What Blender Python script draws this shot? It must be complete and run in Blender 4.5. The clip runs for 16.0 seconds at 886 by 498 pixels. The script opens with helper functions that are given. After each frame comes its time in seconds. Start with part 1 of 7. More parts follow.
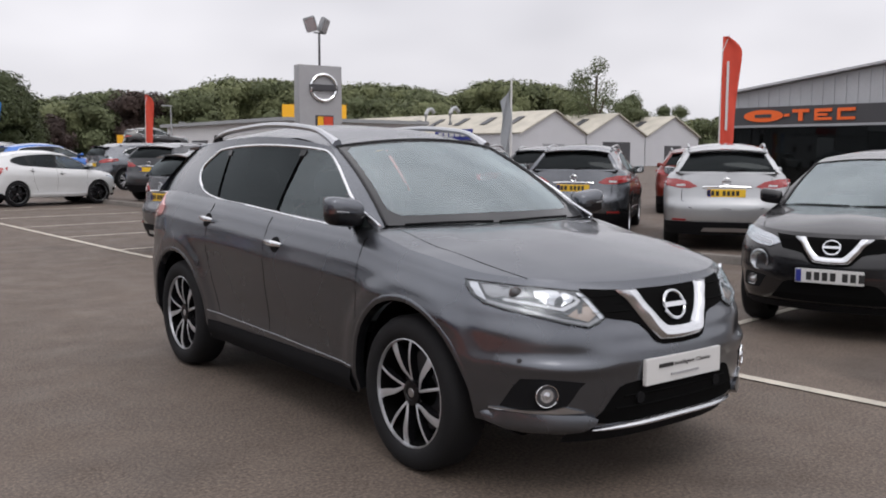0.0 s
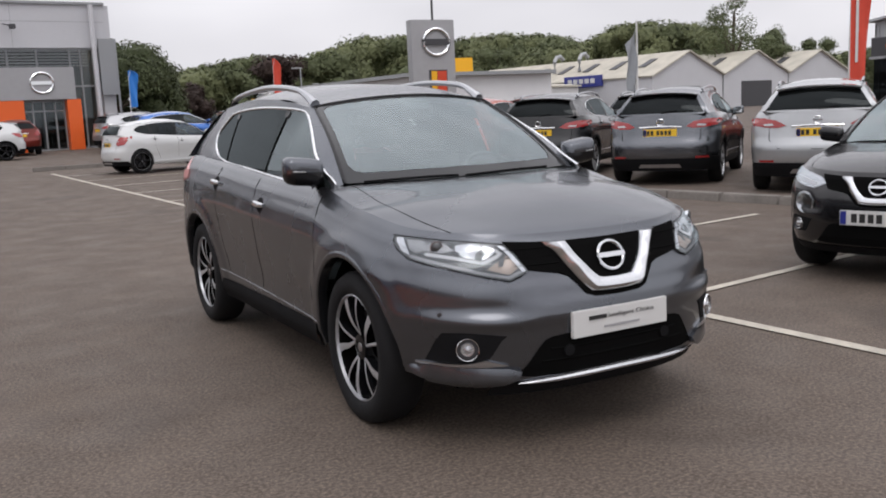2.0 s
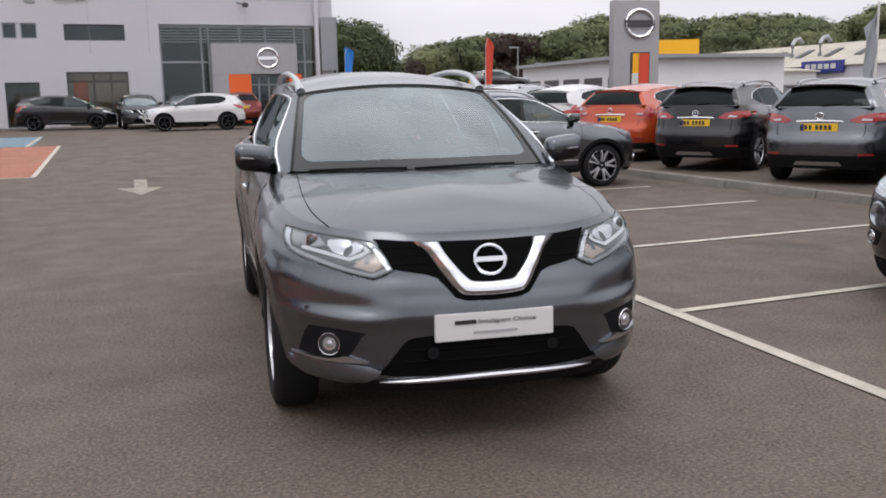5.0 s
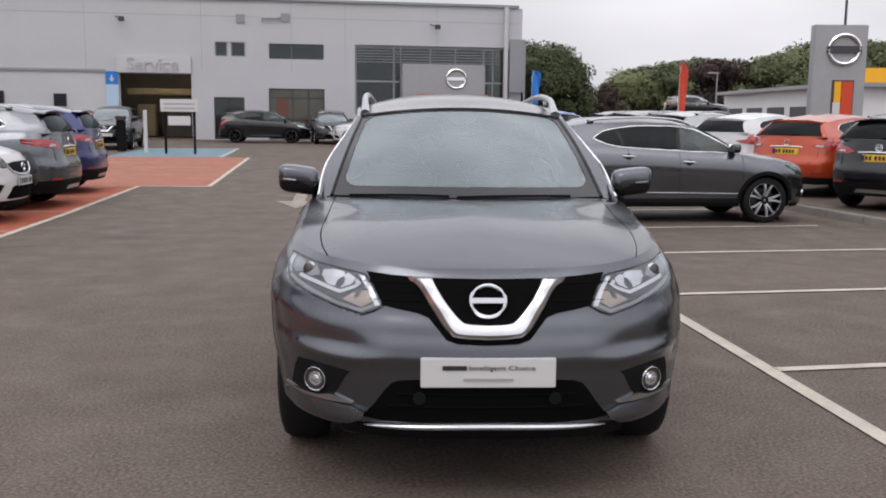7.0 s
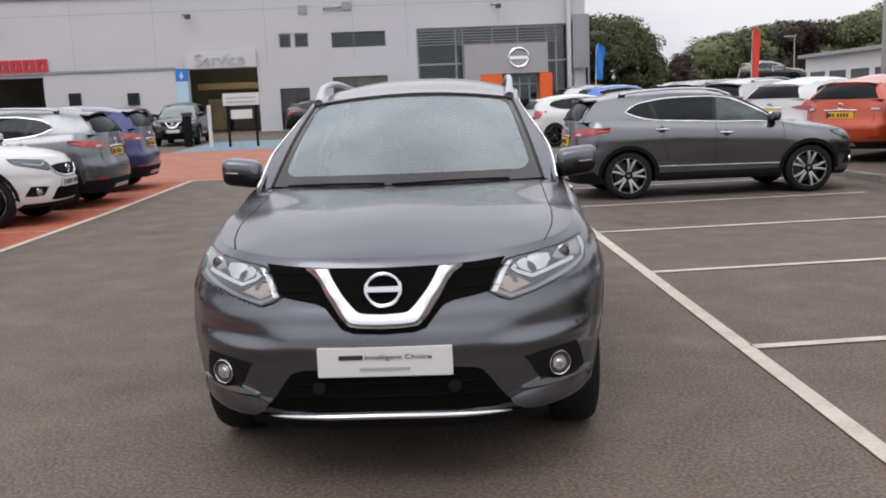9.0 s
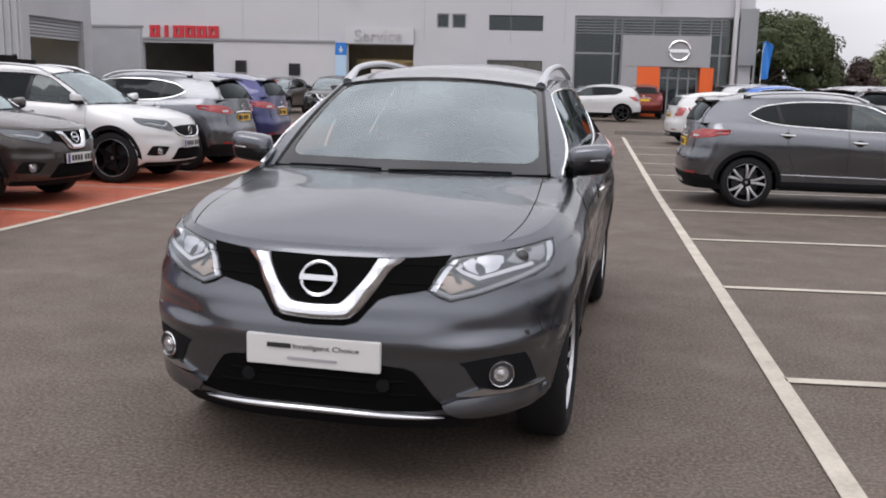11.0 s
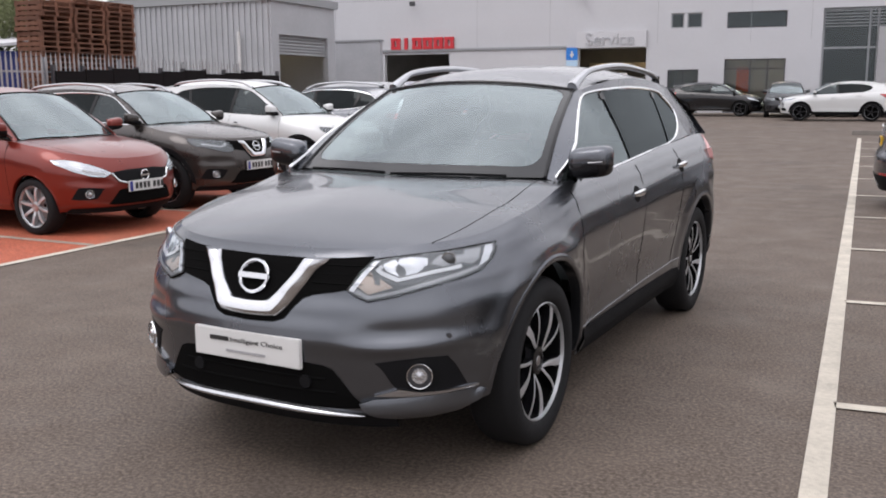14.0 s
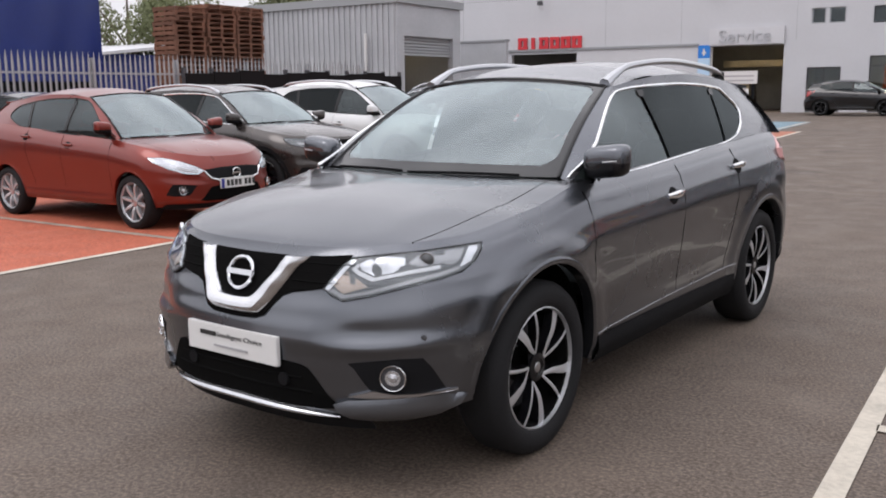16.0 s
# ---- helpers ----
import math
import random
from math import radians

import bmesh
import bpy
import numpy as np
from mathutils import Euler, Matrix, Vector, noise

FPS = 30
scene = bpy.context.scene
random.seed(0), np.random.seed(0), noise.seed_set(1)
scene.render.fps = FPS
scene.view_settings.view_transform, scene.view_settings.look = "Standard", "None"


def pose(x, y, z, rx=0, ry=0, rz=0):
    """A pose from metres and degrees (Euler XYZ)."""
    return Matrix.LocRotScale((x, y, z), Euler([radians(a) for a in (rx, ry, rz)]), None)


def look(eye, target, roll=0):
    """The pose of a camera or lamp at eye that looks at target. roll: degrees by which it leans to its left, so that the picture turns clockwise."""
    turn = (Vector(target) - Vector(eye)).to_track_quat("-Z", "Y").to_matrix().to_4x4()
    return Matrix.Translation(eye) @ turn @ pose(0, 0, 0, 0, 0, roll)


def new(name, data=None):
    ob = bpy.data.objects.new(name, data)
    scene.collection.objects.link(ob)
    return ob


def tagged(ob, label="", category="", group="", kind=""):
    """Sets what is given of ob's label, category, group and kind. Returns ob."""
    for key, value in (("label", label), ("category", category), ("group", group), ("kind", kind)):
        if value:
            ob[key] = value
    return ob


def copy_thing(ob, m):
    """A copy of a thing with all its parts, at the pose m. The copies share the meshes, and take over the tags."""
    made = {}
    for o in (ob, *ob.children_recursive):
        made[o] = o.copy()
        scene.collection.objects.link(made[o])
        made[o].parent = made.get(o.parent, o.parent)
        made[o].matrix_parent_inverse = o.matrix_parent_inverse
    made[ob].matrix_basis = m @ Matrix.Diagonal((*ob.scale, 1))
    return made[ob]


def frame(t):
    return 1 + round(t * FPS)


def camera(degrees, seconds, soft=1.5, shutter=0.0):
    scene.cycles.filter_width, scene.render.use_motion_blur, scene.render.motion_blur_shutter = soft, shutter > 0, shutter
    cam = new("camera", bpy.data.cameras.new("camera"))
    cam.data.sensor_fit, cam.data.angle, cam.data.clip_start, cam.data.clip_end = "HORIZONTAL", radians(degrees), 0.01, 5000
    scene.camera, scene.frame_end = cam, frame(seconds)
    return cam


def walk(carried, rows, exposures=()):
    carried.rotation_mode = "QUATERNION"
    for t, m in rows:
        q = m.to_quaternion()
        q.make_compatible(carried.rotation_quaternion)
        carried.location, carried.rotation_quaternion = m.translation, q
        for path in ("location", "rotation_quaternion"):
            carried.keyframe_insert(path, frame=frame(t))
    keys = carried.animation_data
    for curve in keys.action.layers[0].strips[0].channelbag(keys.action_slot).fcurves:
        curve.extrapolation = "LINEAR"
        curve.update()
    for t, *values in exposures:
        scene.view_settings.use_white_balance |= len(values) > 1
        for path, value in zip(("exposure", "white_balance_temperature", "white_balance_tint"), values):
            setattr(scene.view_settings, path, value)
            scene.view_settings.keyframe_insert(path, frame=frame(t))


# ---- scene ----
cam = camera(51.7, 16.0, soft=1.9)
PATH = [
    (0, (-3.412, -3.14, 1.455), (-2.094, -1.649, 1.251), 0.2),
    (0.5, (-3.259, -3.358, 1.446), (-1.996, -1.826, 1.209), -1.6),
    (1, (-3.125, -3.529, 1.46), (-1.945, -1.938, 1.185), -1.4),
    (1.5, (-2.899, -3.572, 1.443), (-1.802, -1.93, 1.126), -1.3),
    (2, (-2.694, -3.711, 1.455), (-1.631, -2.044, 1.153), -2.6),
    (2.5, (-2.493, -3.934, 1.476), (-1.523, -2.21, 1.184), -1.7),
    (3, (-2.259, -3.959, 1.457), (-1.366, -2.194, 1.159), -1.9),
    (3.5, (-2.02, -3.979, 1.461), (-1.193, -2.183, 1.159), -1.1),
    (4, (-1.787, -4.169, 1.471), (-1.042, -2.341, 1.15), -0.9),
    (4.2, (-1.707, -4.231, 1.474), (-0.99, -2.394, 1.142), -0.9),
    (6.3, (-0.814, -4.346, 1.48), (-0.434, -2.407, 1.167), -1.0),
    (6.5, (-0.742, -4.313, 1.48), (-0.421, -2.364, 1.165), -0.8),
    (7, (-0.545, -4.204, 1.491), (-0.329, -2.236, 1.209), 0.6),
    (7.5, (-0.344, -4.223, 1.491), (-0.181, -2.244, 1.251), -1.6),
    (8, (-0.125, -4.343, 1.508), (-0.013, -2.369, 1.21), -1.0),
    (8.5, (0.016, -4.278, 1.502), (0.101, -2.305, 1.19), -1.7),
    (10.8, (0.875, -4.039, 1.509), (0.61, -2.091, 1.145), 0.7),
    (11, (0.94, -3.979, 1.502), (0.642, -2.032, 1.153), 1.4),
    (11.5, (1.185, -3.939, 1.496), (0.782, -2.01, 1.152), -0.9),
    (12, (1.393, -3.875, 1.499), (0.881, -1.976, 1.135), -0.7),
    (12.5, (1.526, -3.803, 1.487), (0.943, -1.922, 1.136), 0.1),
    (13, (1.654, -3.649, 1.493), (1.012, -1.787, 1.144), 1.2),
    (13.5, (1.916, -3.654, 1.494), (1.178, -1.829, 1.14), -0.5),
    (14, (2.093, -3.653, 1.503), (1.274, -1.861, 1.161), -0.3),
    (14.5, (2.17, -3.503, 1.485), (1.285, -1.738, 1.169), 1.3),
    (15, (2.283, -3.406, 1.481), (1.326, -1.685, 1.132), 0.6),
    (15.5, (2.457, -3.34, 1.487), (1.431, -1.655, 1.159), -1.1),
    (16, (2.547, -3.305, 1.483), (1.473, -1.652, 1.144), -0.6),
]
walk(cam, [(t, look(eye, target, roll)) for t, eye, target, roll in PATH],
     exposures=[(0, -0.08, 6500, 14), (1.5, -0.13, 6500, 14), (2.5, -0.05, 6500, 14), (4, 0.0, 6500, 14), (6.5, 0.0, 6500, 15), (7.5, -0.19, 6500, 14), (8, -0.23, 6500, 14), (8.5, 0.05, 6500, 14), (11, 0.06, 6500, 15), (12, 0.22, 6500, 15), (13, 0.3, 6500, 15), (14.5, 0.14, 6500, 15), (15, 0.32, 6500, 15), (15.5, 0.22, 6500, 15), (16, 0.18, 6500, 15)])

# ---- light ----
world = bpy.data.worlds.new("world")
scene.world = world
world.use_nodes = True
wn, wl = world.node_tree.nodes, world.node_tree.links
SUN_EL, SUN_ROT = radians(55), radians(145)
sky = wn.new("ShaderNodeTexSky")
sky.sky_type, sky.sun_disc, sky.sun_elevation, sky.sun_rotation = "NISHITA", False, SUN_EL, SUN_ROT
sky.air_density, sky.dust_density, sky.ozone_density = 1.0, 4.0, 1.0
grey = wn.new("ShaderNodeHueSaturation")
grey.inputs["Saturation"].default_value = 0.25
wl.new(sky.outputs[0], grey.inputs["Color"])
dim = wn.new("ShaderNodeVectorMath")
dim.operation = "SCALE"
dim.inputs["Scale"].default_value = 0.06
wl.new(grey.outputs[0], dim.inputs[0])
# a closed cloud cover, lit from above, with soft grey banks
wco = wn.new("ShaderNodeTexCoord")
wmap = wn.new("ShaderNodeMapping")
wmap.inputs["Scale"].default_value = (1.6, 1.6, 3.6)
wl.new(wco.outputs["Generated"], wmap.inputs[0])
cl = wn.new("ShaderNodeTexNoise")
cl.inputs["Scale"].default_value, cl.inputs["Detail"].default_value, cl.inputs["Roughness"].default_value = 1.5, 3, 0.45
wl.new(wmap.outputs[0], cl.inputs["Vector"])
ramp = wn.new("ShaderNodeValToRGB")
ramp.color_ramp.elements[0].position, ramp.color_ramp.elements[0].color = 0.34, (0.60, 0.61, 0.64, 1)
ramp.color_ramp.elements[1].position, ramp.color_ramp.elements[1].color = 0.66, (0.89, 0.90, 0.925, 1)
wl.new(cl.outputs[0], ramp.inputs[0])
wmix = wn.new("ShaderNodeMixRGB")
wmix.inputs[0].default_value = 0.85
wl.new(dim.outputs[0], wmix.inputs[1])
wl.new(ramp.outputs[0], wmix.inputs[2])
# an overcast sky is brighter overhead than at the horizon
wsep = wn.new("ShaderNodeSeparateXYZ")
wl.new(wco.outputs["Generated"], wsep.inputs[0])
wup = wn.new("ShaderNodeMapRange")
wup.inputs["To Min"].default_value, wup.inputs["To Max"].default_value = 0.95, 1.95
wl.new(wsep.outputs["Z"], wup.inputs["Value"])
wtop = wn.new("ShaderNodeVectorMath")
wtop.operation = "SCALE"
wl.new(wmix.outputs[0], wtop.inputs[0])
wl.new(wup.outputs[0], wtop.inputs["Scale"])
wl.new(wtop.outputs[0], wn["Background"].inputs[0])
wn["Background"].inputs[1].default_value = 1.21

sun = new("sun", bpy.data.lights.new("sun", "SUN"))
sun.data.energy, sun.data.angle, sun.data.color = 0.6, radians(25), (1.0, 0.97, 0.93)
sun.matrix_world = pose(0, 0, 60, 35, 0, -35)


# ---- materials ----
def mat(name, color, rough=0.5, metal=0.0, coat=0.0, var=0.0, scale=4.0, bump=0.0, bscale=60.0, spec=0.5, second=None, obj_random=0.0):
    """A surface with its base colour, gloss, and noise at two scales in colour and relief."""
    m = bpy.data.materials.new(name)
    m.use_nodes = True
    n, l = m.node_tree.nodes, m.node_tree.links
    b = n["Principled BSDF"]
    b.inputs["Base Color"].default_value = (*color, 1)
    b.inputs["Roughness"].default_value, b.inputs["Metallic"].default_value = rough, metal
    b.inputs["Coat Weight"].default_value, b.inputs["Coat Roughness"].default_value = coat, 0.03
    b.inputs["Specular IOR Level"].default_value = spec
    co = n.new("ShaderNodeTexCoord")
    if var:
        a = n.new("ShaderNodeTexNoise")
        a.inputs["Scale"].default_value, a.inputs["Detail"].default_value = scale, 8
        l.new(co.outputs["Object"], a.inputs["Vector"])
        c = n.new("ShaderNodeTexNoise")
        c.inputs["Scale"].default_value, c.inputs["Detail"].default_value = scale * 14, 4
        l.new(co.outputs["Object"], c.inputs["Vector"])
        add = n.new("ShaderNodeMath")
        add.operation = "MULTIPLY_ADD"
        add.inputs[1].default_value = 0.5
        l.new(c.outputs[0], add.inputs[0])
        l.new(a.outputs[0], add.inputs[2])
        r = n.new("ShaderNodeMapRange")
        r.inputs["From Min"].default_value, r.inputs["From Max"].default_value = 0.45, 1.05
        l.new(add.outputs[0], r.inputs["Value"])
        mx = n.new("ShaderNodeMixRGB")
        lo = second or tuple(v * (1 - var) for v in color)
        mx.inputs[1].default_value = (*lo, 1)
        mx.inputs[2].default_value = (*(min(1, v * (1 + var * 0.6)) for v in color), 1)
        l.new(r.outputs[0], mx.inputs[0])
        out = mx.outputs[0]
        if obj_random:
            oi = n.new("ShaderNodeObjectInfo")
            hs = n.new("ShaderNodeHueSaturation")
            mr = n.new("ShaderNodeMapRange")
            mr.inputs["To Min"].default_value, mr.inputs["To Max"].default_value = 1 - obj_random, 1 + obj_random
            l.new(oi.outputs["Random"], mr.inputs["Value"])
            l.new(mr.outputs[0], hs.inputs["Value"])
            l.new(out, hs.inputs["Color"])
            out = hs.outputs[0]
        l.new(out, b.inputs["Base Color"])
        rr = n.new("ShaderNodeMapRange")
        rr.inputs["To Min"].default_value, rr.inputs["To Max"].default_value = max(0.0, rough - 0.08), min(1.0, rough + 0.08)
        l.new(a.outputs[0], rr.inputs["Value"])
        l.new(rr.outputs[0], b.inputs["Roughness"])
    if bump:
        t = n.new("ShaderNodeTexNoise")
        t.inputs["Scale"].default_value, t.inputs["Detail"].default_value = bscale, 6
        l.new(co.outputs["Object"], t.inputs["Vector"])
        bp = n.new("ShaderNodeBump")
        bp.inputs["Strength"].default_value, bp.inputs["Distance"].default_value = bump, 0.02
        l.new(t.outputs[0], bp.inputs["Height"])
        l.new(bp.outputs[0], b.inputs["Normal"])
    return m


def paint(name, color, metal=0.0, rough=0.32, coat=1.0):
    """Car paint: flakes under a clear coat with a dusty road film."""
    m = mat(name, color, rough, metal, coat, 0.06, 1.3)
    n, l = m.node_tree.nodes, m.node_tree.links
    b = n["Principled BSDF"]
    t = n.new("ShaderNodeTexNoise")
    t.inputs["Scale"].default_value, t.inputs["Detail"].default_value = 900, 2
    bp = n.new("ShaderNodeBump")
    bp.inputs["Strength"].default_value, bp.inputs["Distance"].default_value = 0.03, 0.001
    l.new(t.outputs[0], bp.inputs["Height"])
    l.new(bp.outputs[0], b.inputs["Normal"])
    return m


def glass(name, tint, opacity, ior=1.9, veil=0.02, gloss=1.0):
    """A pane: tinted see-through with a mirror gloss that grows at grazing angles."""
    m = bpy.data.materials.new(name)
    m.use_nodes = True
    n, l = m.node_tree.nodes, m.node_tree.links
    n.remove(n["Principled BSDF"])
    tr = n.new("ShaderNodeBsdfTransparent")
    tr.inputs[0].default_value = (*tint, 1)
    gl = n.new("ShaderNodeBsdfGlossy")
    gl.inputs["Roughness"].default_value = 0.02
    gl.inputs[0].default_value = (0.86 * gloss, 0.97 * gloss, gloss, 1)
    df = n.new("ShaderNodeBsdfDiffuse")
    df.inputs[0].default_value = (veil, veil * 1.1, veil * 1.1, 1)
    lw = n.new("ShaderNodeLayerWeight")
    lw.inputs[0].default_value = 0.5
    pw = n.new("ShaderNodeMath")
    pw.operation = "POWER"
    pw.inputs[1].default_value = 4.5
    l.new(lw.outputs["Facing"], pw.inputs[0])
    fr = n.new("ShaderNodeMapRange")
    fr.inputs["To Min"].default_value = ((ior - 1) / (ior + 1)) ** 2
    l.new(pw.outputs[0], fr.inputs["Value"])
    a = n.new("ShaderNodeMixShader")
    a.inputs[0].default_value = opacity
    l.new(tr.outputs[0], a.inputs[1])
    l.new(df.outputs[0], a.inputs[2])
    k = n.new("ShaderNodeMixShader")
    l.new(fr.outputs[0], k.inputs[0])
    l.new(a.outputs[0], k.inputs[1])
    l.new(gl.outputs[0], k.inputs[2])
    l.new(k.outputs[0], n["Material Output"].inputs[0])
    return m


def emit(name, color, strength):
    m = mat(name, color, 0.4)
    b = m.node_tree.nodes["Principled BSDF"]
    b.inputs["Emission Color"].default_value, b.inputs["Emission Strength"].default_value = (*color, 1), strength
    return m


def asphalt(name, color, second, patch):
    """Worn tarmac: aggregate grains, broad stains, damp dark patches and fine cracks."""
    m = bpy.data.materials.new(name)
    m.use_nodes = True
    n, l = m.node_tree.nodes, m.node_tree.links
    b = n["Principled BSDF"]
    co = n.new("ShaderNodeTexCoord")

    def nz(s, d, rough=0.55):
        t = n.new("ShaderNodeTexNoise")
        t.inputs["Scale"].default_value, t.inputs["Detail"].default_value, t.inputs["Roughness"].default_value = s, d, rough
        l.new(co.outputs["Object"], t.inputs["Vector"])
        return t.outputs[0]

    def span(v, a, z, lo=0.0, hi=1.0):
        r = n.new("ShaderNodeMapRange")
        for key, val in (("From Min", a), ("From Max", z), ("To Min", lo), ("To Max", hi)):
            r.inputs[key].default_value = val
        l.new(v, r.inputs["Value"])
        return r.outputs[0]

    def mix(f, a, z, blend="MIX"):
        x = n.new("ShaderNodeMixRGB")
        x.blend_type = blend
        l.new(f, x.inputs[0]) if hasattr(f, "links") else None
        for i, v in ((1, a), (2, z)):
            if isinstance(v, tuple):
                x.inputs[i].default_value = (*v, 1)
            else:
                l.new(v, x.inputs[i])
        return x.outputs[0]

    big, mid, fine = nz(0.22, 5), nz(2.2, 6), nz(55, 4, 0.7)
    grain = n.new("ShaderNodeTexVoronoi")
    grain.inputs["Scale"].default_value = 130
    l.new(co.outputs["Object"], grain.inputs["Vector"])
    c = mix(span(big, 0.35, 0.65), second, color)
    c = mix(span(mid, 0.3, 0.75), mix(span(mid, 0.0, 1.0), c, tuple(v * 0.8 for v in color)), c)
    c = mix(span(nz(17, 4, 0.65), 0.38, 0.60, 0.0, 0.50), c, tuple(v * 0.55 for v in color))
    c = mix(span(nz(7.5, 5, 0.62), 0.42, 0.62, 0.0, 0.55), c, tuple(v * 0.55 for v in color))
    c = mix(span(nz(1.3, 4), 0.50, 0.70, 0.0, 0.45), c, tuple(v * 1.45 for v in color))
    c = mix(span(fine, 0.40, 0.70, 0.0, 0.95), c, tuple(v * 2.4 for v in color))
    c = mix(span(grain.outputs["Distance"], 0.55, 0.15, 0.0, 0.35), c, tuple(v * 0.4 for v in color))
    c = mix(span(nz(0.5, 3), 0.60, 0.70, 0.0, 0.45), c, patch)
    l.new(c, b.inputs["Base Color"])
    l.new(span(mid, 0.3, 0.7, 0.62, 0.9), b.inputs["Roughness"])
    b.inputs["Specular IOR Level"].default_value = 0.35
    bp = n.new("ShaderNodeBump")
    bp.inputs["Strength"].default_value, bp.inputs["Distance"].default_value = 0.3, 0.005
    l.new(grain.outputs["Distance"], bp.inputs["Height"])
    l.new(bp.outputs[0], b.inputs["Normal"])
    return m


ASPHALT = asphalt("asphalt", (0.091, 0.071, 0.057), (0.066, 0.052, 0.043), (0.044, 0.036, 0.031))
RED_TARMAC = asphalt("red_tarmac", (0.30, 0.078, 0.042), (0.215, 0.060, 0.037), (0.29, 0.135, 0.088))
# paler red for the far area, with its glancing sheen put into the colour
RED_FAR = asphalt("far_red_tarmac", (0.27, 0.105, 0.066), (0.20, 0.085, 0.058), (0.30, 0.20, 0.15))
BLUE_TARMAC = asphalt("blue_tarmac", (0.12, 0.18, 0.215), (0.15, 0.20, 0.22), (0.24, 0.28, 0.29))
LINE = mat("road_paint", (0.53, 0.485, 0.41), 0.75, var=0.35, scale=3.0, bump=0.4, bscale=120)
LINE_OLD = mat("worn_road_paint", (0.33, 0.29, 0.24), 0.8, var=0.6, scale=5.0, bump=0.4, bscale=120)
KERB = mat("kerb_concrete", (0.22, 0.20, 0.18), 0.9, var=0.35, scale=2.0, bump=0.5)
CLAD = mat("grey_cladding", (0.525, 0.528, 0.550), 0.55, var=0.05, scale=0.5, bump=0.03, bscale=4)
CLAD_LIGHT = mat("pale_cladding", (0.56, 0.56, 0.58), 0.5, var=0.05, scale=0.5)
WHITE_WALL = mat("white_render", (0.74, 0.74, 0.75), 0.6, var=0.05, scale=0.5)
CLAD_DARK = mat("corrugated_steel", (0.42, 0.43, 0.45), 0.5, 0.2, var=0.12, scale=0.8)
ROOF_FELT = mat("roof_sheet", (0.48, 0.45, 0.38), 0.85, var=0.25, scale=0.7)
WALL_UNSEEN = mat("dark_wall_sheet", (0.10, 0.10, 0.095), 0.8, var=0.4, scale=0.5)
TRIM_DARK = mat("dark_trim", (0.05, 0.05, 0.055), 0.5)
FRAME_GREY = mat("window_frame_grey", (0.30, 0.31, 0.32), 0.45, 0.3)
INSIDE = mat("interior_dark", (0.10, 0.095, 0.085), 0.8, var=0.3, scale=1.5)
INSIDE_PALE = mat("office_wall", (0.42, 0.39, 0.34), 0.8, var=0.2, scale=0.8)
INSIDE_WARM = mat("workshop_interior", (0.30, 0.25, 0.16), 0.8, var=0.4, scale=0.8)
ORANGE = mat("orange_panel", (0.80, 0.13, 0.02), 0.45)
RED_SIGN = mat("red_sign", (0.55, 0.03, 0.04), 0.4)
BLUE_SIGN = mat("blue_sign", (0.02, 0.19, 0.60), 0.4)
BLUE_DARK = mat("dark_blue_sign", (0.02, 0.03, 0.22), 0.4)
YELLOW = mat("yellow_panel", (0.85, 0.42, 0.01), 0.45)
PYLON = mat("pylon_grey", (0.36, 0.36, 0.37), 0.4, 0.15, var=0.06)
WHITE = mat("white_board", (0.60, 0.60, 0.59), 0.45)
STEEL = mat("galvanised_steel", (0.38, 0.39, 0.40), 0.45, 0.7, var=0.2)
PALLET = mat("pallet_wood", (0.17, 0.075, 0.045), 0.85, var=0.5, scale=3.0, obj_random=0.25)
TARP = mat("blue_tarpaulin", (0.007, 0.022, 0.15), 0.5, var=0.15, scale=0.8)
BARK = mat("bark", (0.09, 0.07, 0.05), 0.9, var=0.4, scale=6)
FLAG_RED = mat("red_flag_cloth", (0.62, 0.07, 0.04), 0.8, var=0.1)
FLAG_GREY = mat("grey_flag_cloth", (0.30, 0.32, 0.34), 0.8, var=0.1)
CHROME = mat("chrome", (0.80, 0.81, 0.82), 0.08, 1.0)
SATIN = mat("satin_silver", (0.50, 0.51, 0.53), 0.28, 1.0)
BLACK_PL = mat("black_plastic", (0.010, 0.010, 0.011), 0.7, spec=0.07, var=0.1, bump=0.08, bscale=300)
GLOSS_BLACK = mat("gloss_black", (0.006, 0.006, 0.007), 0.22, spec=0.3)
# near-black for wells, openings and gaps, whose darkness is put into the colour
VOID = mat("painted_cavity_dark", (0.004, 0.004, 0.004), 0.95, spec=0.05)
RUBBER = mat("tyre_rubber", (0.012, 0.012, 0.013), 0.75, spec=0.2, var=0.25, bump=0.15, bscale=150)
CABIN = mat("cabin_trim", (0.035, 0.036, 0.038), 0.8, var=0.2)
SEAT = mat("seat_leather", (0.03, 0.03, 0.032), 0.55, var=0.2)
# its pale diffuse share stands in for bright sky reflected in the windscreen
GLASS = glass("car_glass", (0.62, 0.76, 0.74), 0.16, 2.6, 0.24)
GLASS_SIDE = glass("side_glass", (0.40, 0.45, 0.44), 0.22, 1.6, 0.08)
CHROME_SOFT = mat("soft_chrome", (0.62, 0.63, 0.65), 0.2, 1.0)
LAMP_MID = mat("lamp_housing", (0.10, 0.103, 0.107), 0.3, 0.6)
GLASS_PARKED = glass("parked_car_glass", (0.24, 0.28, 0.28), 0.35, 1.7, 0.04, 0.8)
GLASS_DARK = glass("privacy_glass", (0.07, 0.075, 0.08), 0.5, 1.5, 0.01, 0.4)
GLASS_BLD = glass("shop_glass", (0.62, 0.64, 0.65), 0.06, 1.6)
LENS = glass("lamp_lens", (0.93, 0.94, 0.95), 0.0, 1.45)
LAMP_IN = mat("lamp_reflector", (0.55, 0.56, 0.58), 0.2, 0.8)
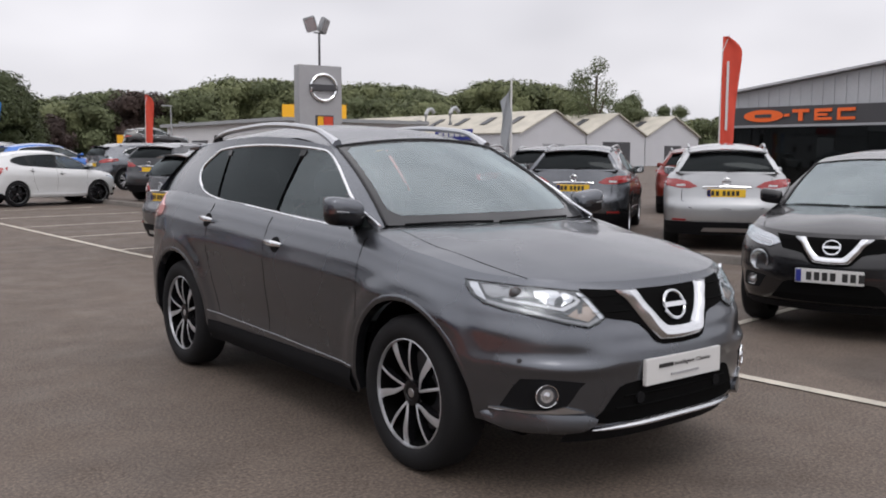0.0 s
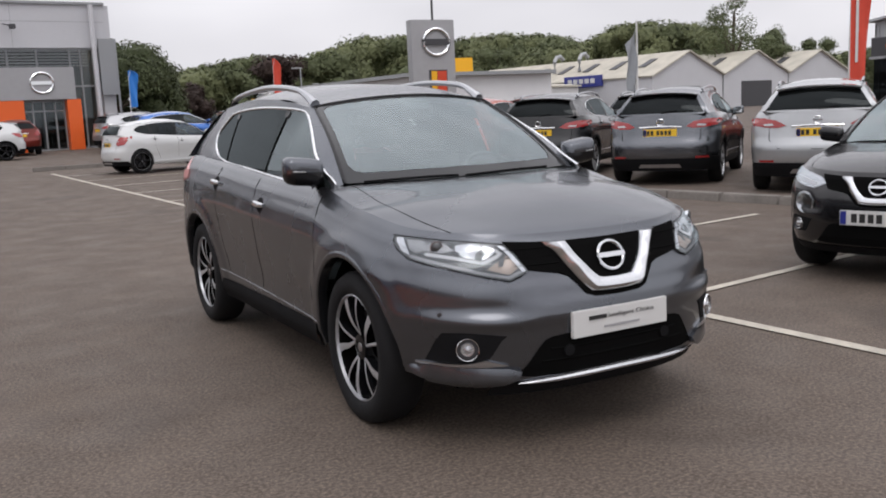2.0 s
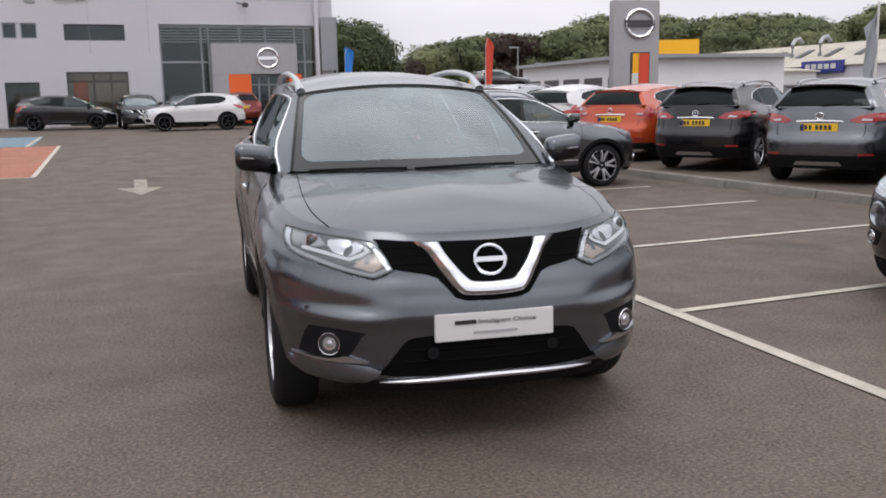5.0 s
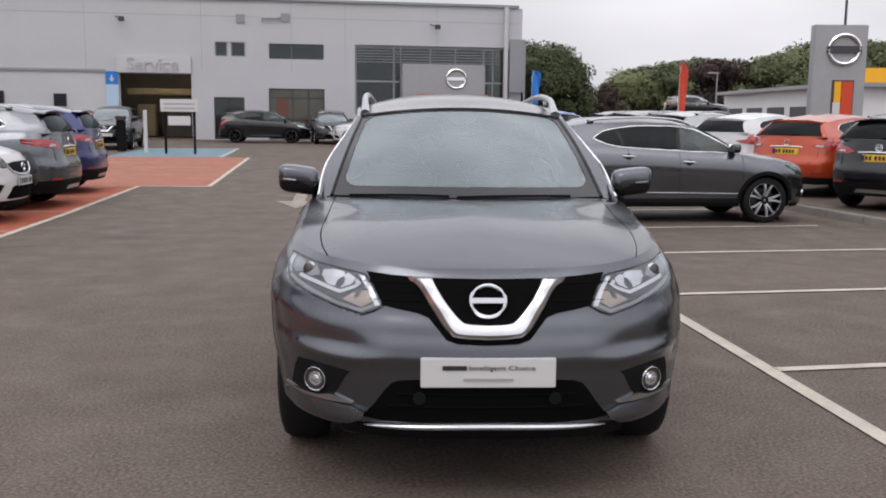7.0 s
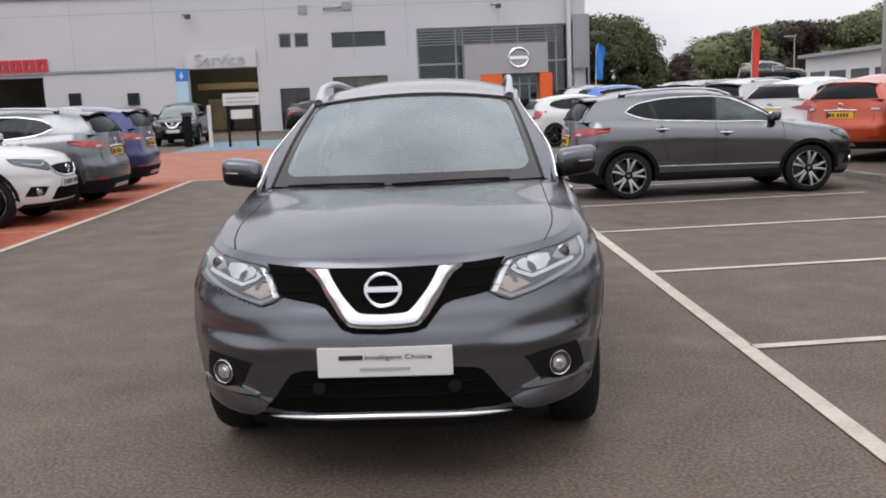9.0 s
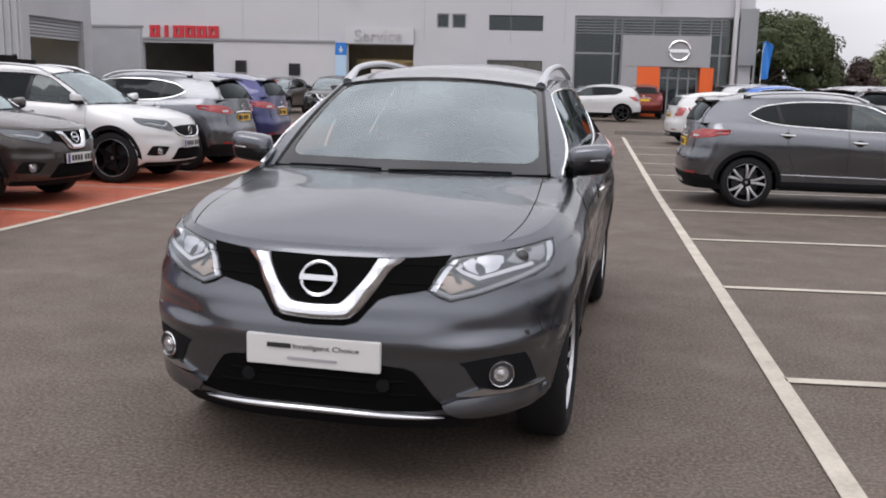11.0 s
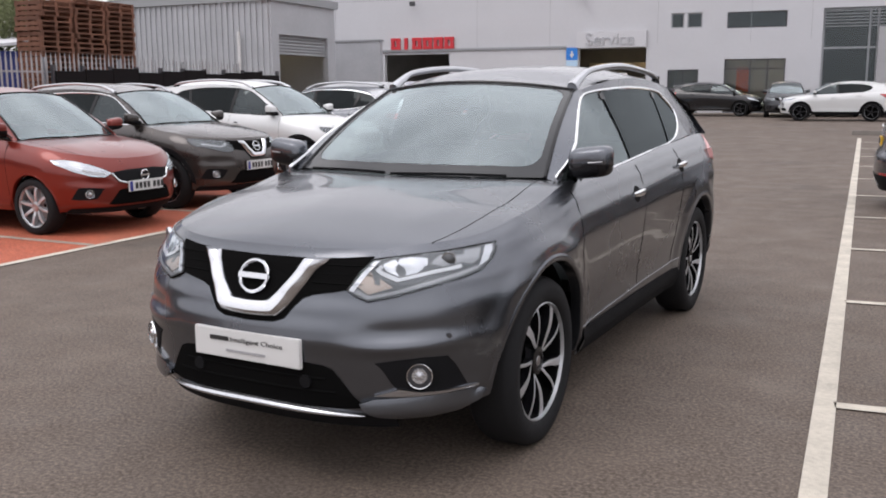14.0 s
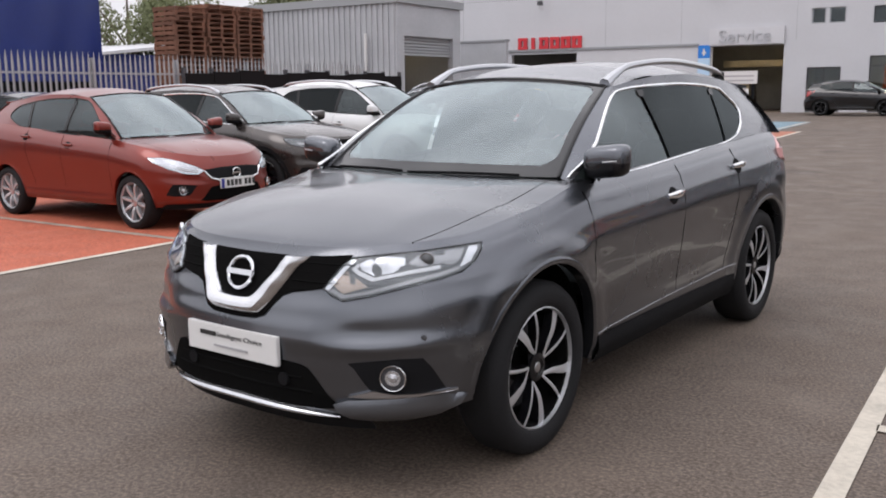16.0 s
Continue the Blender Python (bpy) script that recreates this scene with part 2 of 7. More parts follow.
LAMP_DARK = mat("lamp_bezel", (0.05, 0.05, 0.055), 0.25, 0.3)
WHEEL_SILVER = mat("machined_alloy", (0.56, 0.57, 0.59), 0.38, 0.7, var=0.08)
LAMP_WHITE = mat("lamp_light_guide", (0.58, 0.59, 0.61), 0.3)
LAMP_RED = mat("red_lamp", (0.33, 0.02, 0.02), 0.15, coat=1.0)
LAMP_PINK = mat("pale_red_lamp", (0.62, 0.34, 0.33), 0.15, coat=1.0)
PLATE_W = mat("white_plate", (0.62, 0.62, 0.61), 0.4)
PLATE_Y = mat("yellow_plate", (0.80, 0.50, 0.03), 0.4)
PLATE_INK = mat("plate_ink", (0.02, 0.02, 0.02), 0.5)
INK_GREY = mat("grey_ink", (0.35, 0.35, 0.36), 0.5)
FRIT = mat("screen_border_print", (0.018, 0.019, 0.020), 0.08, spec=0.6)
LAMP_MID2 = mat("pale_lamp_housing", (0.30, 0.305, 0.315), 0.3, 0.5)
LAMP_WARM = mat("amber_tinted_lamp", (0.36, 0.30, 0.26), 0.3, 0.3)
P_HERO = paint("gunmetal_paint", (0.124, 0.132, 0.147), 0.95, 0.27, 0.5)


def leaf_mat(name, color, second):
    m = mat(name, color, 0.65, var=0.5, scale=0.15, second=second, spec=0.2)
    n, l = m.node_tree.nodes, m.node_tree.links
    b = n["Principled BSDF"]
    g = n.new("ShaderNodeNewGeometry")
    hs = n.new("ShaderNodeHueSaturation")
    mr = n.new("ShaderNodeMapRange")
    mr.inputs["To Min"].default_value, mr.inputs["To Max"].default_value = 0.90, 1.12
    l.new(g.outputs["Random Per Island"], mr.inputs["Value"])
    l.new(mr.outputs[0], hs.inputs["Value"])
    l.new(b.inputs["Base Color"].links[0].from_socket, hs.inputs["Color"])
    l.new(hs.outputs[0], b.inputs["Base Color"])
    return m


# far foliage, with the haze of distance lightened into these two colours
LEAF = leaf_mat("foliage", (0.135, 0.148, 0.072), (0.100, 0.115, 0.055))
LEAF_DARK = leaf_mat("dark_foliage", (0.098, 0.113, 0.056), (0.070, 0.084, 0.042))
LEAF_RED = leaf_mat("copper_foliage", (0.050, 0.033, 0.028), (0.032, 0.023, 0.020))
LEAF_NEAR = leaf_mat("dark_tree_foliage", (0.066, 0.080, 0.036), (0.044, 0.056, 0.026))
LEAF_PALE = leaf_mat("pale_foliage", (0.11, 0.13, 0.065), (0.08, 0.095, 0.048))


# ---- mesh helpers ----
class Shape:
    """Collects vertices and faces of one mesh."""

    def __init__(self):
        self.v, self.f = [], []

    def add(self, v, f):
        o = len(self.v)
        self.v += [tuple(p) for p in v]
        self.f += [tuple(i + o for i in q) for q in f]
        return self

    def box(self, x0, x1, y0, y1, z0, z1):
        v = [(x, y, z) for z in (z0, z1) for y in (y0, y1) for x in (x0, x1)]
        return self.add(v, [(0, 2, 3, 1), (4, 5, 7, 6), (0, 1, 5, 4), (2, 6, 7, 3), (0, 4, 6, 2), (1, 3, 7, 5)])

    def cyl(self, p, q, r0, r1=None, n=12, caps=True):
        p, q = Vector(p), Vector(q)
        r1 = r0 if r1 is None else r1
        t = (q - p).to_track_quat("Z", "Y").to_matrix()
        a = [2 * math.pi * i / n for i in range(n)]
        v = [p + t @ Vector((r0 * math.cos(k), r0 * math.sin(k), 0)) for k in a]
        v += [q + t @ Vector((r1 * math.cos(k), r1 * math.sin(k), 0)) for k in a]
        f = [(i, (i + 1) % n, n + (i + 1) % n, n + i) for i in range(n)]
        if caps:
            f += [tuple(range(n - 1, -1, -1)), tuple(range(n, 2 * n))]
        return self.add(v, f)

    def tube(self, pts, r, n=8, closed=False, flat=1.0):
        pts = [Vector(p) for p in pts]
        rings, m = [], len(pts)
        up = Vector((0.03, 0.02, 1))
        for i, p in enumerate(pts):
            a, b = (pts[i - 1], pts[(i + 1) % m]) if closed else (pts[max(i - 1, 0)], pts[min(i + 1, m - 1)])
            d = (b - a).normalized()
            s = d.cross(up).normalized()
            u = s.cross(d)
            rr = r[i] if isinstance(r, (list, tuple)) else r
            rings += [p + s * (rr * math.cos(2 * math.pi * k / n)) + u * (rr * flat * math.sin(2 * math.pi * k / n)) for k in range(n)]
        f = []
        for i in range(m if closed else m - 1):
            j = (i + 1) % m
            f += [(i * n + k, i * n + (k + 1) % n, j * n + (k + 1) % n, j * n + k) for k in range(n)]
        if not closed:
            f += [tuple(range(n - 1, -1, -1)), tuple((m - 1) * n + k for k in range(n))]
        return self.add(rings, f)

    def grid(self, fn, nu, nv, flip=False):
        v = [fn(i / nu, j / nv) for j in range(nv + 1) for i in range(nu + 1)]
        w = nu + 1
        f = [(j * w + i, j * w + i + 1, (j + 1) * w + i + 1, (j + 1) * w + i) for j in range(nv) for i in range(nu)]
        return self.add(v, [q[::-1] for q in f] if flip else f)

    def lathe(self, prof, origin, axis=(1, 0, 0), n=32):
        o, ax = Vector(origin), Vector(axis).normalized()
        t = ax.to_track_quat("Z", "Y").to_matrix()
        v = [o + t @ Vector((r * math.cos(2 * math.pi * i / n), r * math.sin(2 * math.pi * i / n), h)) for r, h in prof for i in range(n)]
        f = [(j * n + i, j * n + (i + 1) % n, (j + 1) * n + (i + 1) % n, (j + 1) * n + i) for j in range(len(prof) - 1) for i in range(n)]
        return self.add(v, f)

    def prism(self, poly, fn, t0, t1):
        """A flat outline (2D) carried by fn(a, b, t) from t0 to t1."""
        n = len(poly)
        v = [fn(a, b, t) for t in (t0, t1) for a, b in poly]
        f = [(i, (i + 1) % n, n + (i + 1) % n, n + i) for i in range(n)]
        return self.add(v, f + [tuple(range(n - 1, -1, -1)), tuple(range(n, 2 * n))])


LEFT_OUT = set()


def part(name, shape, material, parent=None, label="", smooth=False, bevel=0.0, solid=0.0, tf=None):
    """Links a shape as one mesh object under a thing or a part."""
    if name in LEFT_OUT:
        return None
    me = bpy.data.meshes.new(name)
    me.from_pydata([tf(p) for p in shape.v] if tf else shape.v, [], shape.f)
    bm = bmesh.new()
    bm.from_mesh(me)
    if solid:
        bmesh.ops.solidify(bm, geom=bm.faces[:], thickness=solid)
    bmesh.ops.recalc_face_normals(bm, faces=bm.faces[:]) if not smooth or solid else None
    if bevel:
        ed = [e for e in bm.edges if len(e.link_faces) == 2 and e.calc_face_angle(0) > 0.6]
        bmesh.ops.bevel(bm, geom=ed, offset=bevel, segments=2, affect="EDGES", clamp_overlap=True)
    if smooth:
        for fc in bm.faces:
            fc.smooth = True
        for e in bm.edges:
            if len(e.link_faces) == 2 and e.calc_face_angle(0) > 0.75:
                e.smooth = False
    bm.to_mesh(me)
    bm.free()
    me.materials.append(material)
    ob = new(name, me)
    if parent:
        ob.parent = parent
    if label:
        tagged(ob, label)
    return ob


def thing(name, m, label, category, group="", kind=""):
    ob = new(name)
    ob.empty_display_size = 0.2
    ob.matrix_world = m
    return tagged(ob, label, category, group, kind)


def lone(name, shape, material, label, category, group="", kind="", **k):
    return tagged(part(name, shape, material, **k), label, category, group, kind)


def letters(text, size, m, material, parent, name, depth=0.02):
    cu = bpy.data.curves.new(name, "FONT")
    cu.body, cu.size, cu.extrude = text, size, depth
    ob = new("tmp", cu)
    me = bpy.data.meshes.new_from_object(ob.evaluated_get(bpy.context.evaluated_depsgraph_get()))
    bpy.data.objects.remove(ob)
    me.materials.clear()
    me.materials.append(material)
    ob = new(name, me)
    ob.parent = parent
    ob.matrix_local = m
    return ob


def keys(x, table):
    """Smooth curve through (position, value) pairs."""
    if x <= table[0][0]:
        return table[0][1]
    for (a, p), (b, q) in zip(table, table[1:]):
        if x <= b:
            k = (x - a) / (b - a)
            return p + (q - p) * (k * k * (3 - 2 * k) * 0.5 + k * 0.5)
    return table[-1][1]


def ground_z(y):
    return 0.3 * min(max((y - 10) / 30, 0.0), 1.2)


# ---- ground ----
def build_ground():
    s = Shape()
    xs = [-2500, -600, -150, -60, -20, -5, 2, 8, 20, 60, 150, 600, 2500]
    ys = [-2500, -600, -150, -40, -10, 5] + [10 + 3 * i for i in range(13)] + [70, 150, 600, 2500]
    w = len(xs)
    s.add([(x, y, ground_z(y)) for y in ys for x in xs], [(j * w + i, j * w + i + 1, (j + 1) * w + i + 1, (j + 1) * w + i) for j in range(len(ys) - 1) for i in range(w - 1)])
    lone("ground", s, ASPHALT, "dark grey worn tarmac of the car park", "ground", kind="structure", smooth=True)


def strip(s, a, b, w, z=0.004, n=None):
    """A painted line on the ground from a to b."""
    a, b = Vector((*a, 0)), Vector((*b, 0))
    d = (b - a).normalized()
    p = Vector((-d.y, d.x, 0)) * (w / 2)
    n = n or max(1, int((b - a).length / 1.0))
    v = []
    for i in range(n + 1):
        c = a.lerp(b, i / n)
        for q in (c - p, c + p):
            v.append((q.x, q.y, ground_z(q.y) + z))
    return s.add(v, [(2 * i, 2 * i + 2, 2 * i + 3, 2 * i + 1) for i in range(n)])


def sheet(poly_rows, z):
    """Ground patch between two edges given as rows of (y, x0, x1)."""
    s = Shape()
    v = []
    for y, a, b in poly_rows:
        for k in range(5):
            v.append((a + (b - a) * k / 4, y, ground_z(y) + z))
    n = len(poly_rows)
    return s.add(v, [(j * 5 + i, j * 5 + i + 1, (j + 1) * 5 + i + 1, (j + 1) * 5 + i) for j in range(n - 1) for i in range(4)])


def kerb_x(y):
    return 7.5 - 0.085 * (y - 4.8)


def build_markings():
    rows = [(y, -16.5, -4.75) for y in (-12, 0, 5, 10, 12.5)] + [(15.1, -16.5, -4.72)]
    lone("red_parking_area", sheet(rows, 0.004), RED_TARMAC, "faded red painted tarmac under the parking bays", "painted ground", kind="structure")
    rows = [(15.1, -16.5, -3.3), (18, -16.5, -3.4), (22, -16.5, -3.5), (26.3, -16.5, -3.6)]
    lone("red_parking_area", sheet(rows, 0.004), RED_FAR, "pale red painted tarmac before the service entrance", "painted ground", kind="structure")
    lone("blue_parking_area", sheet([(26.4, -8.2, -4.4), (30, -8.2, -4.5), (33, -8.2, -4.6)], 0.004), BLUE_TARMAC, "pale blue painted bay for disabled parking", "painted ground", kind="structure")

    def line(a, b, w, label="white painted bay line on tarmac", m=LINE):
        lone("parking_line", strip(Shape(), a, b, w, 0.008), m, label, "road marking", "parking lines", "structure")

    line((2.012, -8), (2.015, 24.0), 0.10, "long white line along the parking bays")
    for i in range(-3, 10):
        y = 0.93 + 2.38 * i
        line((2.055, y + 0.006), (min(6.6, kerb_x(y) - 0.9), y + 0.07 * (min(6.6, kerb_x(y) - 0.9) - 2.1)), 0.085)
    line((-4.75, -10), (-4.72, 15.1), 0.10, "pale line edging the red bays")
    line((-4.67, 15.1), (-3.3, 15.05), 0.10, "pale line edging the red area")
    line((-3.3, 15.1), (-3.6, 26.3), 0.10, "pale line edging the red area")
    line((-4.55, 26.4), (-4.7, 33), 0.10, "pale line edging the blue bay")
    for y in (-1.85, 0.6, 3.05, 5.5, 7.95, 10.4, 12.85):
        line((-10.0, y + 0.1), (-4.8, y), 0.09, "worn pale bay line on red tarmac", LINE_OLD)
    for y in (18.5, 21.0, 23.5):
        line((-8.5, y), (-3.6, y + 0.1), 0.09, "worn pale bay line on red tarmac", LINE_OLD)
    s = Shape()
    strip(s, (-1.33, 13.6), (-1.33, 12.0), 0.22, 0.008)
    s.add([(-1.72, 12.05, ground_z(12) + 0.008), (-0.94, 12.05, ground_z(12) + 0.008), (-1.33, 10.9, ground_z(11) + 0.008)], [(0, 2, 1)])
    lone("road_arrow", s, LINE_OLD, "worn white direction arrow on tarmac", "road marking", kind="structure")


def build_kerbs():
    base = thing("kerb", Matrix(), "long grey concrete kerb along the parking bays", "kerb", kind="structure")
    ys = [-6 + 0.915 * i for i in range(36)]
    for a, b in zip(ys, ys[1:]):
        s = Shape()
        x0, x1, z = kerb_x(a), kerb_x(b), ground_z(a)
        g = 0.006
        s.add([(x0, a + g, z - 0.05), (x0 + 0.14, a + g, z - 0.05), (x1 + 0.14, b - g, z - 0.05), (x1, b - g, z - 0.05), (x0 + 0.015, a + g, z + 0.11), (x0 + 0.14, a + g, z + 0.12), (x1 + 0.14, b - g, z + 0.12), (x1 + 0.015, b - g, z + 0.11)],
              [(3, 2, 1, 0), (4, 5, 6, 7), (0, 1, 5, 4), (1, 2, 6, 5), (2, 3, 7, 6), (3, 0, 4, 7)])
        part("kerb_stone", s, KERB, base, bevel=0.012)
    rows = [(y, kerb_x(y) + 0.14, 60) for y in (-30, -6, 5, 10, 14, 18, 22, 26)]
    lone("raised_parking_ground", sheet(rows, 0.10), ASPHALT, "raised dark tarmac behind the kerb", "ground", kind="structure")
    far = thing("kerb", Matrix(), "low grey kerb closing the far end of the bays", "kerb", kind="structure")
    for i in range(5):
        part("kerb_stone", Shape().box(1.8 + 0.92 * i, 2.71 + 0.92 * i, 25.7, 25.85, 0.1, 0.28), KERB, far, bevel=0.012)


def build_reflection_wall():
    # an unseen wall, added so the car's flank reflects something dark
    s = Shape().box(-28.3, -28.0, -26, 0.5, 0, 5.0)
    lone("wall_west", s, WALL_UNSEEN, "unseen dark wall added to darken reflections in the car", "wall", kind="structure")


build_reflection_wall()
build_ground()
build_markings()
build_kerbs()


# ---- vehicles ----
# A body is described in its own frame: x across, y from the front axle to the tail, z up.
SUV = dict(
    W=0.893, S=0.80, n=2.6, Sr=0.55, nr=3.0, zs=0.27, wb=2.705, rw=0.362, arch=0.405,
    zt=[(-0.887, 0.905), (-0.47, 0.945), (0.0, 1.01), (0.45, 1.09), (1.2, 1.12), (2.2, 1.17), (2.9, 1.20), (3.6, 1.18)],
    yf=[(0.0, -0.79), (0.08, -0.842), (0.20, -0.862), (0.40, -0.872), (0.60, -0.864), (0.74, -0.842), (0.88, -0.804), (1.0, -0.752)],
    yr=[(0.0, 3.48), (0.25, 3.56), (0.45, 3.56), (0.6, 3.50), (0.8, 3.47), (1.0, 3.44)],
    prof=[(0.0, 0.925), (0.10, 0.958), (0.24, 0.970), (0.42, 0.985), (0.58, 0.990), (0.70, 0.998), (0.80, 0.985), (0.90, 0.955), (0.96, 0.92), (1.0, 0.885)],
    cowl=(0.72, 0.28, 0.14, 1.10), head=(0.585, 1.02, 0.08, 1.545, 1.50),
    roof_side=[(1.10, 0.585, 1.50), (1.5, 0.60, 1.555), (2.0, 0.60, 1.57), (2.6, 0.585, 1.55), (3.12, 0.56, 1.49)], crown=0.085,
    tail=(3.14, 3.44, 0.72),
    win=[(0.46, 1.10), (1.2, 1.12), (2.22, 1.17), (2.5, 1.235), (2.64, 1.31), (2.68, 1.365), (2.62, 1.43), (2.45, 1.48), (2.0, 1.515), (1.45, 1.51), (1.2, 1.48), (1.04, 1.435), (0.75, 1.28)],
    pillar=(1.41, 2.23), xs=(0.805, 0.34),
)


def variant(**k):
    d = dict(SUV)
    d.update(k)
    return d


HATCH = variant(
    zt=[(-0.92, 0.84), (-0.5, 0.93), (0.0, 1.01), (0.35, 1.06), (1.2, 1.10), (2.2, 1.16), (2.9, 1.20), (3.6, 1.16)],
    cowl=(0.70, 0.02, 0.16, 1.07), head=(0.575, 0.95, 0.08, 1.56, 1.51),
    roof_side=[(1.03, 0.575, 1.51), (1.5, 0.59, 1.56), (2.0, 0.59, 1.56), (2.6, 0.575, 1.52), (3.05, 0.55, 1.45)],
    win=[(0.20, 1.06), (1.2, 1.10), (2.3, 1.17), (2.6, 1.22), (2.82, 1.30), (2.72, 1.40), (2.5, 1.45), (2.0, 1.50), (1.45, 1.51), (1.15, 1.49), (0.92, 1.44), (0.55, 1.25)],
)


COMPACT = variant(
    rw=0.318, arch=0.362, zt=[(-0.92, 0.80), (-0.5, 0.90), (0.0, 0.985), (0.35, 1.03), (1.2, 1.08), (2.2, 1.15), (2.9, 1.20), (3.6, 1.16)],
    cowl=(0.70, 0.22, 0.16, 1.045), head=(0.575, 1.06, 0.08, 1.575, 1.53),
    roof_side=[(1.14, 0.575, 1.53), (1.5, 0.59, 1.57), (2.0, 0.59, 1.57), (2.6, 0.575, 1.53), (3.05, 0.55, 1.46)],
    win=[(0.40, 1.035), (1.2, 1.075), (2.3, 1.15), (2.6, 1.21), (2.80, 1.30), (2.72, 1.40), (2.5, 1.455), (2.0, 1.51), (1.5, 1.52), (1.26, 1.505), (1.04, 1.45), (0.70, 1.23)],
)
CROSS = variant(
    win=[(0.46, 1.10), (0.8, 1.11), (1.2, 1.12), (1.7, 1.145), (2.22, 1.175), (2.5, 1.22), (2.70, 1.30), (2.715, 1.315), (2.70, 1.33), (2.55, 1.42), (2.3, 1.475), (2.0, 1.505), (1.45, 1.505), (1.2, 1.475), (1.04, 1.43), (0.75, 1.28)],
)


HERO = variant(
    arch_flare=0.012, arch=0.445, n=2.75, cowl=(0.69, 0.28, 0.14, 1.10), head=(0.565, 1.02, 0.08, 1.545, 1.50),
    yf=[(0.0, -0.80), (0.08, -0.852), (0.20, -0.868), (0.40, -0.876), (0.50, -0.884), (0.56, -0.877), (0.66, -0.852), (0.78, -0.818), (0.90, -0.780), (1.0, -0.745)],
    win=[(0.385, 1.090), (0.56, 1.180), (0.81, 1.326), (1.05, 1.449), (1.21, 1.487), (1.55, 1.507), (1.92, 1.514), (2.28, 1.505), (2.50, 1.487), (2.555, 1.470), (2.67, 1.395), (2.695, 1.365), (2.69, 1.325), (2.60, 1.255), (2.45, 1.200), (2.18, 1.165), (1.76, 1.145), (1.2, 1.112), (0.80, 1.092)],
    pillar=(1.40, 2.23),
)


class Body:
    """The outer surface of one car, as functions that its parts lie on."""

    def __init__(self, d):
        self.d = d

    def zt(self, y):
        return keys(y, self.d["zt"])

    def z(self, y, v):
        return self.d["zs"] + (self.zt(y) - self.d["zs"]) * v

    def w(self, v):
        return self.d["W"] * keys(v, self.d["prof"])

    def flare(self, y, v):
        f = sum(math.exp(-((y - c) / 0.42) ** 2) for c in (0.0, self.d["wb"]))
        g = 0.0
        if "arch_flare" in self.d:
            r = min(math.hypot(y - c, self.z(y, v) - self.d["rw"]) for c in (0.0, self.d["wb"]))
            k = min(max((self.d["arch"] + 0.135 - r) / 0.075, 0.0), 1.0)
            g = self.d["arch_flare"] * k * k * (3 - 2 * k) * min(1.0, max(0.0, (y + 0.75) / 0.35))
        return g + 0.016 * f * math.exp(-((v - 0.5) / 0.32) ** 2) - 0.020 * math.exp(-((y - 1.35) / 0.75) ** 2) * math.exp(-((v - 0.30) / 0.20) ** 2)

    def fold(self, q, v):
        """The pressed fold above the fog lamps, towards the corners only."""
        k = min(max((q - 0.40) / 0.28, 0.0), 1.0)
        k = k * k * (3 - 2 * k)
        return k * (0.026 * math.exp(-((v - 0.565) / 0.055) ** 2) - 0.010 * math.exp(-((v - 0.475) / 0.035) ** 2) + 0.008 * math.exp(-((v - 0.70) / 0.05) ** 2))

    def outline(self, u, v):
        """u 0..1 front arc, 1..2 flank, 2..3 tail arc; half x >= 0."""
        d, w = self.d, self.w(v)
        yf, yr = keys(v, d["yf"]), keys(v, d["yr"])
        if u <= 1:
            a = u * math.pi / 2
            e = 2 / d["n"]
            x, y = w * math.sin(a) ** e if a > 0 else 0.0, yf + d["S"] * (1 - max(0.0, math.cos(a)) ** e)
            y += self.fold(x / w, v) * max(0.0, math.cos(a))
        elif u <= 2:
            x, y = w, (yf + d["S"]) + (yr - d["Sr"] - yf - d["S"]) * (u - 1)
        else:
            a = (3 - u) * math.pi / 2
            e = 2 / d["nr"]
            x, y = w * math.sin(a) ** e if a > 1e-9 else 0.0, yr - d["Sr"] * (1 - max(0.0, math.cos(a)) ** e)
        if u > 0.4 and u < 2.6:
            x += self.flare(y, v)
        return Vector((x, y, self.z(y, v)))

    def front(self, x, z, off=0.0):
        d = self.d
        y = -0.8
        for _ in range(12):
            v = min(max((z - d["zs"]) / (self.zt(y) - d["zs"]), 0.0), 1.0)
            w = self.w(v) + (self.flare(y, v) if y > -0.5 else 0)
            q = min(abs(x) / w, 0.9995)
            y = 0.5 * y + 0.5 * (keys(v, d["yf"]) + d["S"] * (1 - (1 - q ** d["n"]) ** (1 / d["n"])) + self.fold(q, v) * math.sqrt(max(0.0, 1 - q ** d["n"])))
        nx = (abs(x) / 0.9) ** 2 * (1 if x > 0 else -1)
        return Vector((x + off * nx * 0.9, y - off * math.sqrt(max(0.05, 1 - min(1, nx * nx))), z))

    def rear(self, x, z, off=0.0):
        d = self.d
        v = min(max((z - d["zs"]) / (self.zt(3.4) - d["zs"]), 0.0), 1.0)
        q = min(abs(x) / self.w(v), 0.999)
        y = keys(v, d["yr"]) - d["Sr"] * (1 - (1 - q ** d["nr"]) ** (1 / d["nr"]))
        nx = (abs(x) / 0.9) ** 3 * (1 if x > 0 else -1)
        return Vector((x + off * nx, y + off, z))

    def flank(self, y, z, side, off=0.0):
        d = self.d
        v = min(max((z - d["zs"]) / (self.zt(y) - d["zs"]), 0.0), 1.0)
        a, b = keys(v, d["yf"]) + d["S"] - y, y - (keys(v, d["yr"]) - d["Sr"])
        t = 1.0
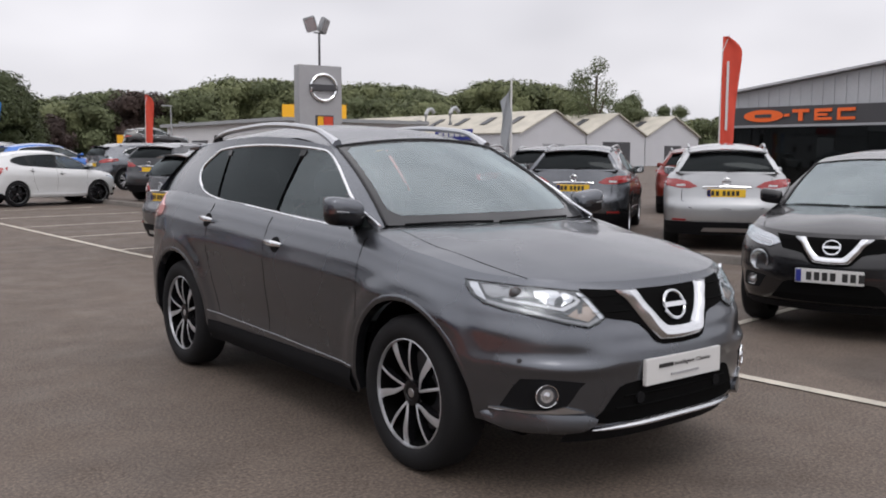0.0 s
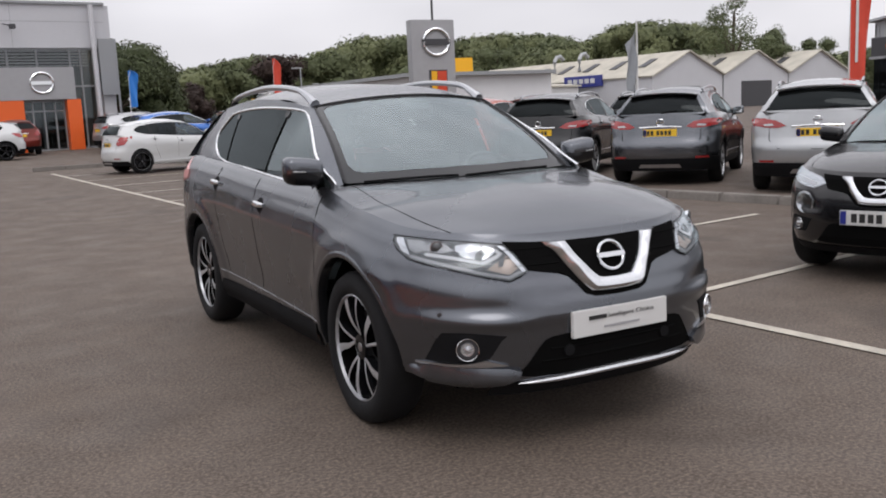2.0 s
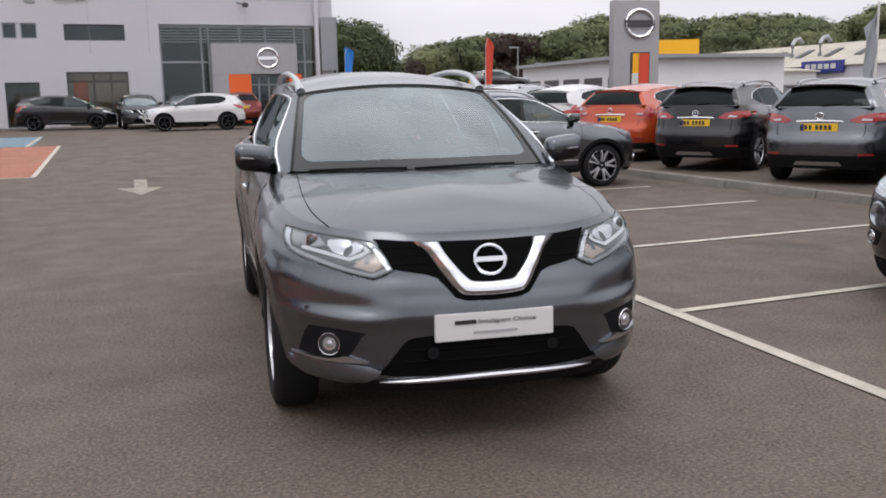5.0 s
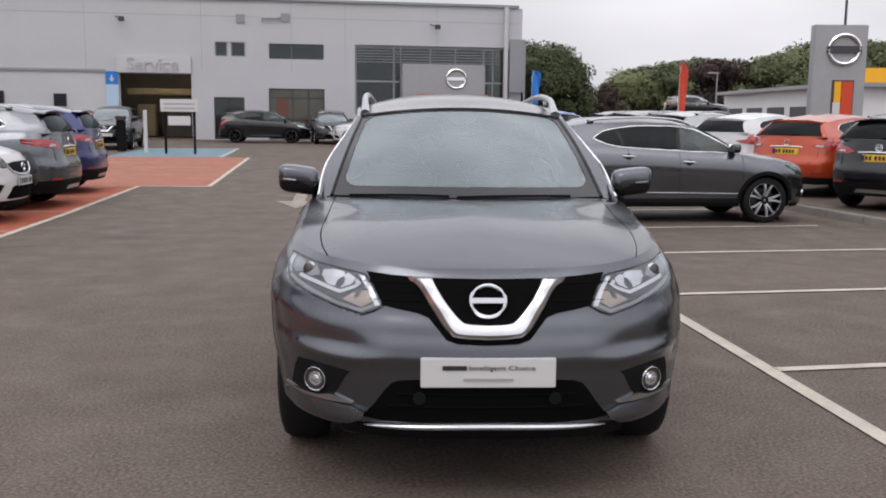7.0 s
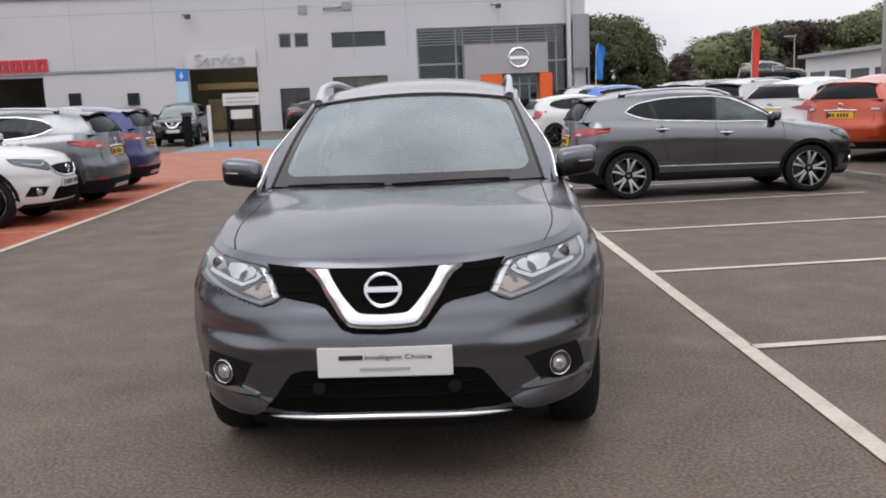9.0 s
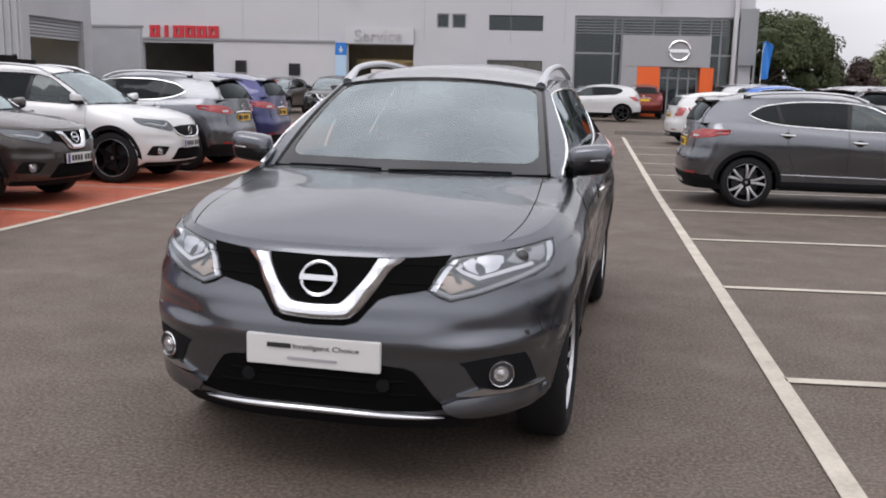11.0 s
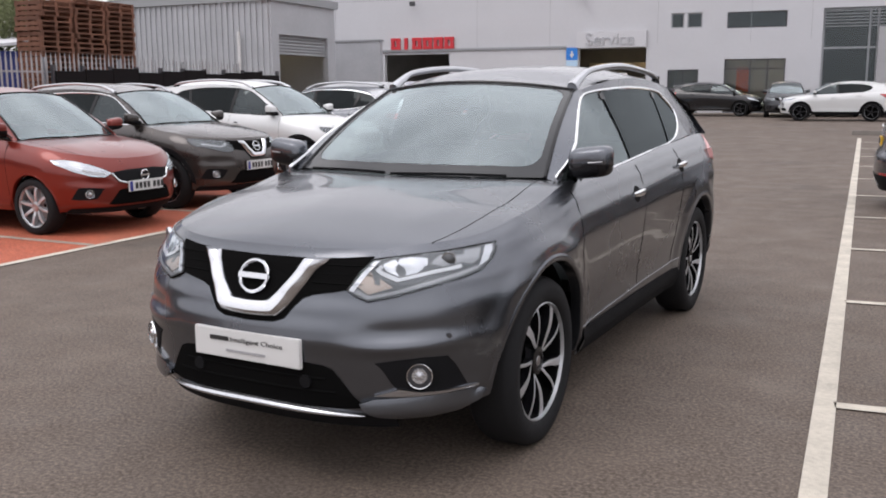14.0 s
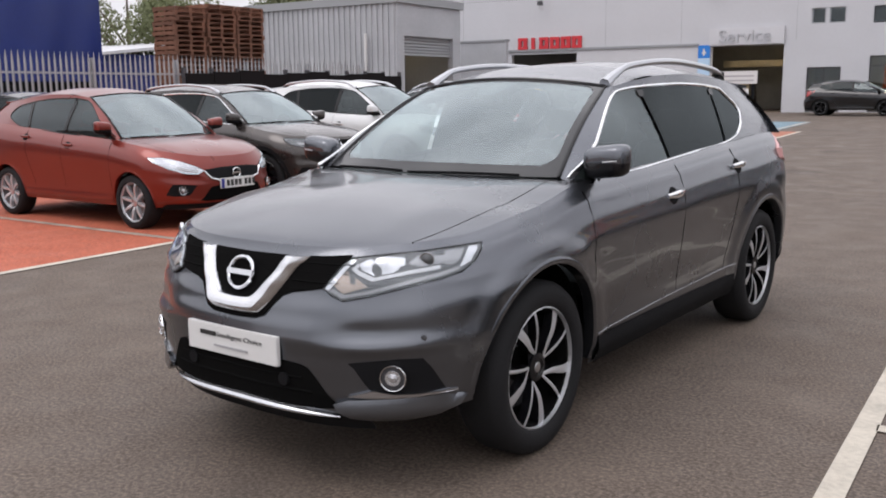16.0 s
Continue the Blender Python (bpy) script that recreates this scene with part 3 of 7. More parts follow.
        if a > 0:
            t = max(0.02, 1 - min(1, a / d["S"]) ** d["n"]) ** (1 / d["n"])
        elif b > 0:
            t = max(0.02, 1 - min(1, b / d["Sr"]) ** d["nr"]) ** (1 / d["nr"])
        return Vector((side * (self.w(v) * t + self.flare(y, v) + off), y, z))

    def side_x(self, z):
        a, b = self.d["xs"]
        return a - b * (z - 1.10) - 0.10 * max(0, z - 1.42) ** 1.2


def fill(poly, holes=(), cuts=0):
    """Triangles of a flat outline with holes: 2D points and faces."""
    bm = bmesh.new()
    for loop in (poly, *holes):
        vs = [bm.verts.new((a, b, 0)) for a, b in loop]
        for i in range(len(vs)):
            bm.edges.new((vs[i], vs[(i + 1) % len(vs)]))
    bmesh.ops.triangle_fill(bm, use_beauty=True, use_dissolve=False, edges=bm.edges[:])
    if cuts:
        xs, zs = [p[0] for p in poly], [p[1] for p in poly]
        for i in range(1, cuts):
            x = min(xs) + (max(xs) - min(xs)) * i / cuts
            bmesh.ops.bisect_plane(bm, geom=bm.verts[:] + bm.edges[:] + bm.faces[:], plane_co=(x, 0, 0), plane_no=(1, 0, 0))
        for i in range(1, max(2, cuts // 2)):
            z = min(zs) + (max(zs) - min(zs)) * i / max(2, cuts // 2)
            bmesh.ops.bisect_plane(bm, geom=bm.verts[:] + bm.edges[:] + bm.faces[:], plane_co=(0, z, 0), plane_no=(0, 1, 0))
    bm.verts.index_update()
    v = [(p.co.x, p.co.y) for p in bm.verts]
    f = [tuple(p.index for p in q.verts) for q in bm.faces]
    bm.free()
    return v, f


def smooth_loop(poly, n=4):
    """Rounds an outline (closed Catmull-Rom)."""
    out, m = [], len(poly)
    for i in range(m):
        p0, p1, p2, p3 = (Vector(poly[(i + k) % m]) for k in (-1, 0, 1, 2))
        for j in range(n):
            t = j / n
            out.append(0.5 * (2 * p1 + (p2 - p0) * t + (2 * p0 - 5 * p1 + 4 * p2 - p3) * t * t + (3 * p1 - p0 - 3 * p2 + p3) * t ** 3))
    return [tuple(p) for p in out]


def curve(pts, n=6):
    """Open Catmull-Rom through points."""
    pts = [Vector(p) for p in pts]
    q = [2 * pts[0] - pts[1]] + pts + [2 * pts[-1] - pts[-2]]
    out = []
    for i in range(1, len(q) - 2):
        for j in range(n):
            t = j / n
            p0, p1, p2, p3 = q[i - 1:i + 3]
            out.append(0.5 * (2 * p1 + (p2 - p0) * t + (2 * p0 - 5 * p1 + 4 * p2 - p3) * t * t + (3 * p1 - p0 - 3 * p2 + p3) * t ** 3))
    return out + [pts[-1]]


def decal(poly, on, off, thick, cuts=8, holes=()):
    """A plate of some thickness laid on a surface: on(a, b, off)."""
    v, f = fill(poly, holes, cuts)
    s = Shape()
    s.add([on(a, b, off) for a, b in v], f)
    edge = {}
    for q in f:
        for i in range(len(q)):
            a, b = q[i], q[(i + 1) % len(q)]
            edge[(a, b)] = edge.get((a, b), 0) + 1
    rim = [(a, b) for (a, b) in edge if (b, a) not in edge]
    base = len(s.v)
    ids = {}
    for a, b in rim:
        for k in (a, b):
            if k not in ids:
                ids[k] = base + len(ids)
                s.v.append(tuple(on(*v[k], off - thick)))
    s.f += [(b, a, ids[a], ids[b]) for a, b in rim]
    return s


def wheel(parent, c, r, side, style, tf, tyre_w=0.215, rim_mat=None):
    """Tyre, dark barrel, disc, machined spokes and cap."""
    x, y, z = c
    out = side
    hub = new("wheel")
    hub.parent = parent
    ax = (out, 0, 0)
    o = (x, y, z)
    rr = r * (0.705 if style == "twin" else 0.735)
    h = tyre_w / 2
    t = Shape().lathe([(rr, -h * 0.8), (r * 0.80, -h), (r * 0.95, -h * 0.9), (r, -h * 0.6), (r, h * 0.6), (r * 0.955, h * 0.88), (r * 0.86, h * 1.0), (r * 0.75, h * 0.97), (rr * 1.01, h * 0.86), (rr * 0.97, h * 0.70)], o, ax, 48)
    part("tyre", t, RUBBER, hub, smooth=True, tf=tf)
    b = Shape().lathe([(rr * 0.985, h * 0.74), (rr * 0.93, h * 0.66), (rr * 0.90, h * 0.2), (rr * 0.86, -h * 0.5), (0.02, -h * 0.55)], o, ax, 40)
    # the barrel takes the cavity black, so its hollow is dark by colour
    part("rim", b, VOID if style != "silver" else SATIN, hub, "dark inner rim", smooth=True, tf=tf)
    e = Shape().lathe([(rr * 0.99, h * 0.70), (rr * 1.0, h * 0.84), (rr * 0.98, h * 0.86), (rr * 0.965, h * 0.70)], o, ax, 48)
    part("rim_lip", e, WHEEL_SILVER, hub, "bright machined rim edge", smooth=True, tf=tf)

    def at(rad, ang, dep):
        return (x + out * dep, y + rad * math.sin(ang), z + rad * math.cos(ang))

    count = {"twin": 5, "star": 5, "silver": 8, "dark": 5}[style]
    sgn = 1 if side > 0 else -1
    for i in range(count):
        a0 = 2 * math.pi * i / count + ((0.03 if side < 0 else -0.15) if style == "twin" else 0.2) * sgn
        # each blade: inner angle, outer angle, inner and outer half width
        blades = {"twin": ((0.0, -0.56, 0.030, 0.088), (0.0, 0.0, 0.026, 0.030)), "star": ((-0.10, -0.24, 0.045, 0.055), (0.10, 0.24, 0.045, 0.055)),
                  "silver": ((0, 0, 0.075, 0.06),), "dark": ((0, 0, 0.11, 0.10),)}[style]
        two = style == "twin"
        for ai, ao, wi, wo in blades:
            s = Shape()
            rows = []
            for j in range(9):
                q = j / 8
                rad = rr * (0.22 + 0.76 * q)
                if two:
                    ang = a0 + sgn * ao * keys(q, [(0.0, 0.0), (0.06, 0.25), (0.18, 0.72), (0.4, 0.88), (1.0, 1.0)])
                else:
                    ang = a0 + sgn * (ai / max(0.35, 0.22 + q) * 0.6 * (1 - q) + ao * q ** 0.8)
                hw = (wi * (1 - q) + wo * q) * rr / rad
                dep = h * (0.60 + 0.20 * math.sin(q * math.pi * 0.8))
                rows.append([at(rad, ang - hw, dep - 0.002), at(rad, ang, dep), at(rad, ang + hw, dep - 0.002), at(rad, ang + hw * 1.25, dep - 0.04), at(rad, ang - hw * 1.25, dep - 0.04)])
            s.v = [p for row in rows for p in row]
            s.f = [(j * 5 + m, j * 5 + (m + 1) % 5, (j + 1) * 5 + (m + 1) % 5, (j + 1) * 5 + m) for j in range(8) for m in range(5)] + [(0, 1, 2, 3, 4), (40, 41, 42, 43, 44)]
            part("spoke", s, rim_mat or (GLOSS_BLACK if two or style == "dark" else WHEEL_SILVER), hub, tf=tf)
            if two:
                face = Shape()
                face.v = [(q[0] + out * 0.0015, q[1], q[2]) for row in rows for q in row[:3]]
                face.f = [(3 * j + m, 3 * j + m + 1, 3 * j + m + 4, 3 * j + m + 3) for j in range(8) for m in range(2)]
                part("spoke_face", face, WHEEL_SILVER, hub, "bright machined spoke face", tf=tf)
    cap = Shape().lathe([(rr * 0.24, h * 0.55), (rr * 0.235, h * 0.66), (rr * 0.15, h * 0.70), (rr * 0.14, h * 0.66), (0.001, h * 0.66)], o, ax, 20)
    part("hub_cap", cap, GLOSS_BLACK if style in ("twin", "star", "dark") else SATIN, hub, smooth=True, tf=tf)
    part("hub_badge", Shape().lathe([(rr * 0.085, h * 0.665), (rr * 0.08, h * 0.68), (0.001, h * 0.685)], o, ax, 12), SATIN, hub, smooth=True, tf=tf)
    disc = Shape().lathe([(rr * 0.72, -h * 0.30), (rr * 0.72, -h * 0.22), (rr * 0.3, -h * 0.2)], o, ax, 28)
    part("brake_disc", disc, LAMP_DARK if style != "silver" else STEEL, hub, smooth=True, tf=tf)


def badge_ring(c, r, s, nrm=(0, -1, 0), bar=1.0):
    """Round emblem: a ring crossed by a plain bar."""
    c = Vector(c)
    n = Vector(nrm).normalized()
    x = Vector((0, 0, 1)).cross(n).normalized()
    u = n.cross(x)
    s.tube([c + x * (r * math.cos(a)) + u * (r * 0.93 * math.sin(a)) for a in (2 * math.pi * i / 28 for i in range(28))], r * 0.115, 6, closed=True)
    b = Shape().box(-r * 1.08, r * 1.08, -r * 0.16, r * 0.16, -0.004, 0.008)
    s.add([c + x * p[0] + u * p[1] + n * p[2] for p in b.v], b.f)


def number_plate(parent, c, width, height, m, ink, tf, facing=-1, rows=None, tilt=0.0):
    """A plate with plain dark bars in place of its writing."""
    x, y, z = c
    holder = Shape().box(x - width / 2 - 0.004, x + width / 2 + 0.004, min(y, y - facing * 0.02), max(y, y - facing * 0.02), z - height / 2 - 0.004, z + height / 2 + 0.004)
    p = part("number_plate", holder, m, parent, "rectangular plate", bevel=0.003, tf=tf)
    rows = rows or [(-0.155 + 0.062 * i + (0.03 if i > 3 else 0), 0.0, 0.042, 0.07) for i in range(7)]
    for dx, dz, w, h in rows:
        b = Shape().box(x + dx * width / 0.52 - w / 2, x + dx * width / 0.52 + w / 2, min(y + facing * 0.001, y + facing * 0.004), max(y + facing * 0.001, y + facing * 0.004), z + dz - h / 2, z + dz + h / 2)
        part("plate_bar", b, ink, p, tf=tf)
    if height < 0.112 and len(rows) == 7:
        bx = x + facing * (width / 2 - 0.024)
        part("plate_band", Shape().box(bx - 0.022, bx + 0.022, min(y + facing * 0.001, y + facing * 0.004), max(y + facing * 0.001, y + facing * 0.004), z - height / 2 + 0.003, z + height / 2 - 0.003), BLUE_DARK, p, "blue band at the plate's end", tf=tf)
    return p


SMALL_PARTS = {"seat", "steering_wheel", "headlining", "plate_bar", "handle_recess", "door_gap", "brake_disc", "hub_badge", "gate_gap", "bonnet_gap", "reverse_lamp", "reflector", "fog_bulb", "mirror_glass", "wiper", "rear_wiper", "skid_plate", "rear_view_mirror", "underbody", "cabin_floor", "fog_ring"}


def build_car(name, m, label, colour, d=SUV, k=(1.0, 1.0, 1.0), style="star", hero=False, face="suv", rails=True, plate_f=True, plate_r=True, chrome_line=True, clad=True, privacy=True, lamp_r=None, grille="v", category="car", group="parked cars", far=False):
    """One car: body, bonnet, roof, glass, lamps, grille, wheels, mirrors, trim and cabin."""
    car = thing(name, m, label, category, group)
    LEFT_OUT.clear()
    LEFT_OUT.update(SMALL_PARTS if far else ())
    B = Body(d)
    kx, ky, kz = k
    wy = d["wb"] * ky

    def tf(p):
        return (p[0] * kx, p[1] * ky, p[2] * kz)

    fine = 2 if hero else 1
    # lower body with wheel arches cut out
    nu, nv = 240 if hero else 84, 56 if hero else 16
    us = [3.0 * i / nu for i in range(nu + 1)]
    low = Shape()
    R = d["arch"]
    for side in (-1, 1):
        pts = []
        for j in range(nv + 1):
            for u in us:
                p = B.outline(u, j / nv)
                if hero and p.y < -0.30:
                    p.z = max(p.z, keys(p.x, [(0.45, 0.275), (0.60, 0.300), (0.74, 0.312), (0.82, 0.345), (0.87, 0.38)]))
                pts.append(Vector((side * p.x, p.y, p.z)))
        ins = []
        for p in pts:
            c = min((0.0, d["wb"]), key=lambda q: abs(p.y - q))
            dd = math.hypot(p.y - c, p.z - d["rw"])
            ins.append((abs(p.x) > 0.5 and dd < R, c, dd))
        w = nu + 1
        faces = [(j * w + i, j * w + i + 1, (j + 1) * w + i + 1, (j + 1) * w + i) for j in range(nv) for i in range(nu)]
        faces = [f if side > 0 else f[::-1] for f in faces if not all(ins[i][0] for i in f)]
        for i, (a, c, dd) in enumerate(ins):
            if a and dd > R * 0.4:
                g = R / dd
                pts[i] = Vector((pts[i].x, c + (pts[i].y - c) * g, d["rw"] + (pts[i].z - d["rw"]) * g))
        used = sorted({i for f in faces for i in f})
        idx = {o: n for n, o in enumerate(used)}
        low.add([pts[i] for i in used], [tuple(idx[i] for i in f) for f in faces])
    part("body", low, colour, car, smooth=True, tf=tf)
    # floor, arch liners and sill
    fl = Shape().box(-0.60, 0.60, -0.50, 3.3, 0.24, 0.34)
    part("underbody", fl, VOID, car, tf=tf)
    for side in (-1, 1):
        for c in (0.0, d["wb"]):
            ln = Shape()
            ang = [math.radians(-9 + (186 if hero and c == 0.0 else 198) * i / 20) for i in range(21)]
            for xx in (0.52, 0.80):
                ln.v += [(side * xx, c + (R + 0.004) * math.cos(a), d["rw"] + (R + 0.004) * math.sin(a)) for a in ang]
            ln.f = [(i, i + 1, 22 + i, 21 + i) for i in range(20)] + [tuple(range(21))]
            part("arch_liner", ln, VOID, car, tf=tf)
            lip = Shape()
            rings = []
            if hero and c == 0.0:
                ang = [math.radians(-9 + 184 * i / 20) for i in range(21)]
            for a in ang:
                if hero:
                    for rr, o in ((R - 0.014, -0.05), (R - 0.008, -0.004), (R + 0.002, 0.003), (R + 0.016, 0.003), (R + 0.026, -0.003)):
                        rings.append(B.flank(c + rr * math.cos(a), max(d["zs"], d["rw"] + rr * math.sin(a)), side, o))
                    continue
                for rr, o in ((R - 0.010, -0.035), (R - 0.004, 0.003), (R + (0.05 if clad else 0.012), 0.006), (R + (0.06 if clad else 0.015), -0.004)):
                    q = B.flank(c + rr * math.cos(a), max(d["zs"], d["rw"] + rr * math.sin(a)), side, o)
                    rings.append(q)
            m = len(rings) // 21
            lip.add(rings, [(m * i + j, m * i + j + 1, m * i + j + m + 1, m * i + j + m) for i in range(20) for j in range(m - 1)])
            part("arch_trim", lip, BLACK_PL if (clad and not hero) else colour, car, smooth=True, tf=tf)
        y0, y1 = R + 0.03, d["wb"] - R - 0.03
        sill = Shape().grid(lambda u, v: B.flank(y0 + (y1 - y0) * u, d["zs"] - 0.01 + 0.13 * v, side, 0.012 * math.sin(math.pi * min(1, v * 1.15)) + 0.004), 20, 5)
        part("sill_trim", sill, BLACK_PL if (clad or hero) else colour, car, smooth=True, tf=tf)
        if clad and not hero and not far:
            part("door_strip", Shape().tube([B.flank(y0 + 0.02 + (y1 - y0 - 0.04) * i / 12, 0.47 + 0.02 * i / 12, side, 0.005) for i in range(13)], 0.005, 6), SATIN, car, "bright strip along the lower doors", smooth=True, tf=tf)
        if hero:
            part("sill_strip", Shape().tube([B.flank(y0 + (y1 - y0) * i / 16, 0.405 + 0.045 * i / 16, side, 0.003) for i in range(17)], 0.0018, 6), SATIN, car, "bright strip along the sill", smooth=True, tf=tf)
    # bonnet and wings
    uc = 0.62
    cx, cy, cs, cz = d["cowl"]

    def coons(s, r):
        sg = 1 if s >= 0 else -1
        a = abs(s)

        def T(u):
            return B.outline(u, 1.0)

        nose, cowl = T(0.0), Vector((0, cy, cz + 0.0))
        ua = 1.0
        for _ in range(30):
            if T(ua).y < cy + cs + 0.10:
                ua += 0.01
        Mr = nose.lerp(cowl, r) + Vector((0, 0, 0.050 * math.sin(math.pi * r ** 0.75)))
        Br = T(uc + (ua - uc) * r)
        Fs = T(uc * a)
        Cs = Vector((cx * 1.08 * a, cy + (cs + 0.10) * a * a, cz - (cz - T(ua).z) * a ** 3))
        c00, c10, c01, c11 = nose, T(uc), cowl, T(ua)
        Cs = Cs + (c11 - Vector((cx * 1.08, cy + cs + 0.10, T(ua).z))) * a
        p = Mr * (1 - a) + Br * a + Fs * (1 - r) + Cs * r - (c00 * (1 - a) * (1 - r) + c10 * a * (1 - r) + c01 * (1 - a) * r + c11 * a * r)
        p.z += 0.010 * (1 - a ** 2) * math.sin(math.pi * r) + 0.006 * math.exp(-((a - 0.60) / 0.16) ** 2) * math.sin(math.pi * r)
        return Vector((sg * p.x, p.y, p.z))

    SE = 0.84
    part("bonnet", Shape().grid(lambda u, v: coons(SE * (2 * u - 1), v), 28 * fine, 18 * fine), colour, car, smooth=True, tf=tf)
    for sg in (-1, 1):
        part("wing", Shape().grid(lambda u, v: coons(sg * (SE + 0.006 + (1 - SE - 0.006) * u), v), 6, 18 * fine, flip=sg < 0), colour, car, smooth=True, tf=tf)
        part("bonnet_gap", Shape().tube([coons(sg * (SE + 0.003), i / 24) - Vector((0, 0, 0.004)) for i in range(25)], 0.005, 5), VOID, car, tf=tf)
    # scuttle under the windscreen
    hx, hy, hs, hz, hz2 = d["head"]
    part("scuttle", Shape().grid(lambda u, v: Vector(((2 * u - 1) * cx * 1.06, cy - 0.05 + (cs + 0.02) * (2 * u - 1) ** 2 + 0.10 * v, cz - 0.012 + 0.012 * v)), 20, 2), BLACK_PL, car, smooth=True, tf=tf)

    def screen(u, v, off=0.0):
        s = 2 * u - 1
        lo = Vector((cx * s, cy + cs * s * s, cz + 0.002))
        hi = Vector((hx * s, hy + hs * s * s, hz - (hz - hz2) * s * s))
        p = lo.lerp(hi, v)
        return p + Vector((0, -0.55, 0.83)) * (0.028 * math.sin(math.pi * v) + off)

    pane = part("windscreen", Shape().grid(lambda u, v: screen(0.015 + 0.97 * u, v), 20, 12), GLASS, car, "clear windscreen reflecting a pale sky", smooth=True, tf=tf)
    pane.visible_shadow = False
    if hero:
        fr = Shape()
        # the bottom band also stands for the dashboard's dark reflection in the glass
        for u0, u1, v0, v1 in ((0.0, 0.030, 0.0, 1.0), (0.970, 1.0, 0.0, 1.0), (0.030, 0.970, 0.0, 0.095), (0.030, 0.970, 0.970, 1.0)):
            fr.grid(lambda u, v: screen(u0 + (u1 - u0) * u, v0 + (v1 - v0) * v, 0.0025), 14 if u1 - u0 > 0.5 else 2, 12 if v1 - v0 > 0.5 else 2)
        for sg in (0, 1):
            for v0, dv in ((0.095, 0.10), (0.970, -0.08)):
                q = [(0.030, v0), (0.073, v0), (0.050, v0 + dv * 0.25), (0.036, v0 + dv * 0.6), (0.030, v0 + dv)]
                n0 = len(fr.v)
                fr.v += [tuple(screen(1 - a if sg else a, b, 0.0025)) for a, b in q]
                fr.f.append(tuple(range(n0, n0 + 5)))
        part("screen_border", fr, FRIT, car, "dark printed border of the windscreen", smooth=True, tf=tf)
        pod = [(0.40, 0.962), (0.60, 0.962), (0.57, 0.88), (0.545, 0.80), (0.455, 0.80), (0.43, 0.88)]
        part("sensor_pod", Shape().prism(pod, lambda a, b, t: screen(a, b, -t), 0.004, 0.05), CABIN, car, "dark sensor housing behind the windscreen", tf=tf)
    rim = [screen(0.0, i / 10, 0.003) for i in range(11)] + [screen(i / 16, 1.0, 0.003) for i in range(1, 17)] + [screen(1.0, 1 - i / 10, 0.003) for i in range(1, 11)]
    part("windscreen_seal", Shape().tube(rim, 0.009, 6), GLOSS_BLACK, car, smooth=True, tf=tf)
    # roof
    rs = d["roof_side"]

    def edge(y):
        return keys(y, [(a, b) for a, b, _ in rs]), keys(y, [(a, c) for a, _, c in rs])

    y_end = rs[-1][0]

    def roof(u, v):
        s = 2 * u - 1
        y0 = hy + hs * s * s
        y = y0 + (y_end - y0 + 0.05 * (1 - s * s)) * v
        ex, ez = edge(y)
        z0 = ez + d["crown"] * (1 - abs(s) ** 2.4) * (0.55 + 0.45 * math.sin(math.pi * min(1, max(0, (y - hy) / (y_end - hy)))))
        return Vector((ex * s, y, z0))

    part("roof", Shape().grid(roof, 20, 26), colour, car, smooth=True, tf=tf)
    # cabin sides with window openings
    ty0, ty1, tx = d["tail"]
    belt = [(yy, B.zt(yy) - 0.004) for yy in (cy + cs - 0.02, 0.9, 1.6, 2.2, 2.8, ty1 - 0.08)]
    top = [(yy, edge(yy)[1] + 0.0) for yy in (ty0 - 0.03, 2.8, 2.4, 2.0, 1.6, 1.3, hy + hs)]
    outer = belt + [(ty1 - 0.04, B.zt(ty1) + 0.02)] + top
    win = smooth_loop(d["win"], 4)

    def onside(sg):
        def f(a, b, off=0.0):
            zr = edge(min(max(a, hy + hs), y_end))
            kx2 = min(max((b - 1.06) / max(0.1, zr[1] - 1.06), 0), 1)
            x = B.side_x(b) * (1 - kx2 ** 3) + (zr[0] + 0.012) * kx2 ** 3
            base = B.outline(1.5, 1.0).x if a < 3.0 else B.outline(1.5, 1.0).x - (a - 3.0) * 0.25
            kb = min(max((1.16 - b) / 0.10, 0), 1)
            x = x + (base - x) * kb * (1.0 if a > 0.5 else 0.6)
            if a > 2.6:
                x -= (a - 2.6) ** 2 * 0.10
            if a < cy + cs + 0.25:
                x -= 0.04 * min(1, (cy + cs + 0.25 - a) / 0.25)
            return Vector((sg * (x + off), a, b))
        return f

    mid = d["pillar"]
    side_glass = GLASS_SIDE if hero else GLASS_PARKED
    for sg in (-1, 1):
        f = onside(sg)
        part("cabin_side", decal(outer, f, 0.0, 0.02, 14, [win]), colour, car, smooth=True, tf=tf)
        pa, pb = mid
        for wn_, lo, hi, gm in (("front_door_window", -9, pa, side_glass), ("rear_door_window", pa, pb, GLASS_DARK if privacy else side_glass), ("quarter_window", pb, 9, GLASS_DARK if privacy else side_glass)):
            pts = fill(win, (), 12)
            bmx = bmesh.new()
            vv = [bmx.verts.new((a, b, 0)) for a, b in pts[0]]
            for q in pts[1]:
                bmx.faces.new([vv[i] for i in q])
            if lo > -5:
                bmesh.ops.bisect_plane(bmx, geom=bmx.verts[:] + bmx.edges[:] + bmx.faces[:], plane_co=(lo + 0.02, 1.1, 0), plane_no=(-1, -0.10 if lo < 2 else 0.32, 0), clear_outer=True)
            if hi < 5:
                bmesh.ops.bisect_plane(bmx, geom=bmx.verts[:] + bmx.edges[:] + bmx.faces[:], plane_co=(hi - 0.02, 1.1, 0), plane_no=(1, 0.10 if hi < 2 else -0.32, 0), clear_outer=True)
            bmx.verts.index_update()
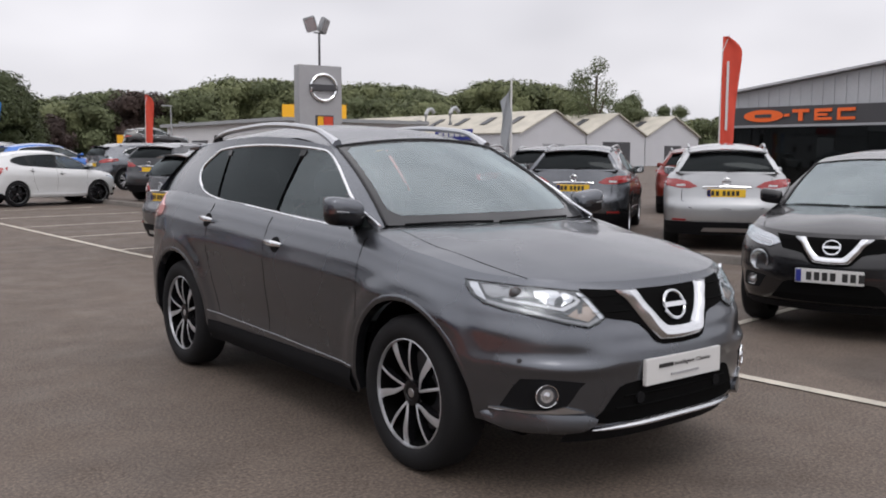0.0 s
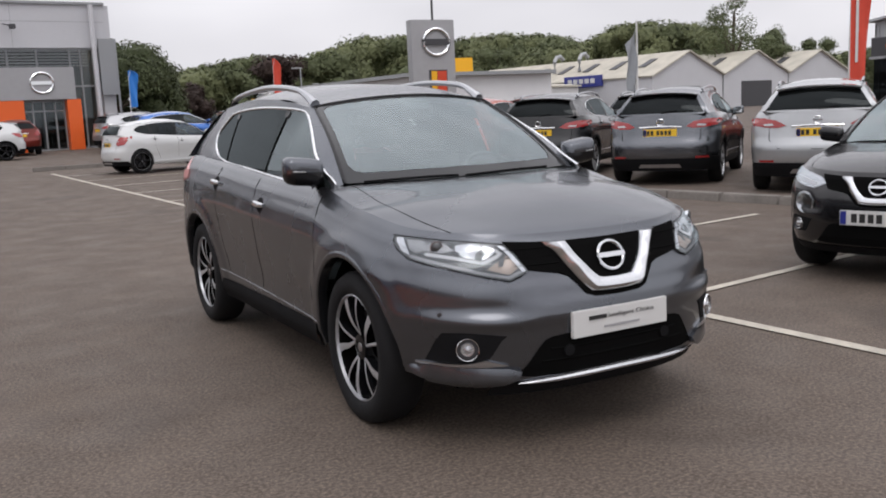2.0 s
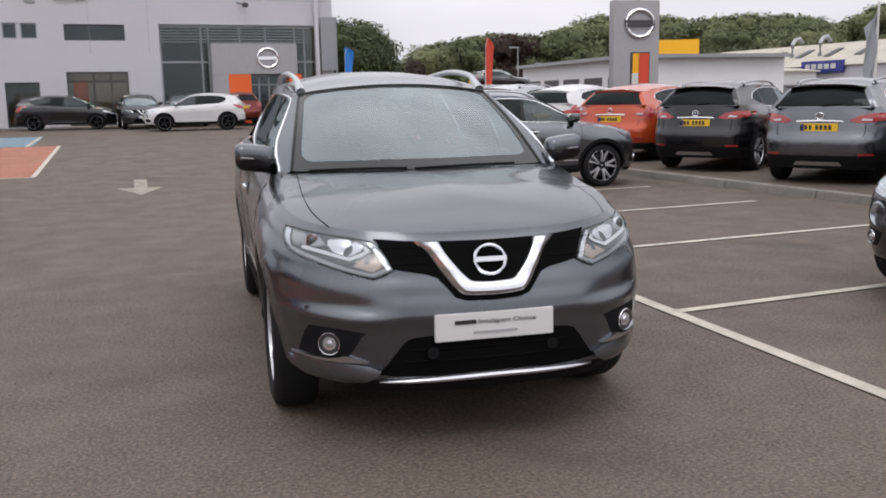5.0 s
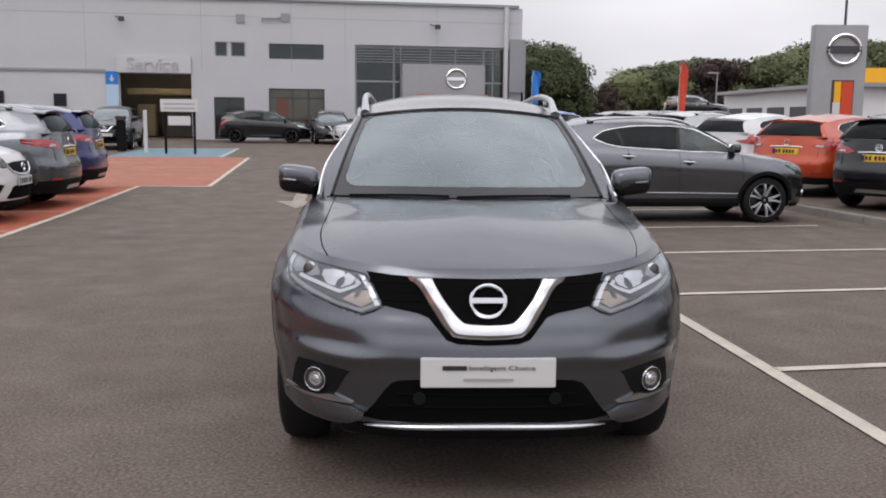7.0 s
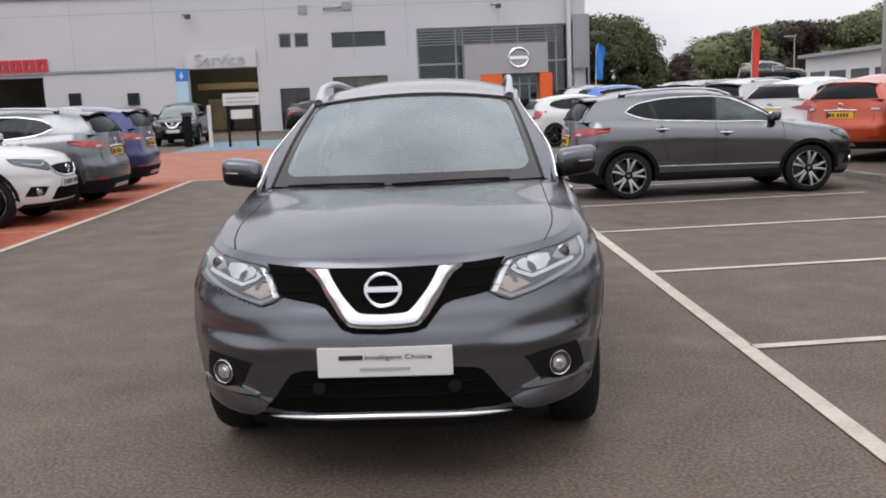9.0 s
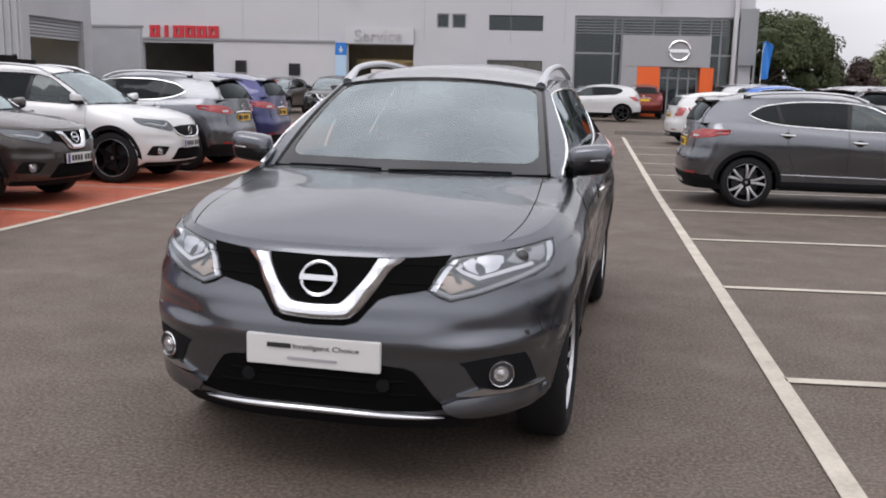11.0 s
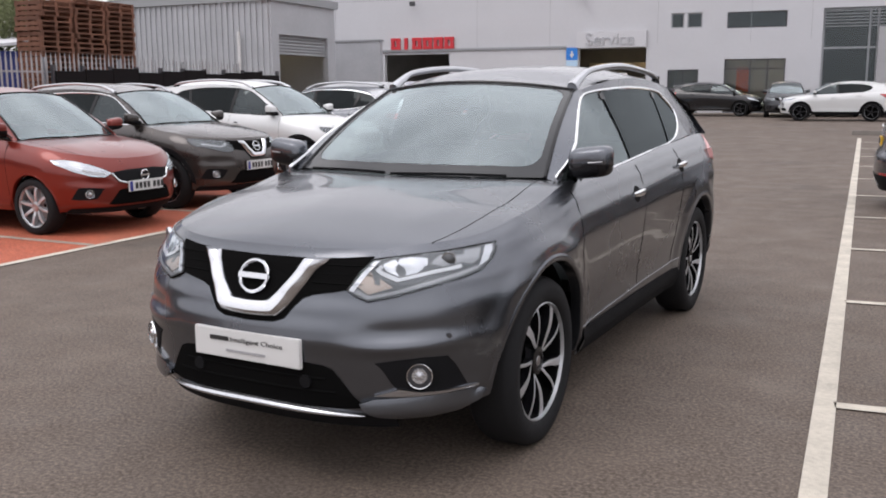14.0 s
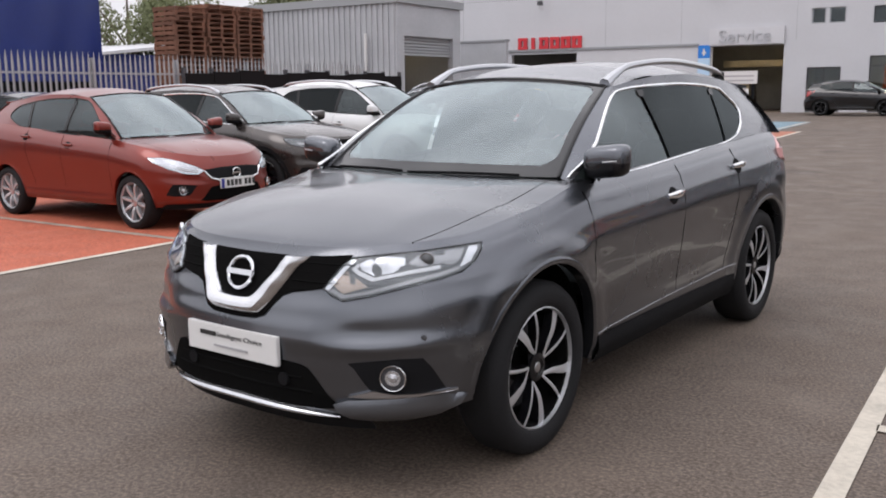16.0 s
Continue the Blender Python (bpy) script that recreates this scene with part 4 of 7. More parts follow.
            s = Shape().add([f(p.co.x, p.co.y, -0.006) for p in bmx.verts], [tuple(p.index for p in q.verts) for q in bmx.faces])
            bmx.free()
            part(wn_, s, gm, car, "side window glass", smooth=True, tf=tf)
        loop = [f(a, b, -0.003) for a, b in win]
        part("window_surround", Shape().tube(loop, 0.0082 if chrome_line else 0.008, 6, closed=True), CHROME if chrome_line else GLOSS_BLACK, car, "bright trim round the side windows" if chrome_line else "", smooth=True, tf=tf)
        for yy, sl in ((pa, 0.10), (pb, -0.32)):
            zz = [z for z in (1.10 + 0.42 * i / 12 for i in range(13))]
            cols = []
            for z in zz:
                yc = yy - (z - 1.1) * -0.0 + (-(z - 1.1) * sl)
                cols.append((yc, z))
            zlo = keys(yy, [(p[0], p[1]) for p in d["win"][:4]])
            cols = [c for c in cols if zlo - 0.01 < c[1] < 1.515]
            s = Shape()
            s.v = [f(a + o, b, 0.001) for a, b in cols for o in (-0.03, 0.03)]
            s.f = [(2 * i, 2 * i + 1, 2 * i + 3, 2 * i + 2) for i in range(len(cols) - 1)]
            part("window_pillar", s, GLOSS_BLACK, car, tf=tf)
        # screen pillar closing the gap to the windscreen
        ap = [(screen(1.0 if sg > 0 else 0.0, i / 12, 0.0), f(cy + cs - 0.02 + (hy + hs - cy - cs + 0.02) * i / 12, (B.zt(cy + cs) - 0.004) + (edge(hy + hs)[1] - B.zt(cy + cs) + 0.004) * i / 12)) for i in range(13)]
        s = Shape().add([p for a in ap for p in a], [(2 * i, 2 * i + 1, 2 * i + 3, 2 * i + 2) for i in range(12)])
        part("screen_pillar", s, colour, car, smooth=True, tf=tf)
        # roof rail
        if rails:
            ry = [1.12, 1.22, 1.4, 1.9, 2.5, 2.72, 2.80]
            rz = [0.012, 0.045, 0.066, 0.072, 0.060, 0.04, 0.01]
            pts = curve([(sg * (edge(a)[0] - 0.035), a, edge(a)[1] + b) for a, b in zip(ry, rz)], 5)
            part("roof_rail", Shape().tube(pts, [0.030 - 0.012 * min(1, i / 8) if i < 15 else 0.018 for i in range(len(pts))], 8, flat=1.0), SATIN, car, "raised satin silver rail", smooth=True, tf=tf)
            part("rail_foot", Shape().box(sg * (edge(2.72)[0] - 0.045), sg * (edge(2.72)[0] - 0.02), 2.68, 2.78, edge(2.72)[1] - 0.01, edge(2.72)[1] + 0.05), BLACK_PL, car, tf=tf)
        # door gaps and handles
        for yy, lean in ((0.385, 0.02), (1.40, 0.0), (2.20, -0.25)):
            pts = [B.flank(yy + (lean * (z - 0.5) if yy < 2 else (0.0 if z > 0.85 else -0.35 * (0.85 - z))), z, sg, -0.0008) for z in [0.44 + (B.zt(yy) - 0.47) * i / 14 for i in range(15)]]
            pts = [q for q in pts if all(math.hypot(q.y - c, q.z - d["rw"]) > R + 0.025 for c in (0.0, d["wb"]))]
            part("door_gap", Shape().tube(pts, 0.0026, 5), VOID, car, tf=tf)
        for yy, zz in ((1.26, 0.957), (2.21, 1.040)):
            c = B.flank(yy, zz, sg, 0.012)
            # a flat black disc stands in for the shaded hollow behind the handle
            cup = [(yy + 0.056 * math.cos(2 * math.pi * i / 18), zz - 0.004 + 0.044 * math.sin(2 * math.pi * i / 18)) for i in range(18)]
            part("handle_recess", decal(cup, lambda a, b, off=0.0: B.flank(a, b, sg, off), 0.0012, 0.003, 3), BLACK_PL, car, smooth=True, tf=tf)
            pts = [c + Vector((sg * (0.012 * math.sin(math.pi * i / 8)), -0.10 + 0.20 * i / 8, 0.008 * i / 8)) for i in range(9)]
            part("door_handle", Shape().tube(pts, [0.010 + 0.006 * math.sin(math.pi * i / 8) for i in range(9)], 8, flat=1.15), CHROME if chrome_line else colour, car, "chrome door handle" if chrome_line else "", smooth=True, tf=tf)
        # mirror
        mc = Vector((sg * 0.868, cy + cs + 0.13, 1.172))
        cut = -0.004 if hero else -0.02

        def mir(r, lo):
            def g(u, v):
                a, b = 2 * math.pi * u, math.pi * v
                e = lambda t, p: math.copysign(abs(t) ** p, t)
                xx, zz = 0.104 * e(math.sin(b), 0.42) * e(math.cos(a), 0.45), 0.074 * e(math.cos(b), 0.5)
                yy = 0.085 * e(math.sin(b), 0.7) * e(math.sin(a), 0.7)
                yy = yy * (0.9 if yy < 0 else 0.55) - 0.02 * abs(xx) * 4
                zz = max(min(zz + xx * sg * 0.12, 0.09), cut) if not lo else min(zz + xx * sg * 0.12, cut)
                return mc + Vector((xx * r, yy * r, zz * r))
            return g

        mp = part("mirror_cap", Shape().grid(mir(1.0, False), 24, 14), colour, car, smooth=True, tf=tf)
        part("mirror_housing", Shape().grid(mir(0.99, True), 24, 14), GLOSS_BLACK if hero else BLACK_PL, mp, smooth=True, tf=tf)
        if hero:
            part("side_repeater", Shape().tube([mc + Vector((sg * (0.01 + 0.088 * i / 6), -0.085 + 0.012 * (i / 6) ** 2 + 0.035 * (i / 6) ** 6, 0.002 + 0.008 * i / 6)) for i in range(7)], 0.0035, 6), LAMP_MID2, mp, "clear indicator strip on the mirror", smooth=True, tf=tf)
        part("mirror_glass", Shape().box(mc.x - 0.075, mc.x + 0.075, mc.y + 0.043, mc.y + 0.049, mc.z - 0.045, mc.z + 0.06), CHROME, mp, tf=tf)
        part("mirror_foot", Shape().tube([mc + Vector((-sg * 0.06, 0.01, -0.045)), mc + Vector((-sg * 0.10, 0.02, -0.07)), Vector((sg * 0.775, mc.y + 0.04, 1.075))], [0.035, 0.03, 0.035], 8), BLACK_PL, mp, smooth=True, tf=tf)
        # wheels
        for c, w_ in ((0.0, "f"), (d["wb"], "r")):
            rw = d["rw"] * kz
            wheel(car, (sg * (0.768 * kx), c * ky, rw), rw, sg, style, None)
    # tailgate above the belt, with its window and spoiler

    def gate(u, v):
        s = 2 * u - 1
        lo = B.outline(2.999, 1.0)
        lo = Vector((tx * s * 1.06, lo.y - 0.10 * abs(s) ** 2.5, B.zt(ty1) - 0.002))
        ex, ez = edge(y_end)
        hi = Vector((ex * s, ty0 + 0.05 * (1 - s * s) - 0.02 * s * s, ez + d["crown"] * 0.55 * (1 - abs(s) ** 2.4)))
        return lo.lerp(hi, v) + Vector((0, 0.05, 0)) * math.sin(math.pi * v)

    part("tailgate", Shape().grid(lambda u, v: gate(u, v), 20, 10), colour, car, smooth=True, tf=tf)
    part("rear_window", Shape().grid(lambda u, v: gate(0.055 + 0.89 * u, 0.08 + 0.80 * v) + Vector((0, 0.012, 0.004)), 16, 8), GLASS_DARK, car, "dark rear window", smooth=True, tf=tf)
    ex, ez = edge(y_end)
    sp = Shape().grid(lambda u, v: Vector((ex * 0.96 * (2 * u - 1), y_end - 0.02 + (0.17 + 0.03 * (1 - (2 * u - 1) ** 2)) * v, ez + d["crown"] * 0.52 * (1 - abs(2 * u - 1) ** 2.4) + 0.004 - 0.012 * v)), 16, 3)
    part("spoiler", sp, colour, car, smooth=True, solid=-0.02, tf=tf)
    part("rear_wiper", Shape().tube([gate(0.5, 0.10) + Vector((0, 0.03, 0)), gate(0.32, 0.17) + Vector((0, 0.03, 0))], 0.008, 6), BLACK_PL, car, tf=tf)
    # cabin inside
    part("dashboard", Shape().grid(lambda u, v: Vector((0.70 * (2 * u - 1), 0.36 + 0.10 * (2 * u - 1) ** 2 + 0.40 * v, 1.06 - 0.02 * v + 0.03 * math.sin(math.pi * v))), 12, 4), CABIN, car, smooth=True, tf=tf)
    part("cabin_floor", Shape().box(-0.72, 0.72, 0.75, 3.2, 0.50, 0.56), CABIN, car, tf=tf)
    part("headlining", Shape().grid(lambda u, v: roof(0.04 + 0.92 * u, 0.02 + 0.96 * v) - Vector((0, 0, 0.05)), 8, 8), CABIN, car, smooth=True, tf=tf)
    seats = ((-0.36, 1.30), (0.36, 1.30)) + (((-0.40, 2.15), (0.40, 2.15)) if hero else ())
    for sx, sy in seats:
        s = Shape().grid(lambda u, v: Vector((sx + 0.24 * math.cos(2 * math.pi * u) * (1 - 0.15 * v), sy + 0.08 * math.sin(2 * math.pi * u) + 0.16 * v, 0.60 + 0.56 * v)), 16, 5)
        s.grid(lambda u, v: Vector((sx + 0.13 * math.sin(math.pi * v) ** 0.5 * math.cos(2 * math.pi * u), sy + 0.20 + 0.05 * math.sin(math.pi * v) ** 0.5 * math.sin(2 * math.pi * u), 1.28 - 0.09 * math.cos(math.pi * v))), 12, 6)
        part("seat", s, SEAT, car, smooth=True, tf=tf)
    part("steering_wheel", Shape().tube([Vector((0.36 + 0.18 * math.cos(a), 0.74 + 0.06 * math.sin(a), 1.03 + 0.16 * math.sin(a))) for a in (2 * math.pi * i / 20 for i in range(20))], 0.015, 6, closed=True), CABIN, car, smooth=True, tf=tf)
    part("rear_view_mirror", Shape().box(-0.11, 0.11, hy - 0.10, hy - 0.07, hz - 0.14, hz - 0.07), CABIN, car, bevel=0.01, tf=tf)
    for x0, x1 in ((-0.06, 0.52), (-0.60, -0.10)):
        pts = [screen(0.5 + (x0 + (x1 - x0) * i / 8) / (2 * cx), 0.004 + 0.012 * math.sin(math.pi * i / 10), 0.006) for i in range(9)]
        part("wiper", Shape().tube(pts, 0.0045, 6), BLACK_PL, car, smooth=True, tf=tf)
    front_end(car, B, tf, face, hero, colour, plate_f, grille)
    rear_end(car, B, tf, face, colour, plate_r, clad, lamp_r or LAMP_RED)
    LEFT_OUT.clear()
    return car


def mirror_poly(p, sg):
    return [(sg * a, b) for a, b in p]


def front_end(car, B, tf, face, hero, colour, plate, grille):
    on = lambda a, b, off=0.0: B.front(a, b, off)
    zh = B.d["zt"][0][1]
    dz = zh - 0.905
    if face == "suv":
        lamp = [(0.400, 0.778), (0.440, 0.757), (0.483, 0.743), (0.573, 0.762), (0.668, 0.791), (0.755, 0.818), (0.794, 0.838), (0.806, 0.870), (0.802, 0.905), (0.790, 0.926), (0.735, 0.920), (0.679, 0.912), (0.58, 0.902), (0.469, 0.887), (0.437, 0.850)]
        guide = [(0.742, 0.852), (0.671, 0.838), (0.568, 0.813), (0.507, 0.836), (0.485, 0.853), (0.500, 0.870), (0.512, 0.862), (0.503, 0.853), (0.516, 0.845), (0.570, 0.825), (0.668, 0.850), (0.738, 0.864)]
    elif face == "hatch":
        lamp = [(0.42, 0.79), (0.50, 0.75), (0.62, 0.76), (0.76, 0.82), (0.84, 0.90), (0.84, 0.95), (0.76, 0.95), (0.60, 0.89), (0.46, 0.82)]
        guide = [(0.50, 0.775), (0.60, 0.785), (0.70, 0.83), (0.68, 0.85), (0.58, 0.81), (0.50, 0.80)]
    else:
        lamp = [(0.42, 0.82), (0.52, 0.78), (0.66, 0.80), (0.80, 0.86), (0.845, 0.92), (0.80, 0.935), (0.62, 0.91), (0.46, 0.87)]
        guide = [(0.50, 0.80), (0.66, 0.83), (0.74, 0.86), (0.72, 0.875), (0.60, 0.85), (0.50, 0.825)]
    lamp = [(a, b + dz) for a, b in lamp]
    guide = [(a, b + dz) for a, b in guide]
    for sg in (-1, 1):
        hl = part("headlamp", decal(mirror_poly(lamp, sg), on, 0.004, 0.02, 12), LAMP_MID if hero or face == "suv" else LAMP_IN, car, "clear headlamp with bright light guide", tf=tf)
        part("lamp_seam", Shape().tube([on(a, b, 0.005) for a, b in mirror_poly(lamp, sg)], 0.0035, 5, closed=True), GLOSS_BLACK, hl, smooth=True, tf=tf)
        part("light_guide", decal(mirror_poly(guide, sg), on, 0.010, 0.006, 6), LAMP_WHITE, hl, tf=tf)
        if hero:
            wavy = lambda a, b, off=0.0: on(a, b, off + 0.003 * math.sin(abs(a) * 70 + b * 40))

            def inset(name, pts, surf, off, m, label="", cuts=6):
                part(name, decal(mirror_poly([(a, b + dz) for a, b in pts], sg), surf, off, 0.005, cuts), m, hl, label, smooth=surf is wavy, tf=tf)

            inset("reflector", [(0.508, 0.872), (0.520, 0.850), (0.570, 0.830), (0.622, 0.843), (0.648, 0.866), (0.640, 0.892), (0.585, 0.896), (0.528, 0.884)], wavy, 0.006, LAMP_IN, "bright main reflector", 14)
            inset("inner_reflector", [(0.655, 0.872), (0.672, 0.900), (0.700, 0.908), (0.765, 0.912), (0.776, 0.880), (0.765, 0.862), (0.735, 0.868), (0.690, 0.860)], wavy, 0.006, LAMP_MID2, "", 12)
            c = on(sg * 0.700, 0.883 + dz, 0.008)
            part("projector", Shape().lathe([(0.024, -0.01), (0.024, 0.002), (0.021, 0.005), (0.011, 0.009), (0.001, 0.011)], c, (sg * 0.5, -0.86, 0), 20), LAMP_MID, hl, smooth=True, tf=tf)
            part("projector_ring", Shape().lathe([(0.024, -0.01), (0.025, 0.005), (0.028, 0.005), (0.029, -0.01)], c, (sg * 0.5, -0.86, 0), 24), CHROME_SOFT, hl, smooth=True, tf=tf)
            inset("indicator", [(0.430, 0.800), (0.482, 0.768), (0.560, 0.794), (0.500, 0.826), (0.474, 0.846), (0.452, 0.828)], wavy, 0.006, LAMP_WARM, "amber-tinted indicator", 8)
            inset("lower_strip", [(0.425, 0.775), (0.482, 0.752), (0.575, 0.772), (0.668, 0.801), (0.750, 0.827), (0.786, 0.846), (0.780, 0.853), (0.742, 0.838), (0.664, 0.812), (0.573, 0.782), (0.486, 0.763), (0.440, 0.783)], on, 0.009, LAMP_MID2, "", 10)
            inset("inner_strip", [(0.410, 0.781), (0.428, 0.776), (0.468, 0.850), (0.494, 0.884), (0.474, 0.882), (0.445, 0.846)], on, 0.009, LAMP_IN, "", 6)
            inset("outer_strip", [(0.782, 0.850), (0.798, 0.870), (0.795, 0.902), (0.785, 0.920), (0.770, 0.918), (0.780, 0.890)], on, 0.009, LAMP_IN, "", 5)
        part("lamp_cover", decal(mirror_poly(lamp, sg), on, 0.0125, 0.003, 12), LENS, hl, smooth=True, tf=tf)
        if face == "juke":
            c = on(sg * 0.60, 0.655, 0.004)
            ax = (sg * 0.40, -0.92, 0)
            rl = part("round_headlamp", Shape().lathe([(0.098, -0.01), (0.098, 0.012), (0.085, 0.016), (0.070, -0.004), (0.040, -0.012), (0.001, -0.014)], c, ax, 24), LAMP_IN, car, "round main headlamp", smooth=True, tf=tf)
            part("lamp_ring", Shape().lathe([(0.112, -0.01), (0.110, 0.010), (0.098, 0.014), (0.096, 0.004)], c, ax, 24), GLOSS_BLACK, rl, smooth=True, tf=tf)
            part("lamp_cover", Shape().lathe([(0.092, 0.014), (0.06, 0.024), (0.001, 0.028)], c, ax, 20), LENS, rl, smooth=True, tf=tf)
    # grille opening, bars and bright V
    if grille == "v":
        # the outline runs past the V so a dark line stands for its shadow
        half = [(0.0, 0.880), (0.223, 0.883), (0.354, 0.889), (0.466, 0.898), (0.437, 0.850), (0.400, 0.781), (0.352, 0.771), (0.266, 0.757), (0.226, 0.742), (0.160, 0.664), (0.115, 0.649), (0.0, 0.644)]
        gp = half + [(-a, b) for a, b in half[-2:0:-1]]
        part("grille", decal([(a, b + dz) for a, b in gp], on, 0.006, 0.02, 12), VOID, car, "black grille", tf=tf)
        if hero:
            for side in (-1, 1):
                for i in range(3):
                    z = 0.80 + 0.032 * i
                    part("grille_slat", Shape().tube([on(side * (0.255 + 0.022 * i + (0.455 + 0.022 * i - 0.255 - 0.022 * i) * j / 6), z + dz, 0.005) for j in range(7)], 0.004, 4), VOID, car, tf=tf)
        outer = curve([(0.310, 0, 0.886), (0.258, 0, 0.827), (0.213, 0, 0.758), (0.150, 0, 0.678), (0.108, 0, 0.662), (0, 0, 0.657)], 5)
        ridge = curve([(0.255, 0, 0.885), (0.222, 0, 0.832), (0.185, 0, 0.780), (0.135, 0, 0.705), (0.095, 0, 0.690), (0, 0, 0.686)], 5)
        inner = curve([(0.212, 0, 0.885), (0.186, 0, 0.838), (0.150, 0, 0.787), (0.105, 0, 0.738), (0.075, 0, 0.725), (0, 0, 0.721)], 5)
        trio = list(zip(outer, ridge, inner))
        trio += [tuple(Vector((-p.x, 0, p.z)) for p in q) for q in trio[-2::-1]]
        bar = Shape()
        for a, r, b in trio:
            for q, off in ((a, 0.0), (a.lerp(r, 0.06), 0.010), (a.lerp(r, 0.5), 0.026), (a.lerp(r, 0.92), 0.037), (r, 0.039), (r.lerp(b, 0.1), 0.039), (r.lerp(b, 0.92), 0.036), (b, 0.032), (b, 0.0)):
                bar.v.append(tuple(on(q.x, q.z + dz, off)))
        bar.f = [(9 * i + m, 9 * i + m + 1, 9 * i + m + 10, 9 * i + m + 9) for i in range(len(trio) - 1) for m in range(8)]
        bar.f += [tuple(range(9)), tuple(9 * (len(trio) - 1) + m for m in range(8, -1, -1))]
        part("grille_chrome", bar, CHROME_SOFT, car, "chrome V-shaped grille bar", smooth=True, tf=tf)
        c = on(0, 0.806 + dz, 0.024)
        s = Shape()
        badge_ring(c, 0.066, s, (0, -0.94, 0.34))
        part("badge", s, CHROME_SOFT, car, "round chrome emblem", smooth=True, tf=tf)
    elif grille == "wide":
        gp = [(-0.42, 0.80), (-0.2, 0.82), (0.2, 0.82), (0.42, 0.80), (0.36, 0.71), (0.18, 0.665), (-0.18, 0.665), (-0.36, 0.71)]
        part("grille", decal([(a, b + dz) for a, b in gp], on, 0.004, 0.02, 12), BLACK_PL, car, "black grille", tf=tf)
        part("grille_chrome", Shape().tube([on(a, b + dz, 0.012) for a, b in [(-0.43, 0.79), (-0.36, 0.70), (-0.18, 0.655), (0, 0.65), (0.18, 0.655), (0.36, 0.70), (0.43, 0.79)]], 0.012, 6), CHROME, car, "chrome grille lip", smooth=True, tf=tf)
        s = Shape()
        badge_ring(on(0, 0.745 + dz, 0.025), 0.06, s)
        part("badge", s, CHROME, car, "round chrome emblem", smooth=True, tf=tf)
    # lower intake, fog lamps, bumper bottom
    half = [(0.0, 0.512), (0.265, 0.508), (0.335, 0.502), (0.368, 0.490), (0.395, 0.458), (0.439, 0.395), (0.482, 0.343), (0.40, 0.333), (0.0, 0.328)]
    ip = half[:-1] + [(0.0, 0.328)] + [(-a, b) for a, b in half[-2:0:-1]]
    part("lower_intake", decal(ip, on, 0.003, 0.02, 12), VOID, car, "black lower air intake", tf=tf)
    if hero:
        for z in (0.40, 0.45):
            part("intake_slat", Shape().tube([on(x * 0.38 / 6 * (1 if z < 0.45 else 0.9), z, 0.003) for x in range(-6, 7)], 0.005, 4), VOID, car, tf=tf)
        for sg in (-1, 1):
            part("tow_cover", Shape().lathe([(0.025, -0.005), (0.025, 0.008), (0.001, 0.009)], on(sg * 0.26, 0.435, 0.004), (0, -1, 0), 12), BLACK_PL, car, smooth=True, tf=tf)
            part("parking_sensor", Shape().lathe([(0.012, 0.0), (0.011, 0.004), (0.001, 0.005)], on(sg * 0.745, 0.615, 0.001), (sg * 0.55, -0.83, 0), 10), P_HERO, car, smooth=True, tf=tf)
    for sg in (-1, 1):
        fp = [(0.525, 0.522), (0.60, 0.533), (0.68, 0.541), (0.742, 0.540), (0.758, 0.505), (0.770, 0.455), (0.780, 0.415), (0.735, 0.405), (0.67, 0.405), (0.598, 0.412), (0.575, 0.445), (0.560, 0.475), (0.545, 0.503)]
        fk = part("fog_lamp_pocket", decal(mirror_poly(fp, sg), on, 0.003, 0.015, 8), BLACK_PL, car, "black fog lamp pocket", tf=tf)
        c = on(sg * 0.662, 0.472, 0.008)
        ax = (sg * 0.45, -0.89, 0)
        part("fog_lamp", Shape().lathe([(0.044, 0.0), (0.044, 0.006), (0.001, 0.008)], c, ax, 20), LAMP_DARK, fk, "round fog lamp", smooth=True, tf=tf)
        part("fog_ring", Shape().lathe([(0.044, 0.0), (0.045, 0.011), (0.0475, 0.012), (0.050, 0.008), (0.050, -0.006)], c, ax, 24), CHROME, fk, smooth=True, tf=tf)
        part("fog_bulb", Shape().lathe([(0.030, 0.006), (0.028, 0.009), (0.018, 0.008), (0.014, 0.014), (0.001, 0.017)], c, ax, 18), LAMP_IN, fk, smooth=True, tf=tf)
        if hero:
            bp = [(0.518, 0.396), (0.598, 0.393), (0.66, 0.393), (0.721, 0.395), (0.80, 0.402), (0.80, 0.409), (0.721, 0.405), (0.66, 0.407), (0.602, 0.422), (0.56, 0.409)]
            lp = [(0.484, 0.340), (0.53, 0.314), (0.60, 0.302), (0.68, 0.302), (0.76, 0.316), (0.81, 0.345), (0.822, 0.380), (0.80, 0.393), (0.70, 0.391), (0.60, 0.387), (0.52, 0.383), (0.47, 0.365)]
            part("bumper_lip", decal(mirror_poly(lp, sg), lambda a, b, off=0.0: on(a, b, off) - Vector((0, 0.032 * math.sin(math.pi / 2 * min(1, max(0, (0.396 - b) / 0.085))), 0)), 0.006, 0.03, 14), colour, car, smooth=True, tf=tf)
            part("bumper_blade", decal(mirror_poly(bp, sg), on, 0.014, 0.02, 8), SATIN, car, "satin blade below the fog lamp", tf=tf)
    part("bumper_skirt", Shape().grid(lambda u, v: on((0.56 if hero else 0.76) * (2 * u - 1), 0.25 + 0.06 * v, 0.006 + 0.012 * math.sin(math.pi * v)), 28, 4), BLACK_PL, car, smooth=True, tf=tf)
